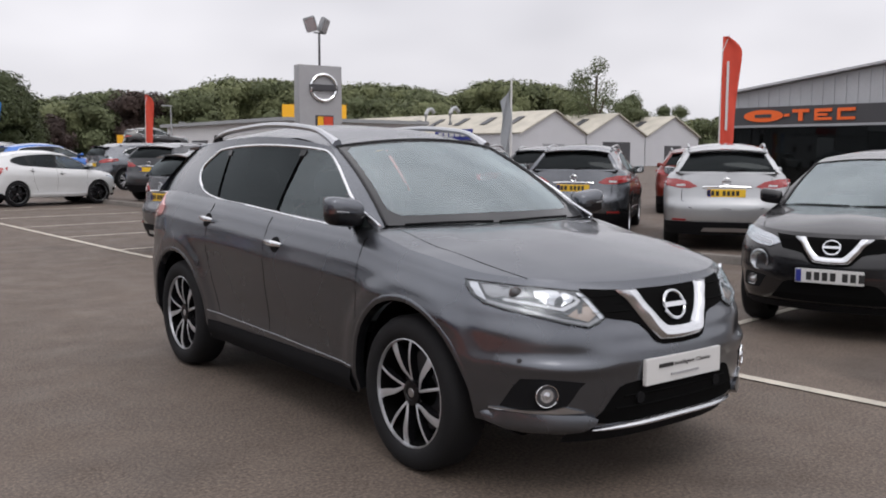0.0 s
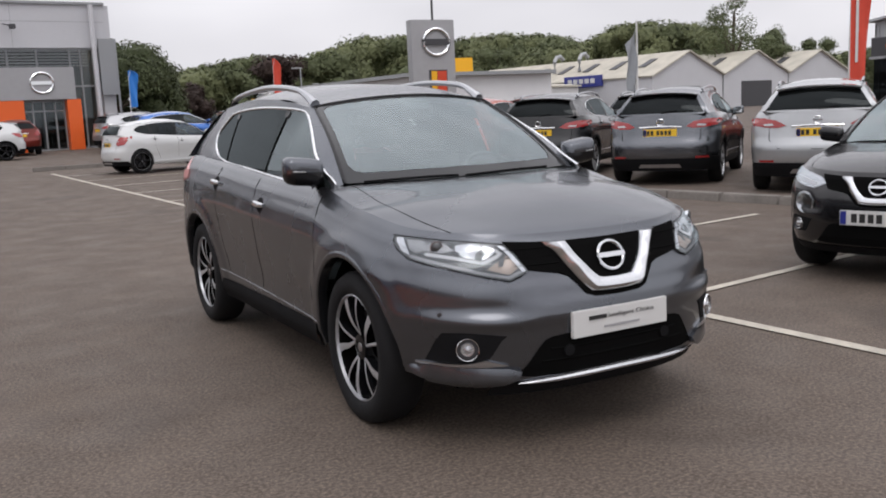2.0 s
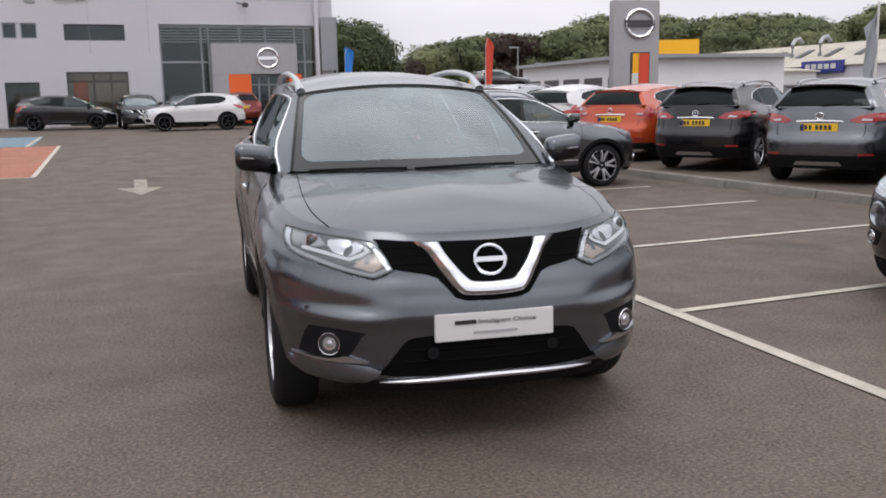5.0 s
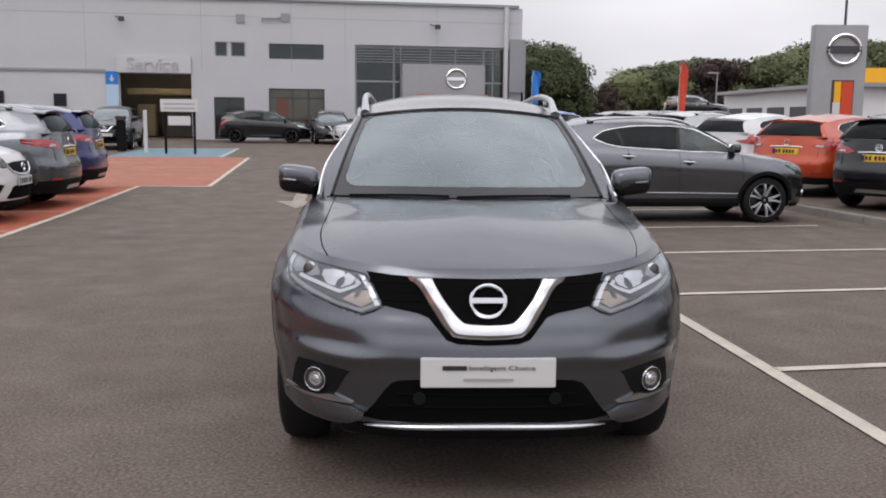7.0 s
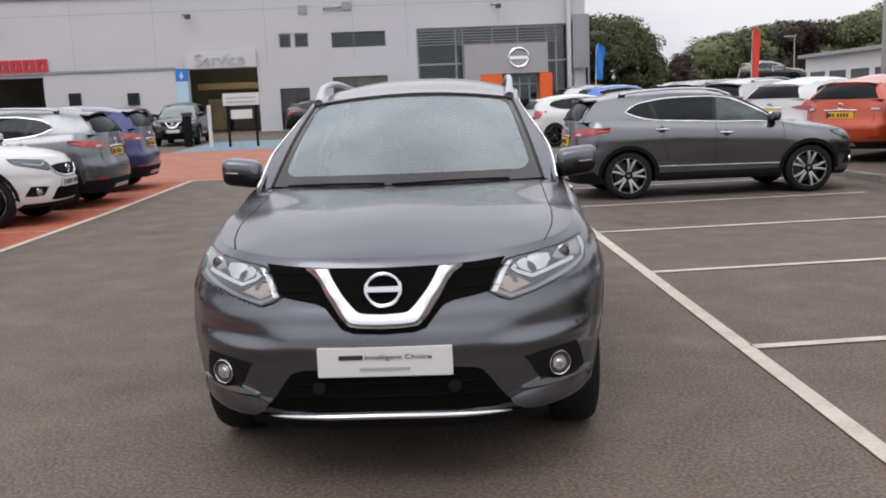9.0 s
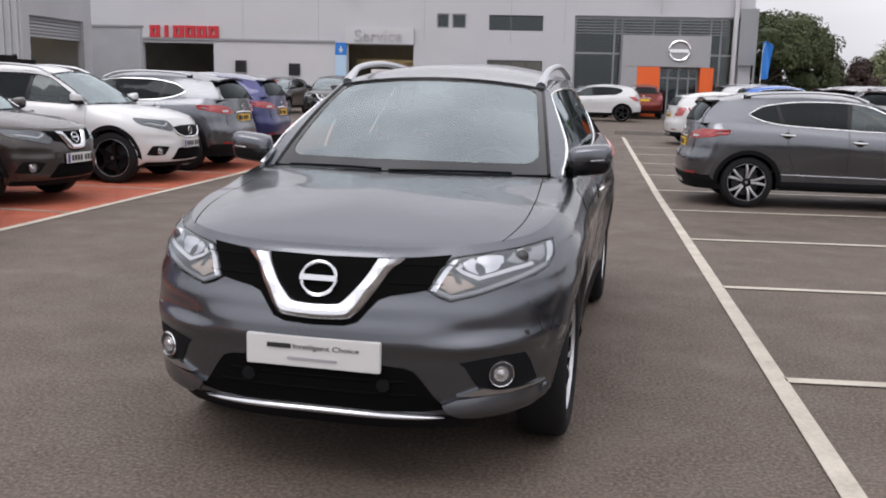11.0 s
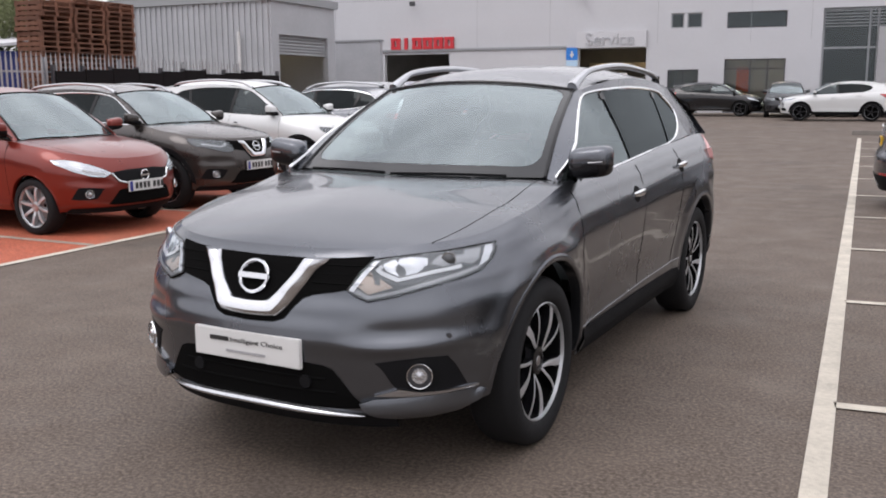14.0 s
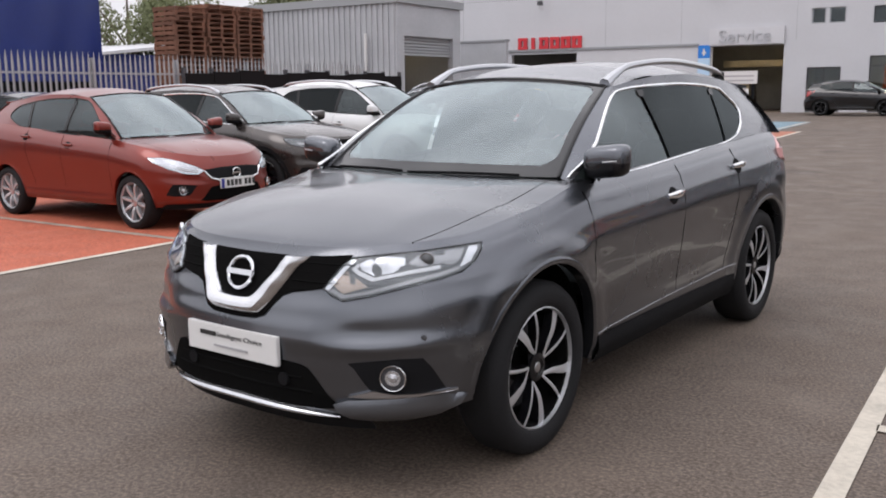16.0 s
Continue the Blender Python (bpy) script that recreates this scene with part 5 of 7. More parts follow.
    if hero:
        part("skid_strip", Shape().tube([on(0.47 * i / 12, 0.322 - 0.014 * (i / 12) ** 2, 0.012) for i in range(-12, 13)], [0.004 + 0.015 * (1 - (i / 12) ** 4) for i in range(-12, 13)], 10, flat=0.75), LAMP_IN, car, "bright silver strip under the bumper", smooth=True, tf=tf)
    if plate:
        c = on(0, 0.541 if hero else 0.56 + dz * 0.3, 0.012)
        if hero:
            p = number_plate(car, (c.x, c.y - 0.002, c.z), 0.505, 0.106, PLATE_W, PLATE_INK, tf, -1, [(-0.132, 0.020, 0.092, 0.017)])
            tx = letters("Intelligent Choice", 0.03, Matrix(), PLATE_INK, p, "lettering", 0.0006)
            xs = [q.co.x for q in tx.data.vertices]
            k = 0.250 / (max(xs) - min(xs))
            tx.matrix_local = Matrix.Translation((-0.075, c.y - 0.0045, c.z + 0.0115)) @ pose(0, 0, 0, 90) @ Matrix.Diagonal((k, 0.029 / 0.03 * 0.9, 1, 1))
            part("plate_bar", Shape().box(-0.095, 0.095, c.y - 0.0065, c.y - 0.0035, c.z - 0.030, c.z - 0.020), INK_GREY, p, tf=tf)
        else:
            number_plate(car, (c.x, c.y - 0.015, c.z), 0.52, 0.111, PLATE_W, PLATE_INK, tf, -1)


def rear_end(car, B, tf, face, colour, plate, clad, lamp):
    on = lambda a, b, off=0.0: B.rear(a, b, off)
    lp = {"suv": [(0.40, 0.985), (0.50, 0.955), (0.66, 0.96), (0.84, 0.99), (0.885, 1.04), (0.875, 1.10), (0.70, 1.10), (0.52, 1.06)],
          "hatch": [(0.58, 0.90), (0.70, 0.86), (0.84, 0.90), (0.86, 1.05), (0.84, 1.15), (0.68, 1.12), (0.62, 1.0)],
          "juke": [(0.58, 0.95), (0.66, 0.92), (0.84, 0.93), (0.87, 1.0), (0.85, 1.12), (0.74, 1.10), (0.68, 1.0)],
          "boomerang": [(0.50, 1.0), (0.62, 0.95), (0.84, 0.92), (0.87, 1.0), (0.85, 1.14), (0.74, 1.15), (0.70, 1.04)]}[face]
    for sg in (-1, 1):
        rl = part("tail_lamp", decal(mirror_poly(lp, sg), on, 0.012, 0.03, 8), lamp, car, "red tail lamp", smooth=False, tf=tf)
        part("reverse_lamp", decal(mirror_poly([(a, b - 0.0) for a, b in [(0.56, 0.99), (0.68, 0.985), (0.70, 1.01), (0.58, 1.02)]], sg), on, 0.016, 0.006, 3), LAMP_WHITE, rl, tf=tf)
        part("reflector", decal(mirror_poly([(0.55, 0.46), (0.74, 0.46), (0.74, 0.49), (0.55, 0.49)], sg), on, 0.014, 0.01, 3), LAMP_RED, car, tf=tf)
        if colour is P_HERO:
            fl = lambda a, b, off=0.0: B.flank(a, b, sg, off) - Vector((sg * max(0.0, a - 2.95) ** 2 * 0.5, 0, 0))
            part("side_tail_lamp", decal([(2.98, 1.10), (3.05, 1.02), (3.25, 0.98), (3.33, 1.05), (3.30, 1.16), (3.12, 1.19)], fl, 0.018, 0.03, 6), LAMP_PINK, car, "pale red tail lamp wrapping round the side", tf=tf)
    part("rear_bumper", Shape().grid(lambda u, v: on(0.845 * (2 * u - 1), 0.25 + (0.20 if clad else 0.14) * v, 0.010 + 0.012 * math.sin(math.pi * v)), 24, 5), BLACK_PL, car, "black lower bumper", smooth=True, tf=tf)
    part("skid_plate", decal([(-0.34, 0.30), (0.34, 0.30), (0.30, 0.36), (-0.30, 0.36)], on, 0.03, 0.02, 4), SATIN, car, tf=tf)
    part("gate_gap", Shape().tube([on(a, b, 0.001) for a, b in [(-0.62, 1.12), (-0.62, 0.78), (-0.5, 0.66), (0, 0.65), (0.5, 0.66), (0.62, 0.78), (0.62, 1.12)]], 0.005, 5), VOID, car, tf=tf)
    part("gate_trim", Shape().tube([on(-0.33 + 0.66 * i / 8, 0.975 + 0.01 * math.sin(math.pi * i / 8), 0.012) for i in range(9)], 0.014, 6), CHROME, car, "chrome tailgate strip", smooth=True, tf=tf)
    s = Shape()
    badge_ring(on(0, 1.06, 0.016), 0.055, s, (0, 1, 0))
    part("badge", s, CHROME, car, "round chrome emblem", smooth=True, tf=tf)
    if plate:
        c = on(0, 0.885, 0.012)
        number_plate(car, tuple(c), 0.52, 0.111, PLATE_Y, PLATE_INK, tf, 1)


CAR_AT = pose(0.057, 0, 0, 0, 0, -3.88)
build_car("suv_car", CAR_AT, "gunmetal grey family SUV with chrome V grille and silver roof rails", P_HERO, HERO, hero=True, style="twin", group="", lamp_r=LAMP_PINK)


# ---- dealership building ----
def pieces_round(u0, u1, z0, z1, holes):
    """Rectangles of a wall that leave the holes open."""
    us = sorted({u0, u1, *(h[0] for h in holes), *(h[1] for h in holes)})
    out = []
    for a, b in zip(us, us[1:]):
        c = (a + b) / 2
        hs = sorted([(h[2], h[3]) for h in holes if h[0] < c < h[1]])
        z = z0
        for lo, hi in hs:
            if lo > z:
                out.append((a, b, z, lo))
            z = max(z, hi)
        if z < z1:
            out.append((a, b, z, z1))
    return out


def window_unit(parent, u0, u1, z0, z1, mull, trans, depth=0.12, frame=0.06, fm=None, gm=None):
    """A framed window set back in its opening: frame bars and panes."""
    fm, gm = fm or FRAME_GREY, gm or GLASS_BLD
    w = new("window")
    w.parent = parent
    us = [u0] + list(mull) + [u1]
    zs = [z0] + list(trans) + [z1]
    s = Shape()
    for u in us:
        a, b = max(u0, u - frame / 2), min(u1, u + frame / 2)
        if u == u0: a, b = u0, u0 + frame
        if u == u1: a, b = u1 - frame, u1
        s.box(a, b, depth - 0.04, depth + 0.05, z0, z1)
    for z in zs:
        a, b = z - frame / 2, z + frame / 2
        if z == z0: a, b = z0, z0 + frame
        if z == z1: a, b = z1 - frame, z1
        s.box(u0 + 0.002, u1 - 0.002, depth - 0.036, depth + 0.046, a, b)
    part("window_frame", s, fm, w)
    for a, b in zip(us, us[1:]):
        for c, e in zip(zs, zs[1:]):
            p = part("pane", Shape().box(a + 0.01, b - 0.01, depth, depth + 0.012, c + 0.01, e - 0.01), gm, w)
            p.visible_shadow = False
    return w


def build_dealership():
    ang = math.degrees(math.atan2(1.2, 25))
    m = pose(-20, 42.5, 0, 0, 0, ang)
    b = thing("dealership_building", m, "long grey metal-clad car dealership with glazed showroom and service doors", "building")
    H = 7.2
    # openings: u0, u1, z0, z1
    nd, sd = (-2.45, 1.4, 0.3, 3.45), (8.55, 11.98, 0.3, 3.55)
    d1, d2 = (13.05, 14.55, 0.35, 2.45), (15.75, 18.55, 0.35, 2.92)
    w1, w2, w3 = (13.15, 13.77, 4.45, 5.17), (13.92, 14.64, 4.45, 5.17), (15.80, 18.52, 4.38, 5.14)
    gl = (20.1, 28.2, 0.35, 5.18)
    holes = [nd, sd, d1, d2, w1, w2, w3, gl]
    for a, c, z0, z1 in pieces_round(-9, 28.5, 0.0, H, holes):
        part("wall_panel", Shape().box(a, c, 0, 0.3, z0, z1), CLAD, b)
    # cladding joints as shallow proud rails, roof edge and plinth
    for z in (6.4,):
        part("cladding_joint", Shape().box(-9, 28.5, -0.006, 0.0, z, z + 0.02), FRAME_GREY, b)
    for u in (-5.5, 3.0, 7.0, 12.5, 16.9, 19.6, 24.3):
        part("cladding_joint", Shape().box(u, u + 0.015, -0.006, 0.0, 5.2 if u > 19.7 else 3.75, H), FRAME_GREY, b)
    part("wall_ledge", Shape().box(-9, 7.9, -0.10, 0.0, 3.60, 3.72), FRAME_GREY, b)
    part("lower_wall", Shape().box(1.45, 7.9, -0.03, -0.001, 0.2, 3.6), CLAD_LIGHT, b)
    part("roof_edge", Shape().box(-9, 28.6, -0.12, 0.3, H, H + 0.14), FRAME_GREY, b, bevel=0.02)
    part("end_wall", Shape().box(28.5, 28.8, 0.0, 18, 0, H), CLAD, b)
    part("roof", Shape().box(-9, 28.5, 0.3, 18, H - 0.3, H - 0.1), FRAME_GREY, b)
    part("back_wall", Shape().box(-9, 28.5, 17.7, 18, 0, H), CLAD, b)
    part("inner_floor", Shape().box(-9, 28.5, 0.3, 17.7, 0.2, 0.32), INSIDE, b)
    part("inner_wall", Shape().box(-9, 28.5, 7.0, 7.15, 0.32, H - 0.3), INSIDE, b)
    part("inner_wall", Shape().box(12.6, 12.7, 0.3, 7.0, 0.32, H - 0.3), INSIDE_WARM, b)
    part("inner_wall", Shape().box(19.6, 19.7, 0.3, 7.0, 0.32, H - 0.3), INSIDE, b)
    part("upper_floor", Shape().box(12.7, 19.6, 0.3, 7.0, 3.5, 3.7), INSIDE, b)
    part("inner_wall", Shape().box(12.75, 19.55, 4.6, 4.7, 0.32, 3.5), INSIDE_PALE, b)
    part("reception_desk", Shape().box(15.9, 18.3, 3.0, 3.6, 0.32, 1.35), INSIDE_WARM, b, bevel=0.03)
    part("poster", Shape().box(16.0, 16.7, 4.56, 4.6, 1.3, 2.6), ORANGE, b)
    # workshop shelving and lit office seen through the doors
    for u, z, w, h, mm in ((8.7, 0.4, 0.9, 1.7, INSIDE_WARM), (10.0, 0.4, 1.9, 1.3, INSIDE), (8.2, 2.6, 4.2, 0.35, INSIDE_WARM), (-1.8, 0.4, 1.5, 1.6, INSIDE_WARM)):
        part("workshop_rack", Shape().box(u, u + w, 4.0, 4.8, z, z + h), mm, b, bevel=0.02)
    lamp = emit("office_lamp", (1.0, 0.86, 0.62), 22.0)
    for u in (16.3, 17.2, 18.0):
        part("ceiling_lamp", Shape().box(u, u + 0.45, 2.5, 2.9, 3.40, 3.46), lamp, b, "lit ceiling lamp")
    for u in (9.2, 10.8):
        part("ceiling_lamp", Shape().box(u, u + 1.2, 3.0, 3.2, 4.4, 4.5), lamp, b, "lit workshop lamp")
    for u in (21.2, 22.6, 24.4, 26.0, 27.3):
        part("ceiling_lamp", Shape().box(u, u + 0.5, 3.0, 3.15, 5.4, 5.46), lamp, b, "lit ceiling lamp")
    for u0, u1, z0, z1 in (w1, w2):
        window_unit(b, u0, u1, z0, z1, (), (), fm=FRAME_GREY, gm=GLASS_BLD)
    window_unit(b, *w3, (), (), fm=TRIM_DARK)
    window_unit(b, *d1, (13.8,), (), fm=TRIM_DARK)
    window_unit(b, *d2, (16.95, 17.75), (2.45,), fm=TRIM_DARK)
    window_unit(b, *gl, (22.1, 22.45, 24.0, 25.3, 26.8, 27.3, 27.9), (3.36,), depth=0.18, frame=0.09)
    # horizontal louvre bars over the upper glazing
    for i in range(6):
        part("louvre", Shape().box(20.12, 27.6, 0.02, 0.10, 4.32 + 0.14 * i, 4.35 + 0.14 * i), FRAME_GREY, b)
    part("corner_column", Shape().cyl((27.9, -0.25, 0.3), (27.9, -0.25, H), 0.11, n=16), CLAD_LIGHT, b)
    part("corner_frame", Shape().box(28.1, 28.9, -0.30, -0.2, 2.9, 5.6).box(28.86, 28.94, -0.32, -0.18, 0.3, 5.6), FRAME_GREY, b)
    # entrance portal
    P = thing("entrance_portal", m, "grey entrance portal with orange side panels and round emblem", "portal")
    part("header", Shape().box(22.42, 26.66, -1.0, -0.05, 2.72, 4.22), PYLON, P, bevel=0.02)
    part("left_leg", Shape().box(22.42, 23.2, -1.0, -0.05, 0.32, 2.72), PYLON, P, bevel=0.02)
    part("orange_panel", Shape().box(23.2, 24.3, -0.98, -0.88, 0.32, 2.72), ORANGE, P)
    part("orange_panel", Shape().box(26.22, 26.86, -0.98, -0.30, 0.32, 2.72), ORANGE, P, bevel=0.02)
    sm = Shape()
    badge_ring((25.17, -1.03, 3.5), 0.50, sm)
    part("emblem", sm, CHROME, P, "round chrome emblem crossed by a bar", smooth=True)
    window_unit(P, 24.32, 26.2, 0.33, 2.70, (24.75, 25.25, 25.75), (2.2,), depth=-0.5, frame=0.07)
    # signs and fittings
    sg = thing("service_sign", m, "pale fascia board with silver letters over the service door", "sign")
    part("board", Shape().box(8.45, 12.0, -0.16, -0.02, 3.58, 4.42), CLAD_LIGHT, sg, bevel=0.02)
    letters("Service", 0.86, pose(8.92, -0.18, 3.72, 90), SATIN, sg, "lettering", 0.03)
    rs = thing("red_fascia_sign", m, "row of red raised sign blocks on the wall", "sign")
    for i in range(6):
        u, w, h = -2.02 + 0.635 * i, 0.55, 0.62
        f = Shape()
        if i == 1:
            f.box(u + 0.17, u + 0.36, -0.12, -0.01, 3.72, 4.34)
        else:
            f.box(u, u + w, -0.12, -0.01, 3.72, 3.88).box(u, u + w, -0.12, -0.01, 4.18, 4.34).box(u + 0.02, u + 0.20, -0.119, -0.01, 3.86, 4.2).box(u + 0.34, u + w - 0.01, -0.119, -0.01, 3.86, 4.2)
        part("sign_block", f, RED_SIGN, rs)
    bs = thing("blue_service_sign", m, "blue and white notice panel beside the service door", "sign")
    part("blue_panel", Shape().box(7.92, 8.5, -0.12, -0.03, 3.0, 3.62), BLUE_SIGN, bs)
    part("white_panel", Shape().box(7.92, 8.5, -0.119, -0.031, 0.9, 2.99), mat("pale_blue_board", (0.45, 0.62, 0.78), 0.4), bs)
    part("white_mark", Shape().box(8.10, 8.32, -0.128, -0.12, 3.22, 3.30).box(8.17, 8.25, -0.127, -0.12, 3.12, 3.45), WHITE, bs)
    for u, z in ((2.58, 2.0), (5.45, 1.9)):
        q = thing("vent_panel", m, "square black vent panel on the wall", "vent", "wall vents")
        part("frame", Shape().box(u, u + 0.6, -0.10, -0.03, z, z + 0.62), TRIM_DARK, q, bevel=0.01)
        for i in range(5):
            part("slat", Shape().box(u + 0.05, u + 0.55, -0.115, -0.10, z + 0.06 + 0.11 * i, z + 0.12 + 0.11 * i), BLACK_PL, q)
    for u, z in ((8.72, 6.15), (-0.66, 6.15), (24.2, 6.15)):
        q = thing("wall_floodlight", m, "small dark floodlight on an arm high on the wall", "lamp", "wall floodlights")
        part("arm", Shape().cyl((u - 0.25, 0, z + 0.12), (u, -0.35, z + 0.02), 0.025, n=8), TRIM_DARK, q)
        part("head", Shape().box(u - 0.05, u + 0.22, -0.50, -0.30, z - 0.14, z + 0.08), TRIM_DARK, q, bevel=0.02)
    for u, z, h in ((14.2, 6.1, 0.42), (16.4, 6.2, 0.42)):
        q = thing("wall_vent", m, "small grey grille on the upper wall", "vent", "wall vents")
        part("cover", Shape().box(u, u + 0.45, -0.06, 0, z, z + h), FRAME_GREY, q, bevel=0.01)
    q = thing("wall_pipe", m, "short grey pipe on the upper wall", "pipe")
    part("pipe", Shape().tube([(15.5, -0.08, 6.2), (15.5, -0.12, 6.35), (16.1, -0.12, 6.35), (16.4, -0.08, 6.4)], 0.05, 8), FRAME_GREY, q, smooth=True)


def build_annex():
    a = thing("workshop_annex", Matrix.Translation((1.5, -3.5, 0.1)) @ Matrix.Diagonal((1.185, 1.17, 1.105, 1)) @ Matrix.Translation((-1.5, 3.5, -0.1)), "grey corrugated workshop block with a half-open roller door", "building")
    for z0, z1, y0, y1 in ((0.1, 4.9, 24.2, 24.45), (3.5, 4.9, 24.45, 27.75), (0.1, 4.9, 27.75, 28.3)):
        part("door_wall", Shape().box(-17.25, -17.0, y0, y1, z0, z1), CLAD_DARK, a)
    part("front_wall", Shape().box(-24.2, -17.0, 24.0, 24.2, 0.1, 4.9), CLAD_DARK, a)
    for i in range(29):
        part("rib", Shape().box(-24.2 + 0.25 * i, -24.1 + 0.25 * i, 23.955, 24.0, 0.1, 4.9), CLAD_DARK, a)
    part("fascia", Shape().box(-24.3, -16.9, 23.88, 24.0, 4.7, 5.0).box(-17.0, -16.88, 23.9, 28.4, 4.7, 5.0), FRAME_GREY, a)
    part("roof", Shape().box(-24.2, -17.0, 24.2, 28.4, 4.7, 4.85), FRAME_GREY, a)
    part("back_wall", Shape().box(-24.2, -17.25, 28.2, 28.4, 0.1, 4.8), CLAD_DARK, a)
    part("roller_door", Shape().grid(lambda u, v: (-17.12 + 0.02 * math.sin(v * 40), 24.45 + 3.3 * u, 2.75 + 0.75 * v), 1, 24), FRAME_GREY, a)
    part("workshop_rack", Shape().box(-20.5, -19.5, 25, 27.5, 0.2, 2.2), INSIDE_WARM, a, bevel=0.02)
    part("workshop_floor", Shape().box(-24, -17.1, 24.3, 28.2, 0.15, 0.2), INSIDE_WARM, a)
    part("inner_wall", Shape().box(-24, -23.8, 24.2, 28.3, 0.2, 4.7), INSIDE_WARM, a)
    part("outer_wall", Shape().box(-24.2, -24.0, 24.2, 28.2, 0.1, 4.8), CLAD_DARK, a)
    part("ceiling_lamp", Shape().box(-21.5, -20.5, 25.5, 25.7, 4.2, 4.3), emit("workshop_lamp", (1.0, 0.85, 0.55), 16.0), a, "lit workshop lamp")
    part("downpipe", Shape().cyl((-18.3, 23.86, 0.2), (-18.3, 23.86, 3.6), 0.06, n=10), WHITE, a)
    w = thing("link_wall", Matrix(), "low grey wall between workshop and showroom", "wall", kind="structure")
    part("wall", Shape().box(-30, -20.4, 38.0, 38.3, 0.2, 3.95), CLAD_DARK, w)
    part("coping", Shape().box(-30, -20.35, 37.95, 38.35, 3.95, 4.05), FRAME_GREY, w)
    h = thing("hoarding", Matrix(), "dark timber hoarding along the yard edge", "fence")
    for i in range(10):
        part("board", Shape().box(-16.98, -16.92, 14.05 + i, 15.03 + i, 0.05, 2.05 + 0.05 * ((i * 7) % 3)), BLACK_PL, h)
    for i in range(11):
        part("post", Shape().box(-17.08, -16.98, 14.0 + i, 14.1 + i, 0.05, 2.2), TRIM_DARK, h)


def build_fence():
    f = thing("palisade_fence", Matrix(), "galvanised steel palisade fence along the yard", "fence")
    pale = Shape()
    pale.add([(0, -0.034, 0), (0.015, 0, 0), (0, 0.034, 0), (0, -0.034, 2.25), (0.015, 0, 2.25), (0, 0.034, 2.25), (0, -0.012, 2.42), (0, 0.012, 2.42), (0.01, 0, 2.5)],
             [(0, 1, 4, 3), (1, 2, 5, 4), (3, 4, 8, 6), (4, 5, 7, 8)])
    first = part("pale", pale, STEEL, f)
    first.location = (-17.16, -2.0, 0.05)
    for i in range(1, 158):
        o = bpy.data.objects.new("pale", first.data)
        scene.collection.objects.link(o)
        o.parent, o.location = f, (-17.16, -2.0 + 0.155 * i, 0.05)
    for z in (0.45, 2.0):
        part("rail", Shape().box(-17.22, -17.17, -2, 22.4, z, z + 0.05), STEEL, f)
    for i in range(10):
        part("post", Shape().box(-17.30, -17.22, -2 + 2.66 * i, -1.92 + 2.66 * i, 0, 2.4), STEEL, f)


def build_pallets():
    def pallet(m):
        p = thing("pallet", m, "weathered brown wooden pallet in a stack", "pallet", "stacked pallets")
        for i in range(5):
            part("deck_board", Shape().box(-0.6, 0.6, -0.5 + 0.225 * i, -0.4 + 0.225 * i, 0.122, 0.144), PALLET, p)
        for y in (-0.45, 0, 0.45):
            part("runner", Shape().box(-0.6, 0.6, y - 0.05, y + 0.05, 0.0, 0.022), PALLET, p)
        for x in (-0.55, 0, 0.55):
            part("bearer", Shape().box(x - 0.05, x + 0.05, -0.5, 0.5, 0.022, 0.122), PALLET, p)
        return p

    rnd = random.Random(4)
    first = None
    for col, (y, n) in enumerate(((16.78, 28), (18.06, 29), (19.36, 29))):
        for i in range(n):
            m = pose(-20.2 + rnd.uniform(-0.04, 0.04), y + rnd.uniform(-0.03, 0.03), 0.05 + 0.146 * i, 0, 0, 90 + rnd.uniform(-2, 2))
            if first is None:
                first = pallet(m)
            else:
                copy_thing(first, m)


def build_lorry():
    t = thing("lorry_trailer", Matrix(), "tall blue curtain-sided lorry trailer beyond the fence", "trailer")
    s = Shape().grid(lambda u, v: (-22.0 + 0.05 * math.sin(u * 60) * math.sin(math.pi * v), 1.5 + 13.75 * u, 1.9 + 2.5 * v), 80, 6)
    part("curtain", s, TARP, t, smooth=True)
    part("box", Shape().box(-24.5, -22.08, 1.5, 15.25, 1.9, 4.45), TARP, t, bevel=0.03)
    # added black block fills the dark, shadowed space below the curtain
    part("skirt", Shape().box(-24.4, -22.12, 1.6, 15.1, 0.75, 1.9), BLACK_PL, t, "black block filling the shadowed space below the curtain")
    for y in (11.0, 12.3, 13.6):
        for x in (-24.2, -22.3):
            part("wheel", Shape().lathe([(0.3, -0.15), (0.5, -0.15), (0.5, 0.15), (0.3, 0.15)], (x, y, 0.5), (1, 0, 0), 20), RUBBER, t, smooth=True)
    b = thing("blue_shed", Matrix(), "low blue-clad shed with a pale roof far beyond the fence", "building")
    part("wall", Shape().box(-60, -38, 27, 40, 0, 3.6), TARP, b)
    part("roof", Shape().add([(-61, 26.5, 3.6), (-37.5, 26.5, 3.6), (-37.5, 40, 5.0), (-61, 40, 5.0)], [(0, 1, 2, 3)]), CLAD_LIGHT, b, solid=0.15)


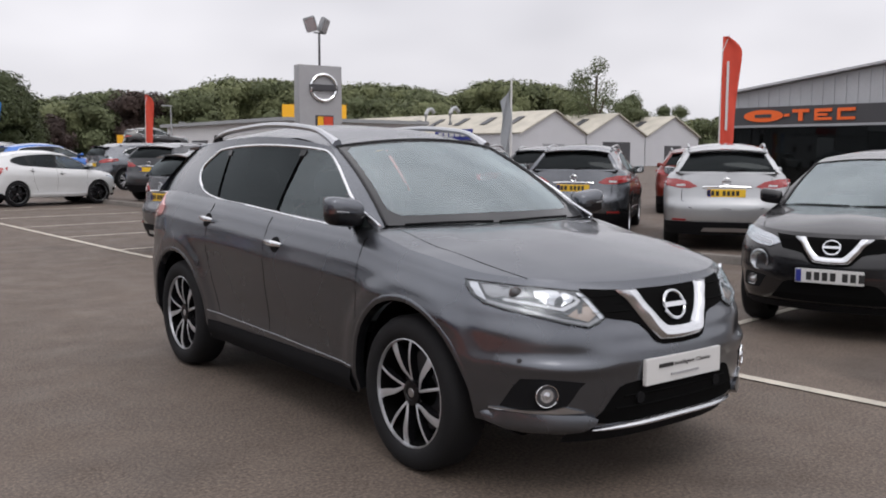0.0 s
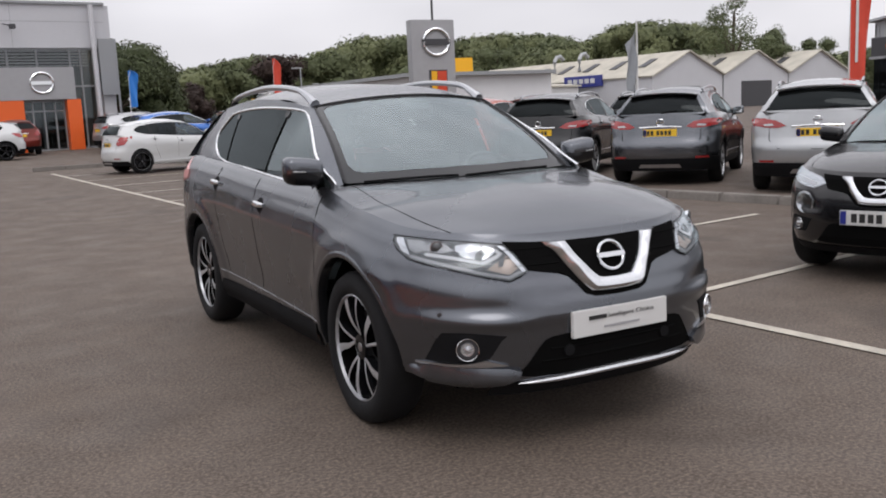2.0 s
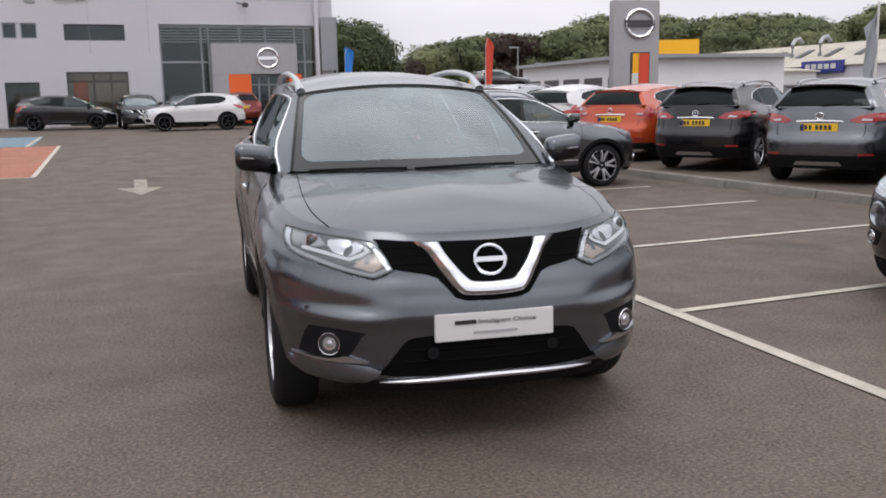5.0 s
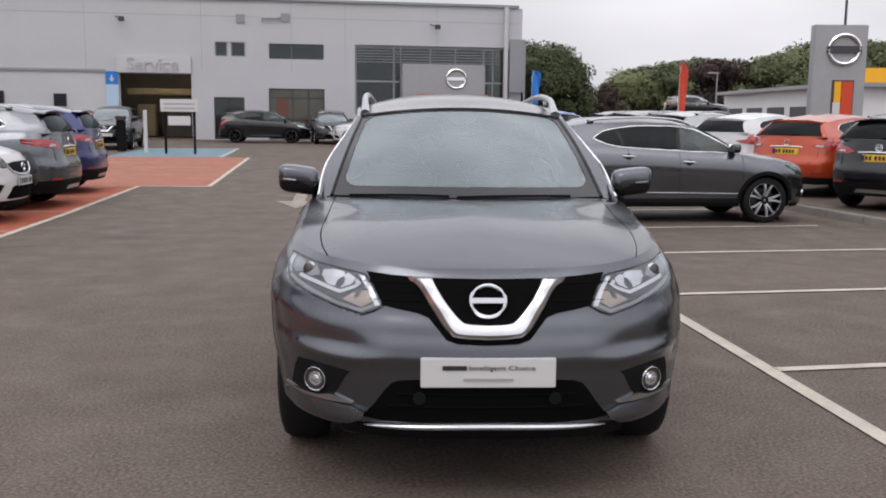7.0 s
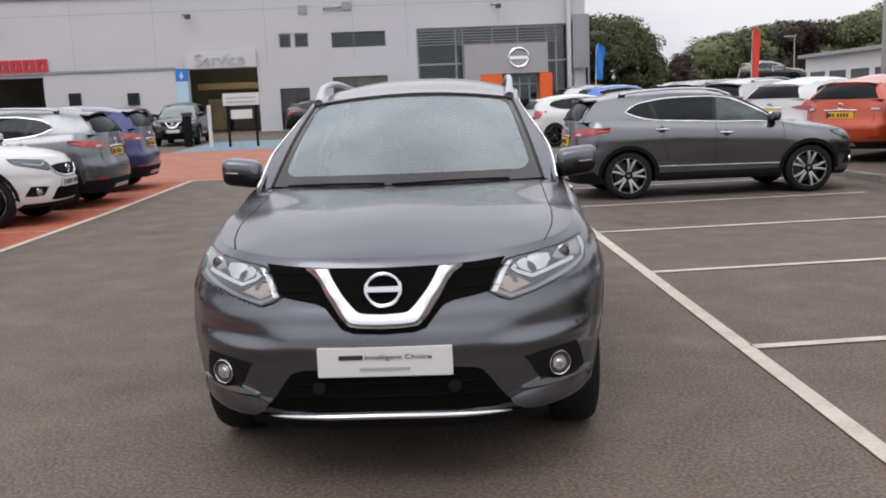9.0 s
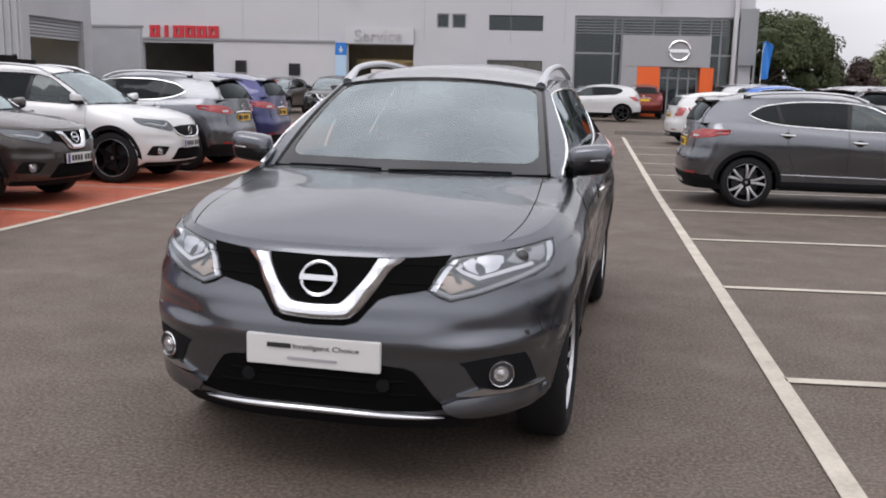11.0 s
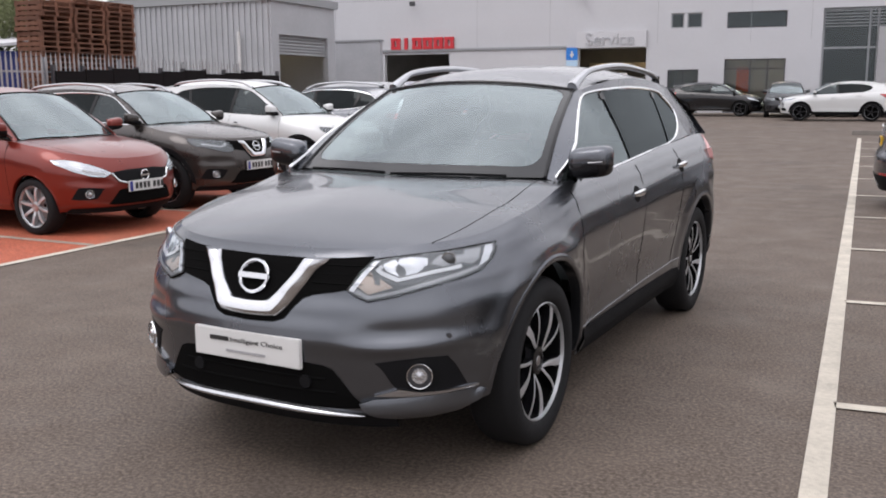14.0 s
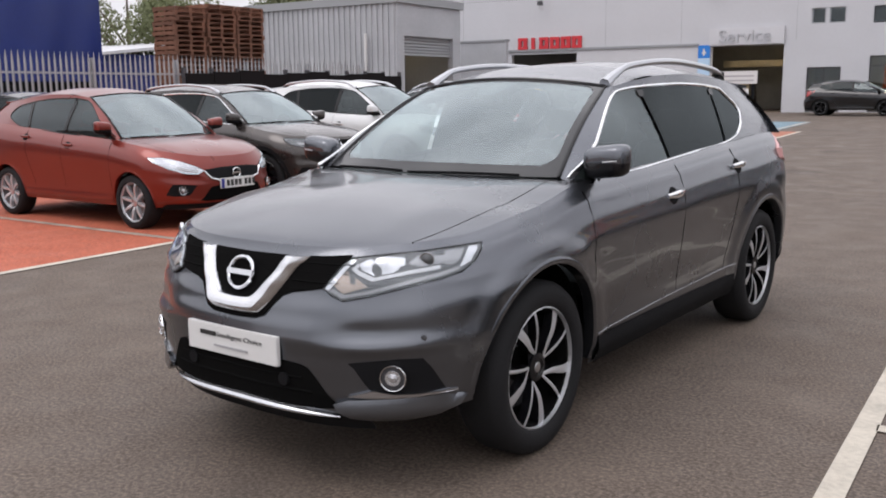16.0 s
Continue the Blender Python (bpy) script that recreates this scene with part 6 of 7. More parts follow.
# ---- surroundings on the far side ----
def build_pylon():
    p = thing("sign_pylon", pose(16.3, 27.7, 0.12, 0, 0, -8), "tall grey sign pylon with round emblem and coloured strips", "sign")
    part("slab", Shape().box(0, 1.88, 0, 0.45, 0, 4.85), PYLON, p, bevel=0.02)
    part("recess", Shape().box(0.70, 1.50, -0.006, 0.0, 0.4, 2.9), TRIM_DARK, p)
    part("yellow_strip", Shape().box(0.80, 1.04, -0.03, -0.006, 0.4, 2.85), YELLOW, p)
    part("red_strip", Shape().box(1.06, 1.46, -0.03, -0.006, 0.4, 2.85), mat("orange_red_strip", (0.62, 0.06, 0.02), 0.45), p)
    part("notice", Shape().box(0.76, 1.02, -0.05, -0.031, 1.6, 2.1), WHITE, p)
    s = Shape()
    badge_ring((1.05, -0.06, 3.98), 0.55, s)
    part("emblem", s, CHROME, p, "round chrome emblem crossed by a bar", smooth=True)
    part("emblem_bar", Shape().box(0.45, 1.65, -0.10, -0.02, 3.86, 4.10), TRIM_DARK, p)
    f = thing("floodlight_mast", pose(18.05, 28.85, 0.12), "thin dark mast with two floodlights", "lamp post")
    part("mast", Shape().cyl((0, 0, 0), (0, 0, 6.3), 0.06, 0.045, 10), TRIM_DARK, f)
    part("crossbar", Shape().cyl((-0.25, 0, 6.3), (0.3, 0, 6.3), 0.03, n=8), TRIM_DARK, f)
    for x, a in ((-0.42, -35), (0.22, 25)):
        h = part("floodlight", Shape().box(-0.24, 0.24, -0.10, 0.10, -0.3, 0.3), FRAME_GREY, f, bevel=0.03)
        h.matrix_local = pose(x, 0, 6.62, 15, a * 0.5, a)
        part("lamp_face", Shape().box(-0.20, 0.20, -0.112, -0.10, -0.26, 0.26), LAMP_IN, h)


def feather_flag(name, m, h, w, cloth, label, group="feather flags", lo=0.22):
    f = thing(name, m, label, "flag", group)
    part("pole", Shape().tube([(0, 0, 0), (0, 0, h * 0.55), (0.02, 0, h * 0.9), (w * 0.35, 0, h)], [0.03, 0.025, 0.018, 0.012], 8), WHITE, f, smooth=True)

    def g(u, v):
        z = h * (lo + (0.99 - lo) * v)
        ww = w * (0.62 + 0.38 * v) * (1 if v < 0.85 else max(0.05, 1 - ((v - 0.85) / 0.15) ** 2 * 0.75))
        return (0.02 + ww * u, 0.07 * math.sin(u * 5 + v * 7) * u, z)
    part("cloth", Shape().grid(g, 10, 28), cloth, f, smooth=True, solid=0.004)
    part("base", Shape().cyl((0, 0, 0), (0, 0, 0.06), 0.25, n=16), TRIM_DARK, f)
    return f


def build_flags():
    f = feather_flag("feather_flag", pose(23.2, 13.4, 0.1, 0, 0, -40), 5.25, 0.66, FLAG_RED, "tall red feather flag with pale lettering strip", lo=0.27)
    part("pale_strip", Shape().box(0.16, 0.24, -0.05, -0.045, 2.2, 4.4), WHITE, f)
    feather_flag("feather_flag", pose(18.9, 48, 0.3, 0, 0, -20), 4.6, 0.50, FLAG_RED, "tall red feather flag near the trees")
    f = feather_flag("feather_flag", pose(8.9, 41.8, 0.3, 0, 0, 0), 3.7, 0.48, BLUE_SIGN, "blue feather flag beside the showroom corner", lo=0.52)
    p = thing("flag_pole", pose(38.9, 38.2, 0.2), "white flagpole with a limp grey flag", "flagpole")
    part("pole", Shape().cyl((0, 0, 0), (0, 0, 6.1), 0.09, 0.06, 12), WHITE, p)
    part("cloth", Shape().grid(lambda u, v: (-0.50 * u * (0.5 + 0.5 * v) - 0.05, 0.40 * u + 0.12 * math.sin(9 * v + 4 * u), 1.4 + 4.2 * v - 0.9 * u), 10, 20), FLAG_GREY, p, smooth=True, solid=0.01)
    for x, y in ((44, 95), (52, 90), (27, 62)):
        q = thing("street_lamp", pose(x, y, 0.3), "slim grey street lamp", "lamp post", "street lamps")
        part("mast", Shape().cyl((0, 0, 0), (0, 0, 4.7), 0.07, 0.045, 8), STEEL, q)
        part("head", Shape().box(-0.7, 0.1, -0.1, 0.1, 4.7, 4.8), STEEL, q, bevel=0.02)


def build_sheds():
    for i, (x0, w) in enumerate(((60.1, 9.8), (69.9, 10.0), (79.9, 10.4))):
        s = thing("gabled_shed", Matrix(), "grey gabled industrial unit with a beige sheet roof", "building", "industrial units")
        x1, y0, y1, e, a = x0 + w, 57.75, 90, 3.7, 5.9
        xm = (x0 + x1) / 2
        part("gable_wall", Shape().prism([(x0 + 0.1, 0), (x1 - 0.1, 0), (x1 - 0.1, e), (xm, a), (x0 + 0.1, e)], lambda p, q, t: (p, t, q), y0, y0 + 0.3), CLAD, s)
        part("side_wall", Shape().box(x0 + 0.1, x0 + 0.35, y0 + 0.3, y1, 0, e), CLAD, s)
        for xa, xb, za, zb in ((x0 - 0.15, xm, e - 0.05, a + 0.05), (xm, x1 + 0.05, a + 0.05, e - 0.05)):
            part("roof_slope", Shape().add([(xa, y0 - 0.3, za), (xb, y0 - 0.3, zb), (xb, y1, zb), (xa, y1, za)], [(0, 1, 2, 3)]), ROOF_FELT, s, solid=0.12)
        for k in range(6):
            zz, t = e + (a - e) * 0.35, 0.35
            part("rooflight", Shape().add([(x0 + (xm - x0) * t, y0 + 2.5 + 4 * k, zz + 0.14), (x0 + (xm - x0) * (t + 0.35), y0 + 2.5 + 4 * k, zz + 0.14 + (a - e) * 0.35), (x0 + (xm - x0) * (t + 0.35), y0 + 3.4 + 4 * k, zz + 0.14 + (a - e) * 0.35), (x0 + (xm - x0) * t, y0 + 3.4 + 4 * k, zz + 0.14)], [(0, 1, 2, 3)]), TRIM_DARK, s, solid=0.04)
        dw = 4.6 if i == 1 else 3.2
        part("door", Shape().box(xm - dw / 2, xm + dw / 2, y0 - 0.05, y0, 0.2, 2.9 if i == 1 else 2.6), TRIM_DARK if i else FRAME_GREY, s)
    for k, y in enumerate((62, 66)):
        v = thing("roof_cowl", Matrix(), "bent metal ventilation cowl on the shed roof", "vent", "roof cowls")
        part("pipe", Shape().tube([(62.2, y + 8, 4.7), (62.2, y + 8, 5.9), (62.5, y + 8, 6.4), (63.0, y + 8, 6.5), (63.4, y + 8, 6.1)], 0.22, 10), STEEL, v, smooth=True)
    d = thing("blue_wall_sign", Matrix(), "dark blue sign board with pale marks on the shed wall", "sign")
    part("board", Shape().box(59.9, 60.05, 64.2, 69.8, 3.0, 4.1), BLUE_DARK, d)
    for i in range(5):
        part("pale_mark", Shape().box(59.86, 59.9, 68.6 - 0.85 * i, 69.2 - 0.85 * i, 3.35, 3.8), WHITE, d)
    y = thing("yellow_sign_wall", Matrix(), "tall plain yellow sign wall behind the pylon", "sign")
    q = Vector((45.9 - 41.1, 66.2 - 69.3, 0)).normalized()
    s = Shape()
    o = Vector((41.1, 69.3, 0))
    n = Vector((q.y, -q.x, 0)) * 0.4
    v = [o, o + q * 5.8, o + q * 5.8 - n, o - n]
    s.add([p + Vector((0, 0, z)) for z in (0.3, 6.0) for p in v], [(3, 2, 1, 0), (4, 5, 6, 7), (0, 1, 5, 4), (1, 2, 6, 5), (2, 3, 7, 6), (3, 0, 4, 7)])
    part("panel", s, YELLOW, y)
    b = thing("pale_showroom", Matrix(), "low white flat-roofed showroom with dark eaves", "building")
    s = Shape()
    a, c = Vector((38.7, 88, 0)), Vector((37.0, 62, 0))
    d1 = (c - a).normalized()
    n = Vector((-d1.y, d1.x, 0)) * 14
    for z0, z1, nm, mm, grow in ((0.2, 4.2, "wall", WHITE_WALL, 0.0), (4.2, 4.5, "roof", FRAME_GREY, 0.8)):
        g = Vector((-n.x, -n.y, 0)).normalized() * grow
        v = [a + g, c + g + d1 * grow, c + n + d1 * grow, a + n]
        part(nm, Shape().add([p + Vector((0, 0, z)) for z in (z0, z1) for p in v], [(3, 2, 1, 0), (4, 5, 6, 7), (0, 1, 5, 4), (1, 2, 6, 5), (2, 3, 7, 6), (3, 0, 4, 7)]), mm, b)
    for i in range(5):
        p0 = a + d1 * (1.5 + 5 * i) - n.normalized() * 0.04
        p1 = p0 + d1 * 3.8
        part("window", Shape().add([p0 + Vector((0, 0, 0.9)), p1 + Vector((0, 0, 0.9)), p1 + Vector((0, 0, 2.8)), p0 + Vector((0, 0, 2.8))], [(0, 1, 2, 3)]), TRIM_DARK, b, solid=0.03)
    g = thing("low_showroom", Matrix(), "low beige-roofed showroom with a white fascia", "building")
    part("wall", Shape().box(45.5, 58, 66, 84, 0.2, 3.0), FRAME_GREY, g)
    part("fascia", Shape().box(45.3, 58.2, 65.7, 66.0, 1.9, 3.2), WHITE, g)
    part("fascia_mark", Shape().box(47.5, 51, 65.66, 65.7, 2.3, 2.7), INK_GREY, g)
    part("roof", Shape().add([(45, 65.5, 3.2), (58.5, 65.5, 3.2), (58.5, 84, 4.6), (45, 84, 4.6)], [(0, 1, 2, 3)]), ROOF_FELT, g, solid=0.15)


def build_workshop_right():
    b = thing("tyre_workshop", Matrix(), "grey corrugated workshop with a black fascia and orange sign shapes", "building")
    X = 35.0
    part("front_wall", Shape().prism([(20.0, 3.6), (20.0, 4.3), (-2.0, 7.2), (-24, 4.3), (-24, 3.6)], lambda p, q, t: (t, p, q), X, X + 0.3), CLAD_DARK, b)
    for i in range(88):
        y = 19.9 - 0.5 * i
        part("rib", Shape().box(X - 0.04, X, y - 0.12, y, 3.65, 4.25 + min(20 - y, y + 24) * 0.1318), CLAD_DARK, b)
    part("fascia", Shape().box(X - 0.25, X + 0.05, -24, 20.0, 2.85, 3.65), TRIM_DARK, b)
    part("fascia_edge", Shape().box(X - 0.30, X + 0.05, -24, 20.05, 2.75, 2.85), SATIN, b)
    part("glazing", Shape().box(X - 0.02, X + 0.1, 12.4, 20.0, 0.1, 2.75), GLASS_DARK, b)
    part("inner_wall", Shape().box(X + 2, X + 2.2, -24, 20, 0.1, 4.2), INSIDE, b)
    part("side_panel", Shape().box(X - 0.06, X + 0.1, -24, 12.4, 0.1, 2.6), CLAD_LIGHT, b)
    part("side_wall", Shape().box(X, X + 20, 19.8, 20.0, 0.1, 4.2), CLAD_DARK, b)
    for y0, y1, z0, z1 in ((24, -2, 4.3, 7.2), (-2, -24, 7.2, 4.3)):
        part("roof_slope", Shape().add([(X - 0.4, min(y0, 20.2), z0 if y0 < 20 else 4.3), (X + 20, min(y0, 20.2), z0 if y0 < 20 else 4.3), (X + 20, y1, z1), (X - 0.4, y1, z1)], [(0, 1, 2, 3)]), CLAD_DARK, b, solid=0.1)
    g = thing("orange_fascia_sign", Matrix(), "orange oval and angular sign shapes on a black fascia", "sign")
    x = X - 0.27
    part("oval", Shape().prism([(18.35 + 0.95 * math.cos(a), 3.25 + 0.27 * math.sin(a)) for a in (2 * math.pi * i / 24 for i in range(24))], lambda p, q, t: (t, p, q), x - 0.05, x), ORANGE, g)
    part("oval_mark", Shape().box(x - 0.07, x - 0.05, 17.95, 18.75, 3.18, 3.32), TRIM_DARK, g)
    for i, y in enumerate((16.6, 15.6, 14.6)):
        s = Shape().box(x - 0.05, x, y - 0.38, y + 0.38, 3.36, 3.5)
        if i == 0:
            s.box(x - 0.049, x, y - 0.1, y + 0.1, 3.0, 3.37)
        else:
            s.box(x - 0.05, x, y - 0.38, y + 0.38, 3.0, 3.12).box(x - 0.049, x, y + 0.24, y + 0.38, 3.1, 3.38)
            if i == 1:
                s.box(x - 0.048, x, y - 0.2, y + 0.3, 3.19, 3.29)
        part("sign_shape", s, ORANGE, g)
    part("dash", Shape().box(x - 0.05, x, 17.12, 17.35, 3.2, 3.32), ORANGE, g)
    part("sign_shape", Shape().box(x - 0.05, x, 11.6, 12.4, 3.0, 3.5), ORANGE, g)


# ---- trees ----
def unit(a):
    return a / np.maximum(np.linalg.norm(a, axis=1, keepdims=True), 1e-9)


def clump_leaves(c, r, n, size, rng, flat=0.85, lay=0.45, core=0.0):
    """Leaf sprays scattered through an uneven ball of foliage: four corners each."""
    d = unit(rng.normal(size=(n, 3)))
    ph = np.array(c) % 6.28
    lump = np.sin(3.1 * d[:, 0] + ph[0]) * np.sin(2.7 * d[:, 1] + ph[1]) + 0.6 * np.sin(5.3 * d[:, 2] + ph[2] + 2 * d[:, 0])
    k = (0.55 + 0.45 * rng.random(n) ** 0.5) * (0.88 + 0.16 * lump)
    q = np.array(c) + d * np.array((r, r, r * flat)) * k[:, None]
    e = unit(d + rng.normal(0, lay, (n, 3)) + np.array((0, 0, 0.2)))
    a = unit(np.cross(e, rng.uniform(-1, 1, (n, 3))))
    b = np.cross(a, e)
    w = (size * rng.uniform(0.6, 1.3, n))[:, None]
    leaves = np.stack((q - a * w, q - b * w * 0.55, q + a * w, q + b * w * 0.55), axis=1).reshape(-1, 3)
    if not core:
        return leaves
    # the closed inner foliage behind the outer leaves
    tu, tv = np.meshgrid(np.linspace(0, 2 * np.pi, 12), np.linspace(0.15, np.pi - 0.15, 8))
    g = np.stack((np.cos(tu) * np.sin(tv), np.sin(tu) * np.sin(tv), np.cos(tv)), axis=2)
    bulge = 0.9 + 0.12 * np.sin(4 * g[..., 0] + ph[0]) * np.sin(4 * g[..., 1] + ph[1]) + 0.08 * np.sin(6 * g[..., 2] + ph[2])
    g = np.array(c) + g * np.array((r, r, r * flat)) * (core * bulge)[..., None]
    return np.concatenate((leaves, np.stack((g[:-1, :-1], g[1:, :-1], g[1:, 1:], g[:-1, 1:]), axis=2).reshape(-1, 3)))


def leaf_mesh(name, blocks, material, parent=None):
    v = np.concatenate(blocks).astype(np.float32)
    n = len(v) // 4
    me = bpy.data.meshes.new(name)
    me.vertices.add(4 * n)
    me.loops.add(4 * n)
    me.polygons.add(n)
    me.vertices.foreach_set("co", v.ravel())
    me.loops.foreach_set("vertex_index", np.arange(4 * n, dtype=np.int32))
    me.polygons.foreach_set("loop_start", np.arange(0, 4 * n, 4, dtype=np.int32))
    me.update(calc_edges=True)
    me.validate()
    me.materials.append(material)
    ob = new(name, me)
    if parent:
        ob.parent = parent
    return ob


def tree(name, m, h, r, leaf, seed, label, n=2600, size=0.16, group="trees", base=0.28, core=0.0):
    rnd = random.Random(seed)
    t = thing(name, m, label, "tree", group)
    tr = Shape().tube([(0, 0, 0), (0.05, 0.02, h * 0.25), (-0.04, 0.05, h * 0.5), (0.05, 0, h * 0.85)], [0.045 * h * 0.7, 0.03 * h * 0.7, 0.022 * h * 0.7, 0.006 * h], 8)
    cl = []
    for i in range(22):
        a = rnd.uniform(0, 6.28)
        q = rnd.random()
        z = h * (base + (0.93 - base) * q)
        rr = r * (0.35 + 0.75 * math.sin(math.pi * min(1, 0.12 + 0.80 * q)) * rnd.uniform(0.45, 1.0))
        c = (rr * math.cos(a) * 0.75, rr * math.sin(a) * 0.75, z)
        cl.append((c, r * rnd.uniform(0.30, 0.48)))
        if i < 12:
            tr.tube([(0, 0, z * 0.55), (c[0] * 0.5, c[1] * 0.5, z * 0.8), c], [0.014 * h * 0.7, 0.009 * h, 0.003 * h], 5)
    part("trunk", tr, BARK, t, smooth=True)
    rng = np.random.default_rng(seed)
    leaf_mesh("crown", [clump_leaves(c, rr, n // len(cl), size, rng, core=core) for c, rr in cl], leaf, t)
    return t


# how high the wooded ridge stands along its length: bearing and slope in degrees
RIDGE = [(17, 2.2), (18.3, 3.2), (20.2, 3.5), (22, 3.8), (23.4, 3.7), (24.6, 3.35), (26.3, 3.95), (28.4, 4.7), (30.9, 4.6), (34.4, 4.2), (36.7, 4.45), (39.7, 4.25), (41.2, 3.4), (42.2, 3.7), (43.8, 4.55), (45, 4.65), (47.7, 4.5), (49.3, 3.9), (50.2, 2.6), (52, 2.3), (56, 2.2), (68, 2.0)]


def build_trees():
    # wooded rise along the back: masses of crowns as one stuff object each
    rnd = random.Random(11)
    for mname, leaf, pick in (("woodland", LEAF, 0), ("woodland", LEAF_DARK, 1), ("woodland", LEAF_RED, 2)):
        s, rng = [], np.random.default_rng(pick + 5)
        for i in range(190):
            deg = 17.2 + 50 * rnd.random()
            a = math.radians(deg)
            D = rnd.uniform(300, 390)
            x, y = -3.1 + D * math.sin(a), -3.5 + D * math.cos(a)
            top = 1.46 + D * math.tan(math.radians(keys(deg, RIDGE)))
            kind = 2 if 22.0 < deg < 24.8 and rnd.random() < 0.6 else (1 if rnd.random() < 0.42 else 0)
            if kind != pick:
                continue
            r = rnd.uniform(7.0, 11.5)
            for k in range(8):
                q = rnd.uniform(0.5, 0.8) * r
                h = 1.0 if k < 2 else rnd.uniform(0.25, 0.95)
                o = 0.9 * (1.0 if k >= 2 else 0.45)
                c = (x + rnd.uniform(-o, o) * r, y + rnd.uniform(-o, o) * r, (top - q * 0.8) * h)
                s.append(clump_leaves(c, q, 420, 0.60, rng, lay=0.34, core=0.62))
        tagged(leaf_mesh(mname, s, leaf), ("dense green summer trees on a rise", "dark green summer trees on a rise", "dark copper-leaved trees among the green")[pick], "woodland", "", "stuff")
    def bank(u, v):
        deg, D = 12 + 58 * u, 305 + 105 * v
        z = (0.62 + 0.12 * noise.noise(Vector((u * 14, v * 2, 0)))) * D * math.tan(math.radians(keys(deg, RIDGE))) * min(1, v * 4) * min(1, (u + 0.01) * 6)
        return (-3.1 + D * math.sin(math.radians(deg)), -3.5 + D * math.cos(math.radians(deg)), z - 0.3)

    hill = Shape().grid(bank, 60, 6)
    lone("wooded_bank", hill, LEAF_DARK, "dark undergrowth on the wooded rise", "bank", kind="structure", smooth=True)
    for x, y, h, r, lf, sd in ((11.8, 57, 6.6, 3.9, LEAF_NEAR, 1), (14.3, 60, 5.8, 2.8, LEAF_NEAR, 2), (9.5, 60, 6.6, 3.2, LEAF_NEAR, 3), (19.5, 68, 3.8, 2.2, LEAF_RED, 4)):
        tree("tree", pose(x, y, 0.2), h, r, lf, sd, "broad dark green tree beside the showroom" if lf != LEAF_RED else "dark copper-leaved tree behind the flags", 16000, 0.115, base=0.12, core=0.60)
    tree("tree", pose(76.5, 62, 0), 12.0, 3.7, LEAF_PALE, 7, "tall pale airy tree behind the sheds", 5200, 0.13, base=0.40)
    for x, y, h, r, sd in ((86, 63, 8.8, 3.6, 8), (90.5, 61.5, 7.4, 3.2, 9), (95, 59, 6.2, 3.0, 10), (70, 95, 9, 4, 12)):
        tree("tree", pose(x, y, 0), h, r, LEAF_DARK, sd, "dark green tree behind the sheds", 9000, 0.14, base=0.15, core=0.6)
    for x, y, h, r, sd in ((-46, 40, 9, 4.5, 13), (-53, 41, 10, 5, 14), (-39, 43, 8.5, 4, 15)):
        tree("tree", pose(x, y, 0), h, r, LEAF, sd, "green tree beyond the yard sheds", 9000, 0.13, base=0.15)


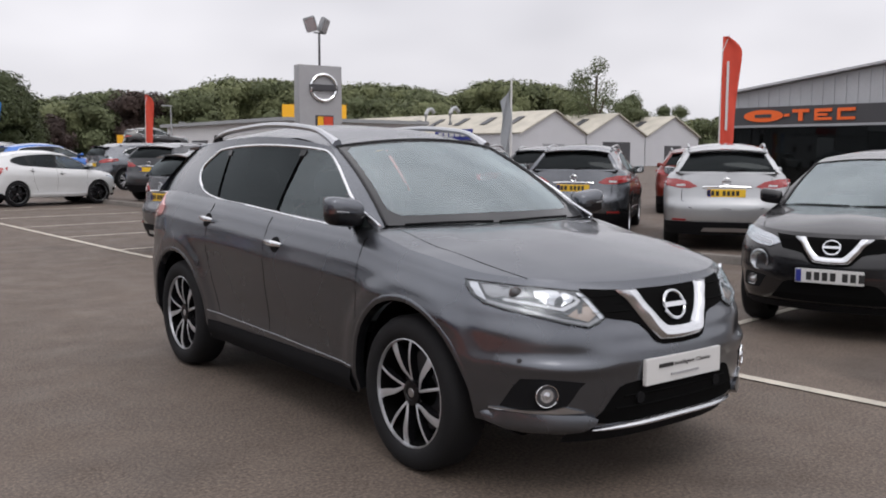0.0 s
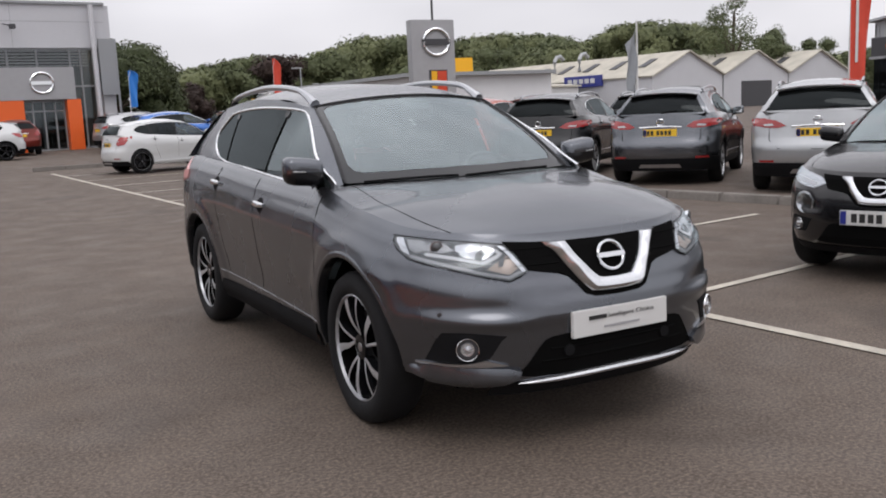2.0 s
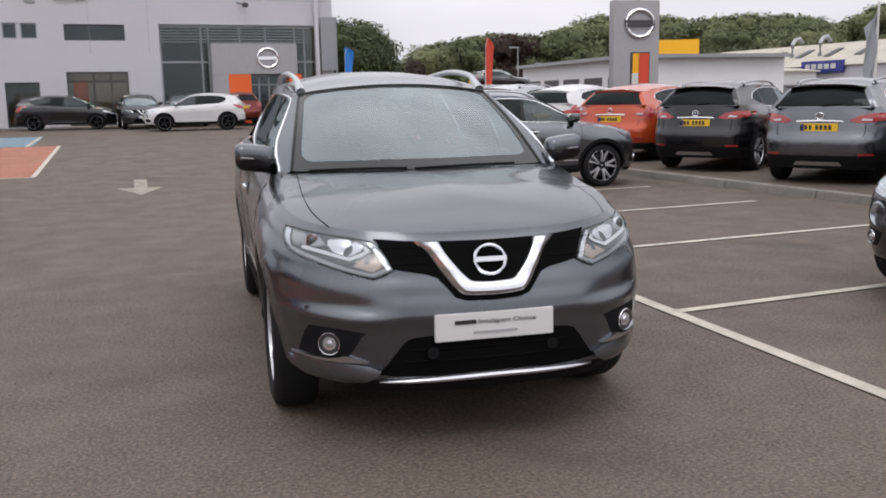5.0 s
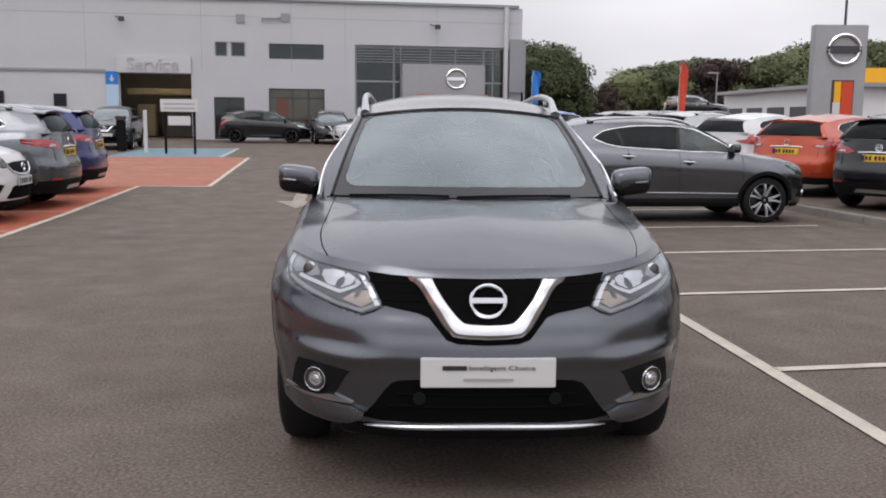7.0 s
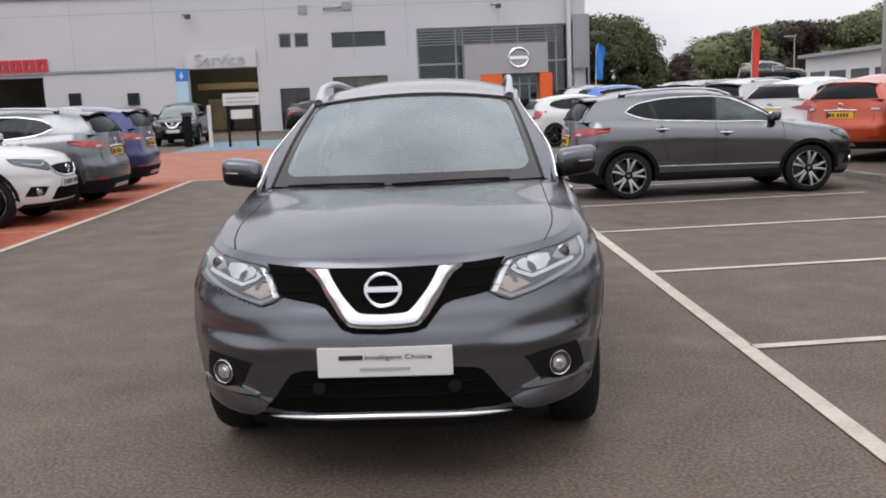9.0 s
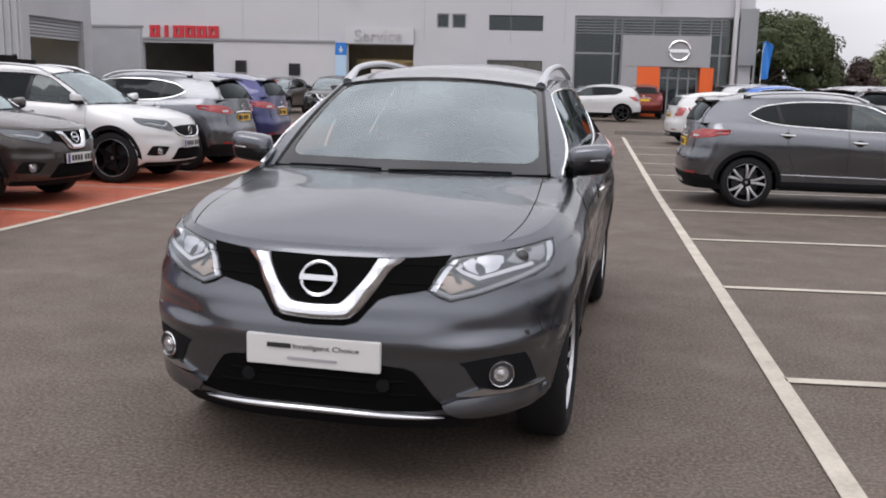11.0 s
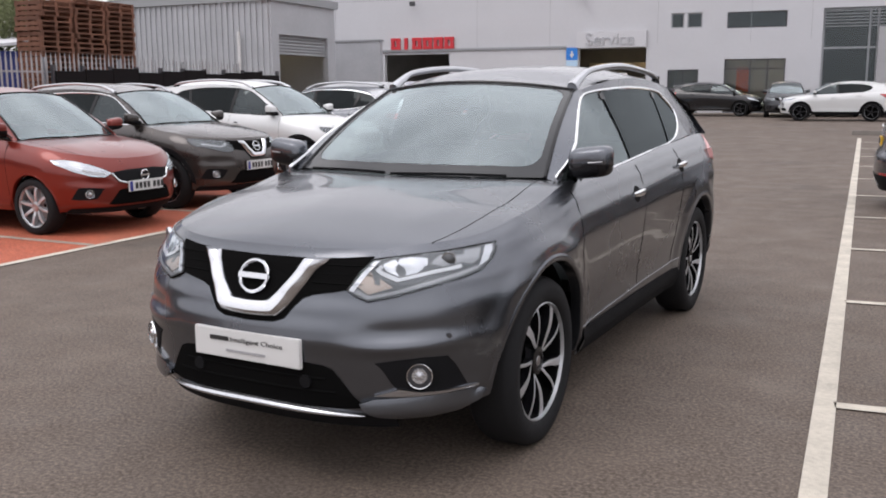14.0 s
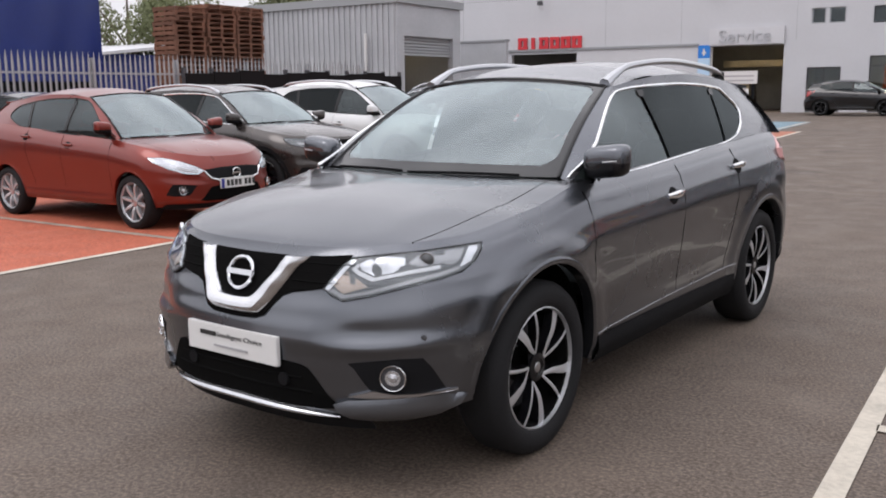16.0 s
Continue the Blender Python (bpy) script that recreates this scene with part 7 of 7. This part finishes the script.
# ---- parked cars ----
def build_parked():
    red = paint("copper_red_paint", (0.165, 0.016, 0.008), 0.5, 0.3, 0.6)
    brown = paint("bronze_paint", (0.050, 0.043, 0.040), 0.6, 0.28, 0.6)
    white = paint("white_paint", (0.60, 0.61, 0.61), 0.0, 0.35)
    silver = paint("silver_paint", (0.42, 0.43, 0.44), 0.7, 0.3)
    mid = paint("mid_grey_paint", (0.150, 0.158, 0.172), 0.95, 0.25, 0.6)
    dark = paint("dark_grey_paint", (0.035, 0.037, 0.042), 0.5, 0.3)
    black = paint("black_paint", (0.005, 0.005, 0.006), 0.2, 0.25, 0.7)
    blue = paint("deep_blue_paint", (0.018, 0.022, 0.11), 0.5, 0.3)
    bright = paint("bright_blue_paint", (0.02, 0.13, 0.46), 0.4, 0.3)
    orange = paint("orange_paint", (0.48, 0.058, 0.012), 0.3, 0.3)
    Q = (0.99, 0.965, 0.94)
    z = 0.10

    def at(x, y, rz):
        return pose(x, y, ground_z(y) + (z if x > kerb_x(y) else 0.0), 0, 0, rz)

    # bays on red tarmac
    build_car("hatchback_car", at(-5.84, 4.13, 88), "copper red compact hatchback with silver alloy wheels", red, COMPACT, (0.945, 0.915, 0.955), "silver", face="hatch", rails=False, chrome_line=False, clad=False, grille="wide", privacy=False)
    build_car("crossover_car", at(-6.03, 6.42, 89), "dark bronze crossover with chrome window line", brown, SUV, (0.99, 0.965, 0.985), "dark", rails=True)
    build_car("crossover_car", at(-5.85, 9.25, 90), "white crossover with black lower cladding and roof rails", white, SUV, (0.98, 0.96, 1.03), "dark", rails=True, chrome_line=False, grille="wide", face="suv")
    build_car("crossover_car", at(-8.35, 11.4, -90), "mid grey crossover parked tail outwards", mid, CROSS, (0.99, 0.965, 1.0), "star", rails=True)
    build_car("crossover_car", at(-8.55, 13.95, -88), "deep blue crossover parked tail outwards", blue, CROSS, (0.99, 0.965, 1.0), "star", rails=False)
    build_car("hatchback_car", at(-13.5, 5.3, 92), "bright blue hatchback behind the red bays", bright, HATCH, (0.93, 0.86, 0.86), "silver", face="hatch", rails=False, chrome_line=False, clad=False, grille="wide", far=True)
    build_car("hatchback_car", at(-13.2, 7.9, 90), "black hatchback behind the red bays", black, HATCH, (0.95, 0.92, 0.96), "silver", face="hatch", rails=False, chrome_line=False, clad=False, grille="wide", far=True)
    # bays along the kerb
    build_car("crossover_car", at(5.68, 9.62, 91), "mid grey crossover with bright alloy wheels across the bays", mid, CROSS, Q, "star", rails=True)
    build_car("crossover_car", at(4.35, 0.36, -77), "black small crossover with a chrome V grille", black, SUV, (0.965, 0.925, 0.925), "dark", rails=False, chrome_line=False, face="juke", privacy=True)
    build_car("hatchback_car", at(5.9, 22.3, 97), "small white hatchback at the far bays", white, HATCH, (0.89, 0.80, 0.87), "dark", face="hatch", rails=False, chrome_line=False, clad=False, grille="wide")
    # echelon row behind the kerb
    ax = Vector((0.84, 0.545, 0)) * 3.42
    row = [((8.15, 3.9), silver, "silver crossover parked tail outwards behind the kerb", CROSS, Q, "suv"),
           ((8.0, 6.6), mid, "grey crossover parked tail outwards behind the kerb", CROSS, Q, "suv"),
           ((7.75, 9.35), black, "black crossover parked tail outwards behind the kerb", CROSS, Q, "suv"),
           ((7.5, 12.0), orange, "bright orange hatchback parked tail outwards", HATCH, (0.97, 0.94, 0.93), "boomerang"),
           ((7.25, 14.7), white, "white hatchback parked tail outwards", HATCH, (0.96, 0.94, 0.93), "boomerang"),
           ((7.0, 17.4), silver, "silver crossover parked tail outwards further along the kerb", CROSS, Q, "suv"),
           ((6.75, 20.1), dark, "dark grey crossover parked tail outwards further along the kerb", CROSS, Q, "suv")]
    for (px, py), col, lab, dd, kk, fc in row:
        build_car("crossover_car" if dd is CROSS else "hatchback_car", at(px + ax.x, py + ax.y, 123), lab, col, dd, kk, "star", rails=dd is CROSS, face=fc if fc != "boomerang" else "boomerang", grille="v" if dd is CROSS else "wide", clad=dd is CROSS, far=py > 13)
    # second row
    build_car("crossover_car", at(16.4, 5.0, -150), "grey crossover in the second row", mid, CROSS, Q, "star", far=True)
    build_car("crossover_car", at(17.6, 10.6, 123), "red crossover in the second row", red, CROSS, Q, "star", far=True)
    build_car("crossover_car", at(15.5, 13.6, 123), "dark crossover in the second row", dark, CROSS, Q, "star", far=True)
    build_car("crossover_car", at(14.6, 16.6, 123), "red crossover in the second row", red, CROSS, Q, "star", far=True)
    build_car("crossover_car", at(11.2, 27.2, 95), "mid grey crossover at the back of the car park", mid, CROSS, Q, "star", far=True)
    build_car("hatchback_car", at(9.8, 33.5, 95), "bright blue hatchback at the back of the car park", bright, HATCH, (0.95, 0.92, 0.93), "silver", face="hatch", rails=False, clad=False, grille="wide", far=True)
    build_car("crossover_car", at(9.5, 37.5, 100), "silver crossover at the back of the car park", silver, CROSS, Q, "star", far=True)
    build_car("crossover_car", at(14.5, 31.0, 95), "dark crossover at the back of the car park", dark, CROSS, Q, "star", far=True)
    # in front of the showroom
    build_car("crossover_car", at(-0.2, 35.7, -90), "white small crossover before the showroom", white, SUV, (0.965, 0.935, 0.925), "dark", rails=False, chrome_line=False, face="juke", far=True)
    build_car("hatchback_car", at(-2.9, 39.8, 88), "black hatchback parked along the showroom", black, HATCH, (0.95, 0.95, 0.92), "dark", face="hatch", rails=False, chrome_line=False, clad=False, grille="wide", far=True)
    build_car("crossover_car", at(-1.0, 38.4, 5), "dark grey crossover facing out from the showroom", dark, CROSS, Q, "star", rails=False, far=True)
    build_car("crossover_car", at(1.0, 39.6, 0), "mid grey crossover beside the showroom entrance", mid, CROSS, Q, "star", rails=False, far=True)
    build_car("hatchback_car", at(3.5, 41.6, 178), "red hatchback beside the showroom entrance", red, HATCH, (0.95, 0.93, 0.93), "silver", face="hatch", rails=False, clad=False, grille="wide", far=True)
    build_car("crossover_car", at(8.4, 38.6, 10), "black crossover at the showroom corner", black, SUV, Q, "dark", rails=True, far=True)
    build_car("crossover_car", at(-9.3, 31.6, 4), "black off-road car before the service door", black, SUV, (1.0, 0.97, 1.0), "dark", rails=False, chrome_line=False, far=True)
    build_car("crossover_car", at(-12.2, 33.0, 0), "dark grey crossover before the service door", dark, CROSS, Q, "star", rails=False, far=True)


def build_small():
    b = thing("notice_board", pose(-6.68, 28.7, ground_z(28.7), 0, 0, -8), "white notice board on two black posts by the blue bay", "sign")
    for x in (0.0, 1.02):
        part("post", Shape().box(x - 0.035, x + 0.035, -0.04, 0.04, 0, 1.86), BLACK_PL, b)
    part("board", Shape().box(-0.14, 1.18, -0.06, -0.02, 1.45, 1.88), WHITE, b, bevel=0.01)
    part("board", Shape().box(0.12, 0.90, -0.06, -0.02, 0.98, 1.30), WHITE, b, bevel=0.01)
    for i in range(2):
        part("text_bar", Shape().box(-0.02, 1.06, -0.066, -0.06, 1.54 + 0.15 * i, 1.59 + 0.15 * i), INK_GREY, b)
    p = thing("white_post", pose(-7.46, 29.2, ground_z(29)), "slim white marker post", "post")
    part("shaft", Shape().box(-0.06, 0.06, -0.05, 0.05, 0, 1.5), WHITE, p, bevel=0.01)
    t = thing("charging_post", pose(-8.5, 30.1, ground_z(30)), "dark charging post beside the bays", "post")
    part("body", Shape().box(-0.15, 0.15, -0.12, 0.12, 0, 1.12), BLACK_PL, t, bevel=0.03)
    part("head", Shape().box(-0.18, 0.18, -0.14, 0.14, 1.12, 1.26), TRIM_DARK, t, bevel=0.03)
    y = thing("yellow_totem", pose(24.8, 66.4, 0.3) @ Matrix.Scale(0.75, 4), "small yellow and white totem sign", "sign")
    part("post", Shape().box(-0.5, 0.5, -0.1, 0.1, 0, 2.2), PYLON, y)
    part("panel", Shape().box(-0.3, 0.95, -0.14, -0.1, 2.1, 3.5), YELLOW, y)
    part("white_panel", Shape().box(0.3, 0.9, -0.14, -0.1, 0.3, 2.1), WHITE, y)
    r = thing("display_ramp", pose(24.5, 56, 0.3, 0, 0, 20), "raised steel display ramp holding a car", "ramp")
    part("deck", Shape().box(-1.1, 1.1, -1.2, 4.0, 1.2, 1.35), STEEL, r)
    for x in (-1.0, 1.0):
        for yy in (-1.0, 3.8):
            part("leg", Shape().box(x - 0.06, x + 0.06, yy - 0.06, yy + 0.06, 0, 1.2), STEEL, r)
    build_car("crossover_car", pose(24.5, 56, 1.66, 0, 0, 70), "black crossover displayed high on a ramp", paint("ramp_black_paint", (0.010, 0.010, 0.012), 0.2, 0.25), SUV, (0.99, 0.965, 0.94), "dark", far=True)


build_dealership()
build_annex()
build_fence()
build_pallets()
build_lorry()
build_pylon()
build_flags()
build_sheds()
build_workshop_right()
build_trees()
build_parked()
build_small()
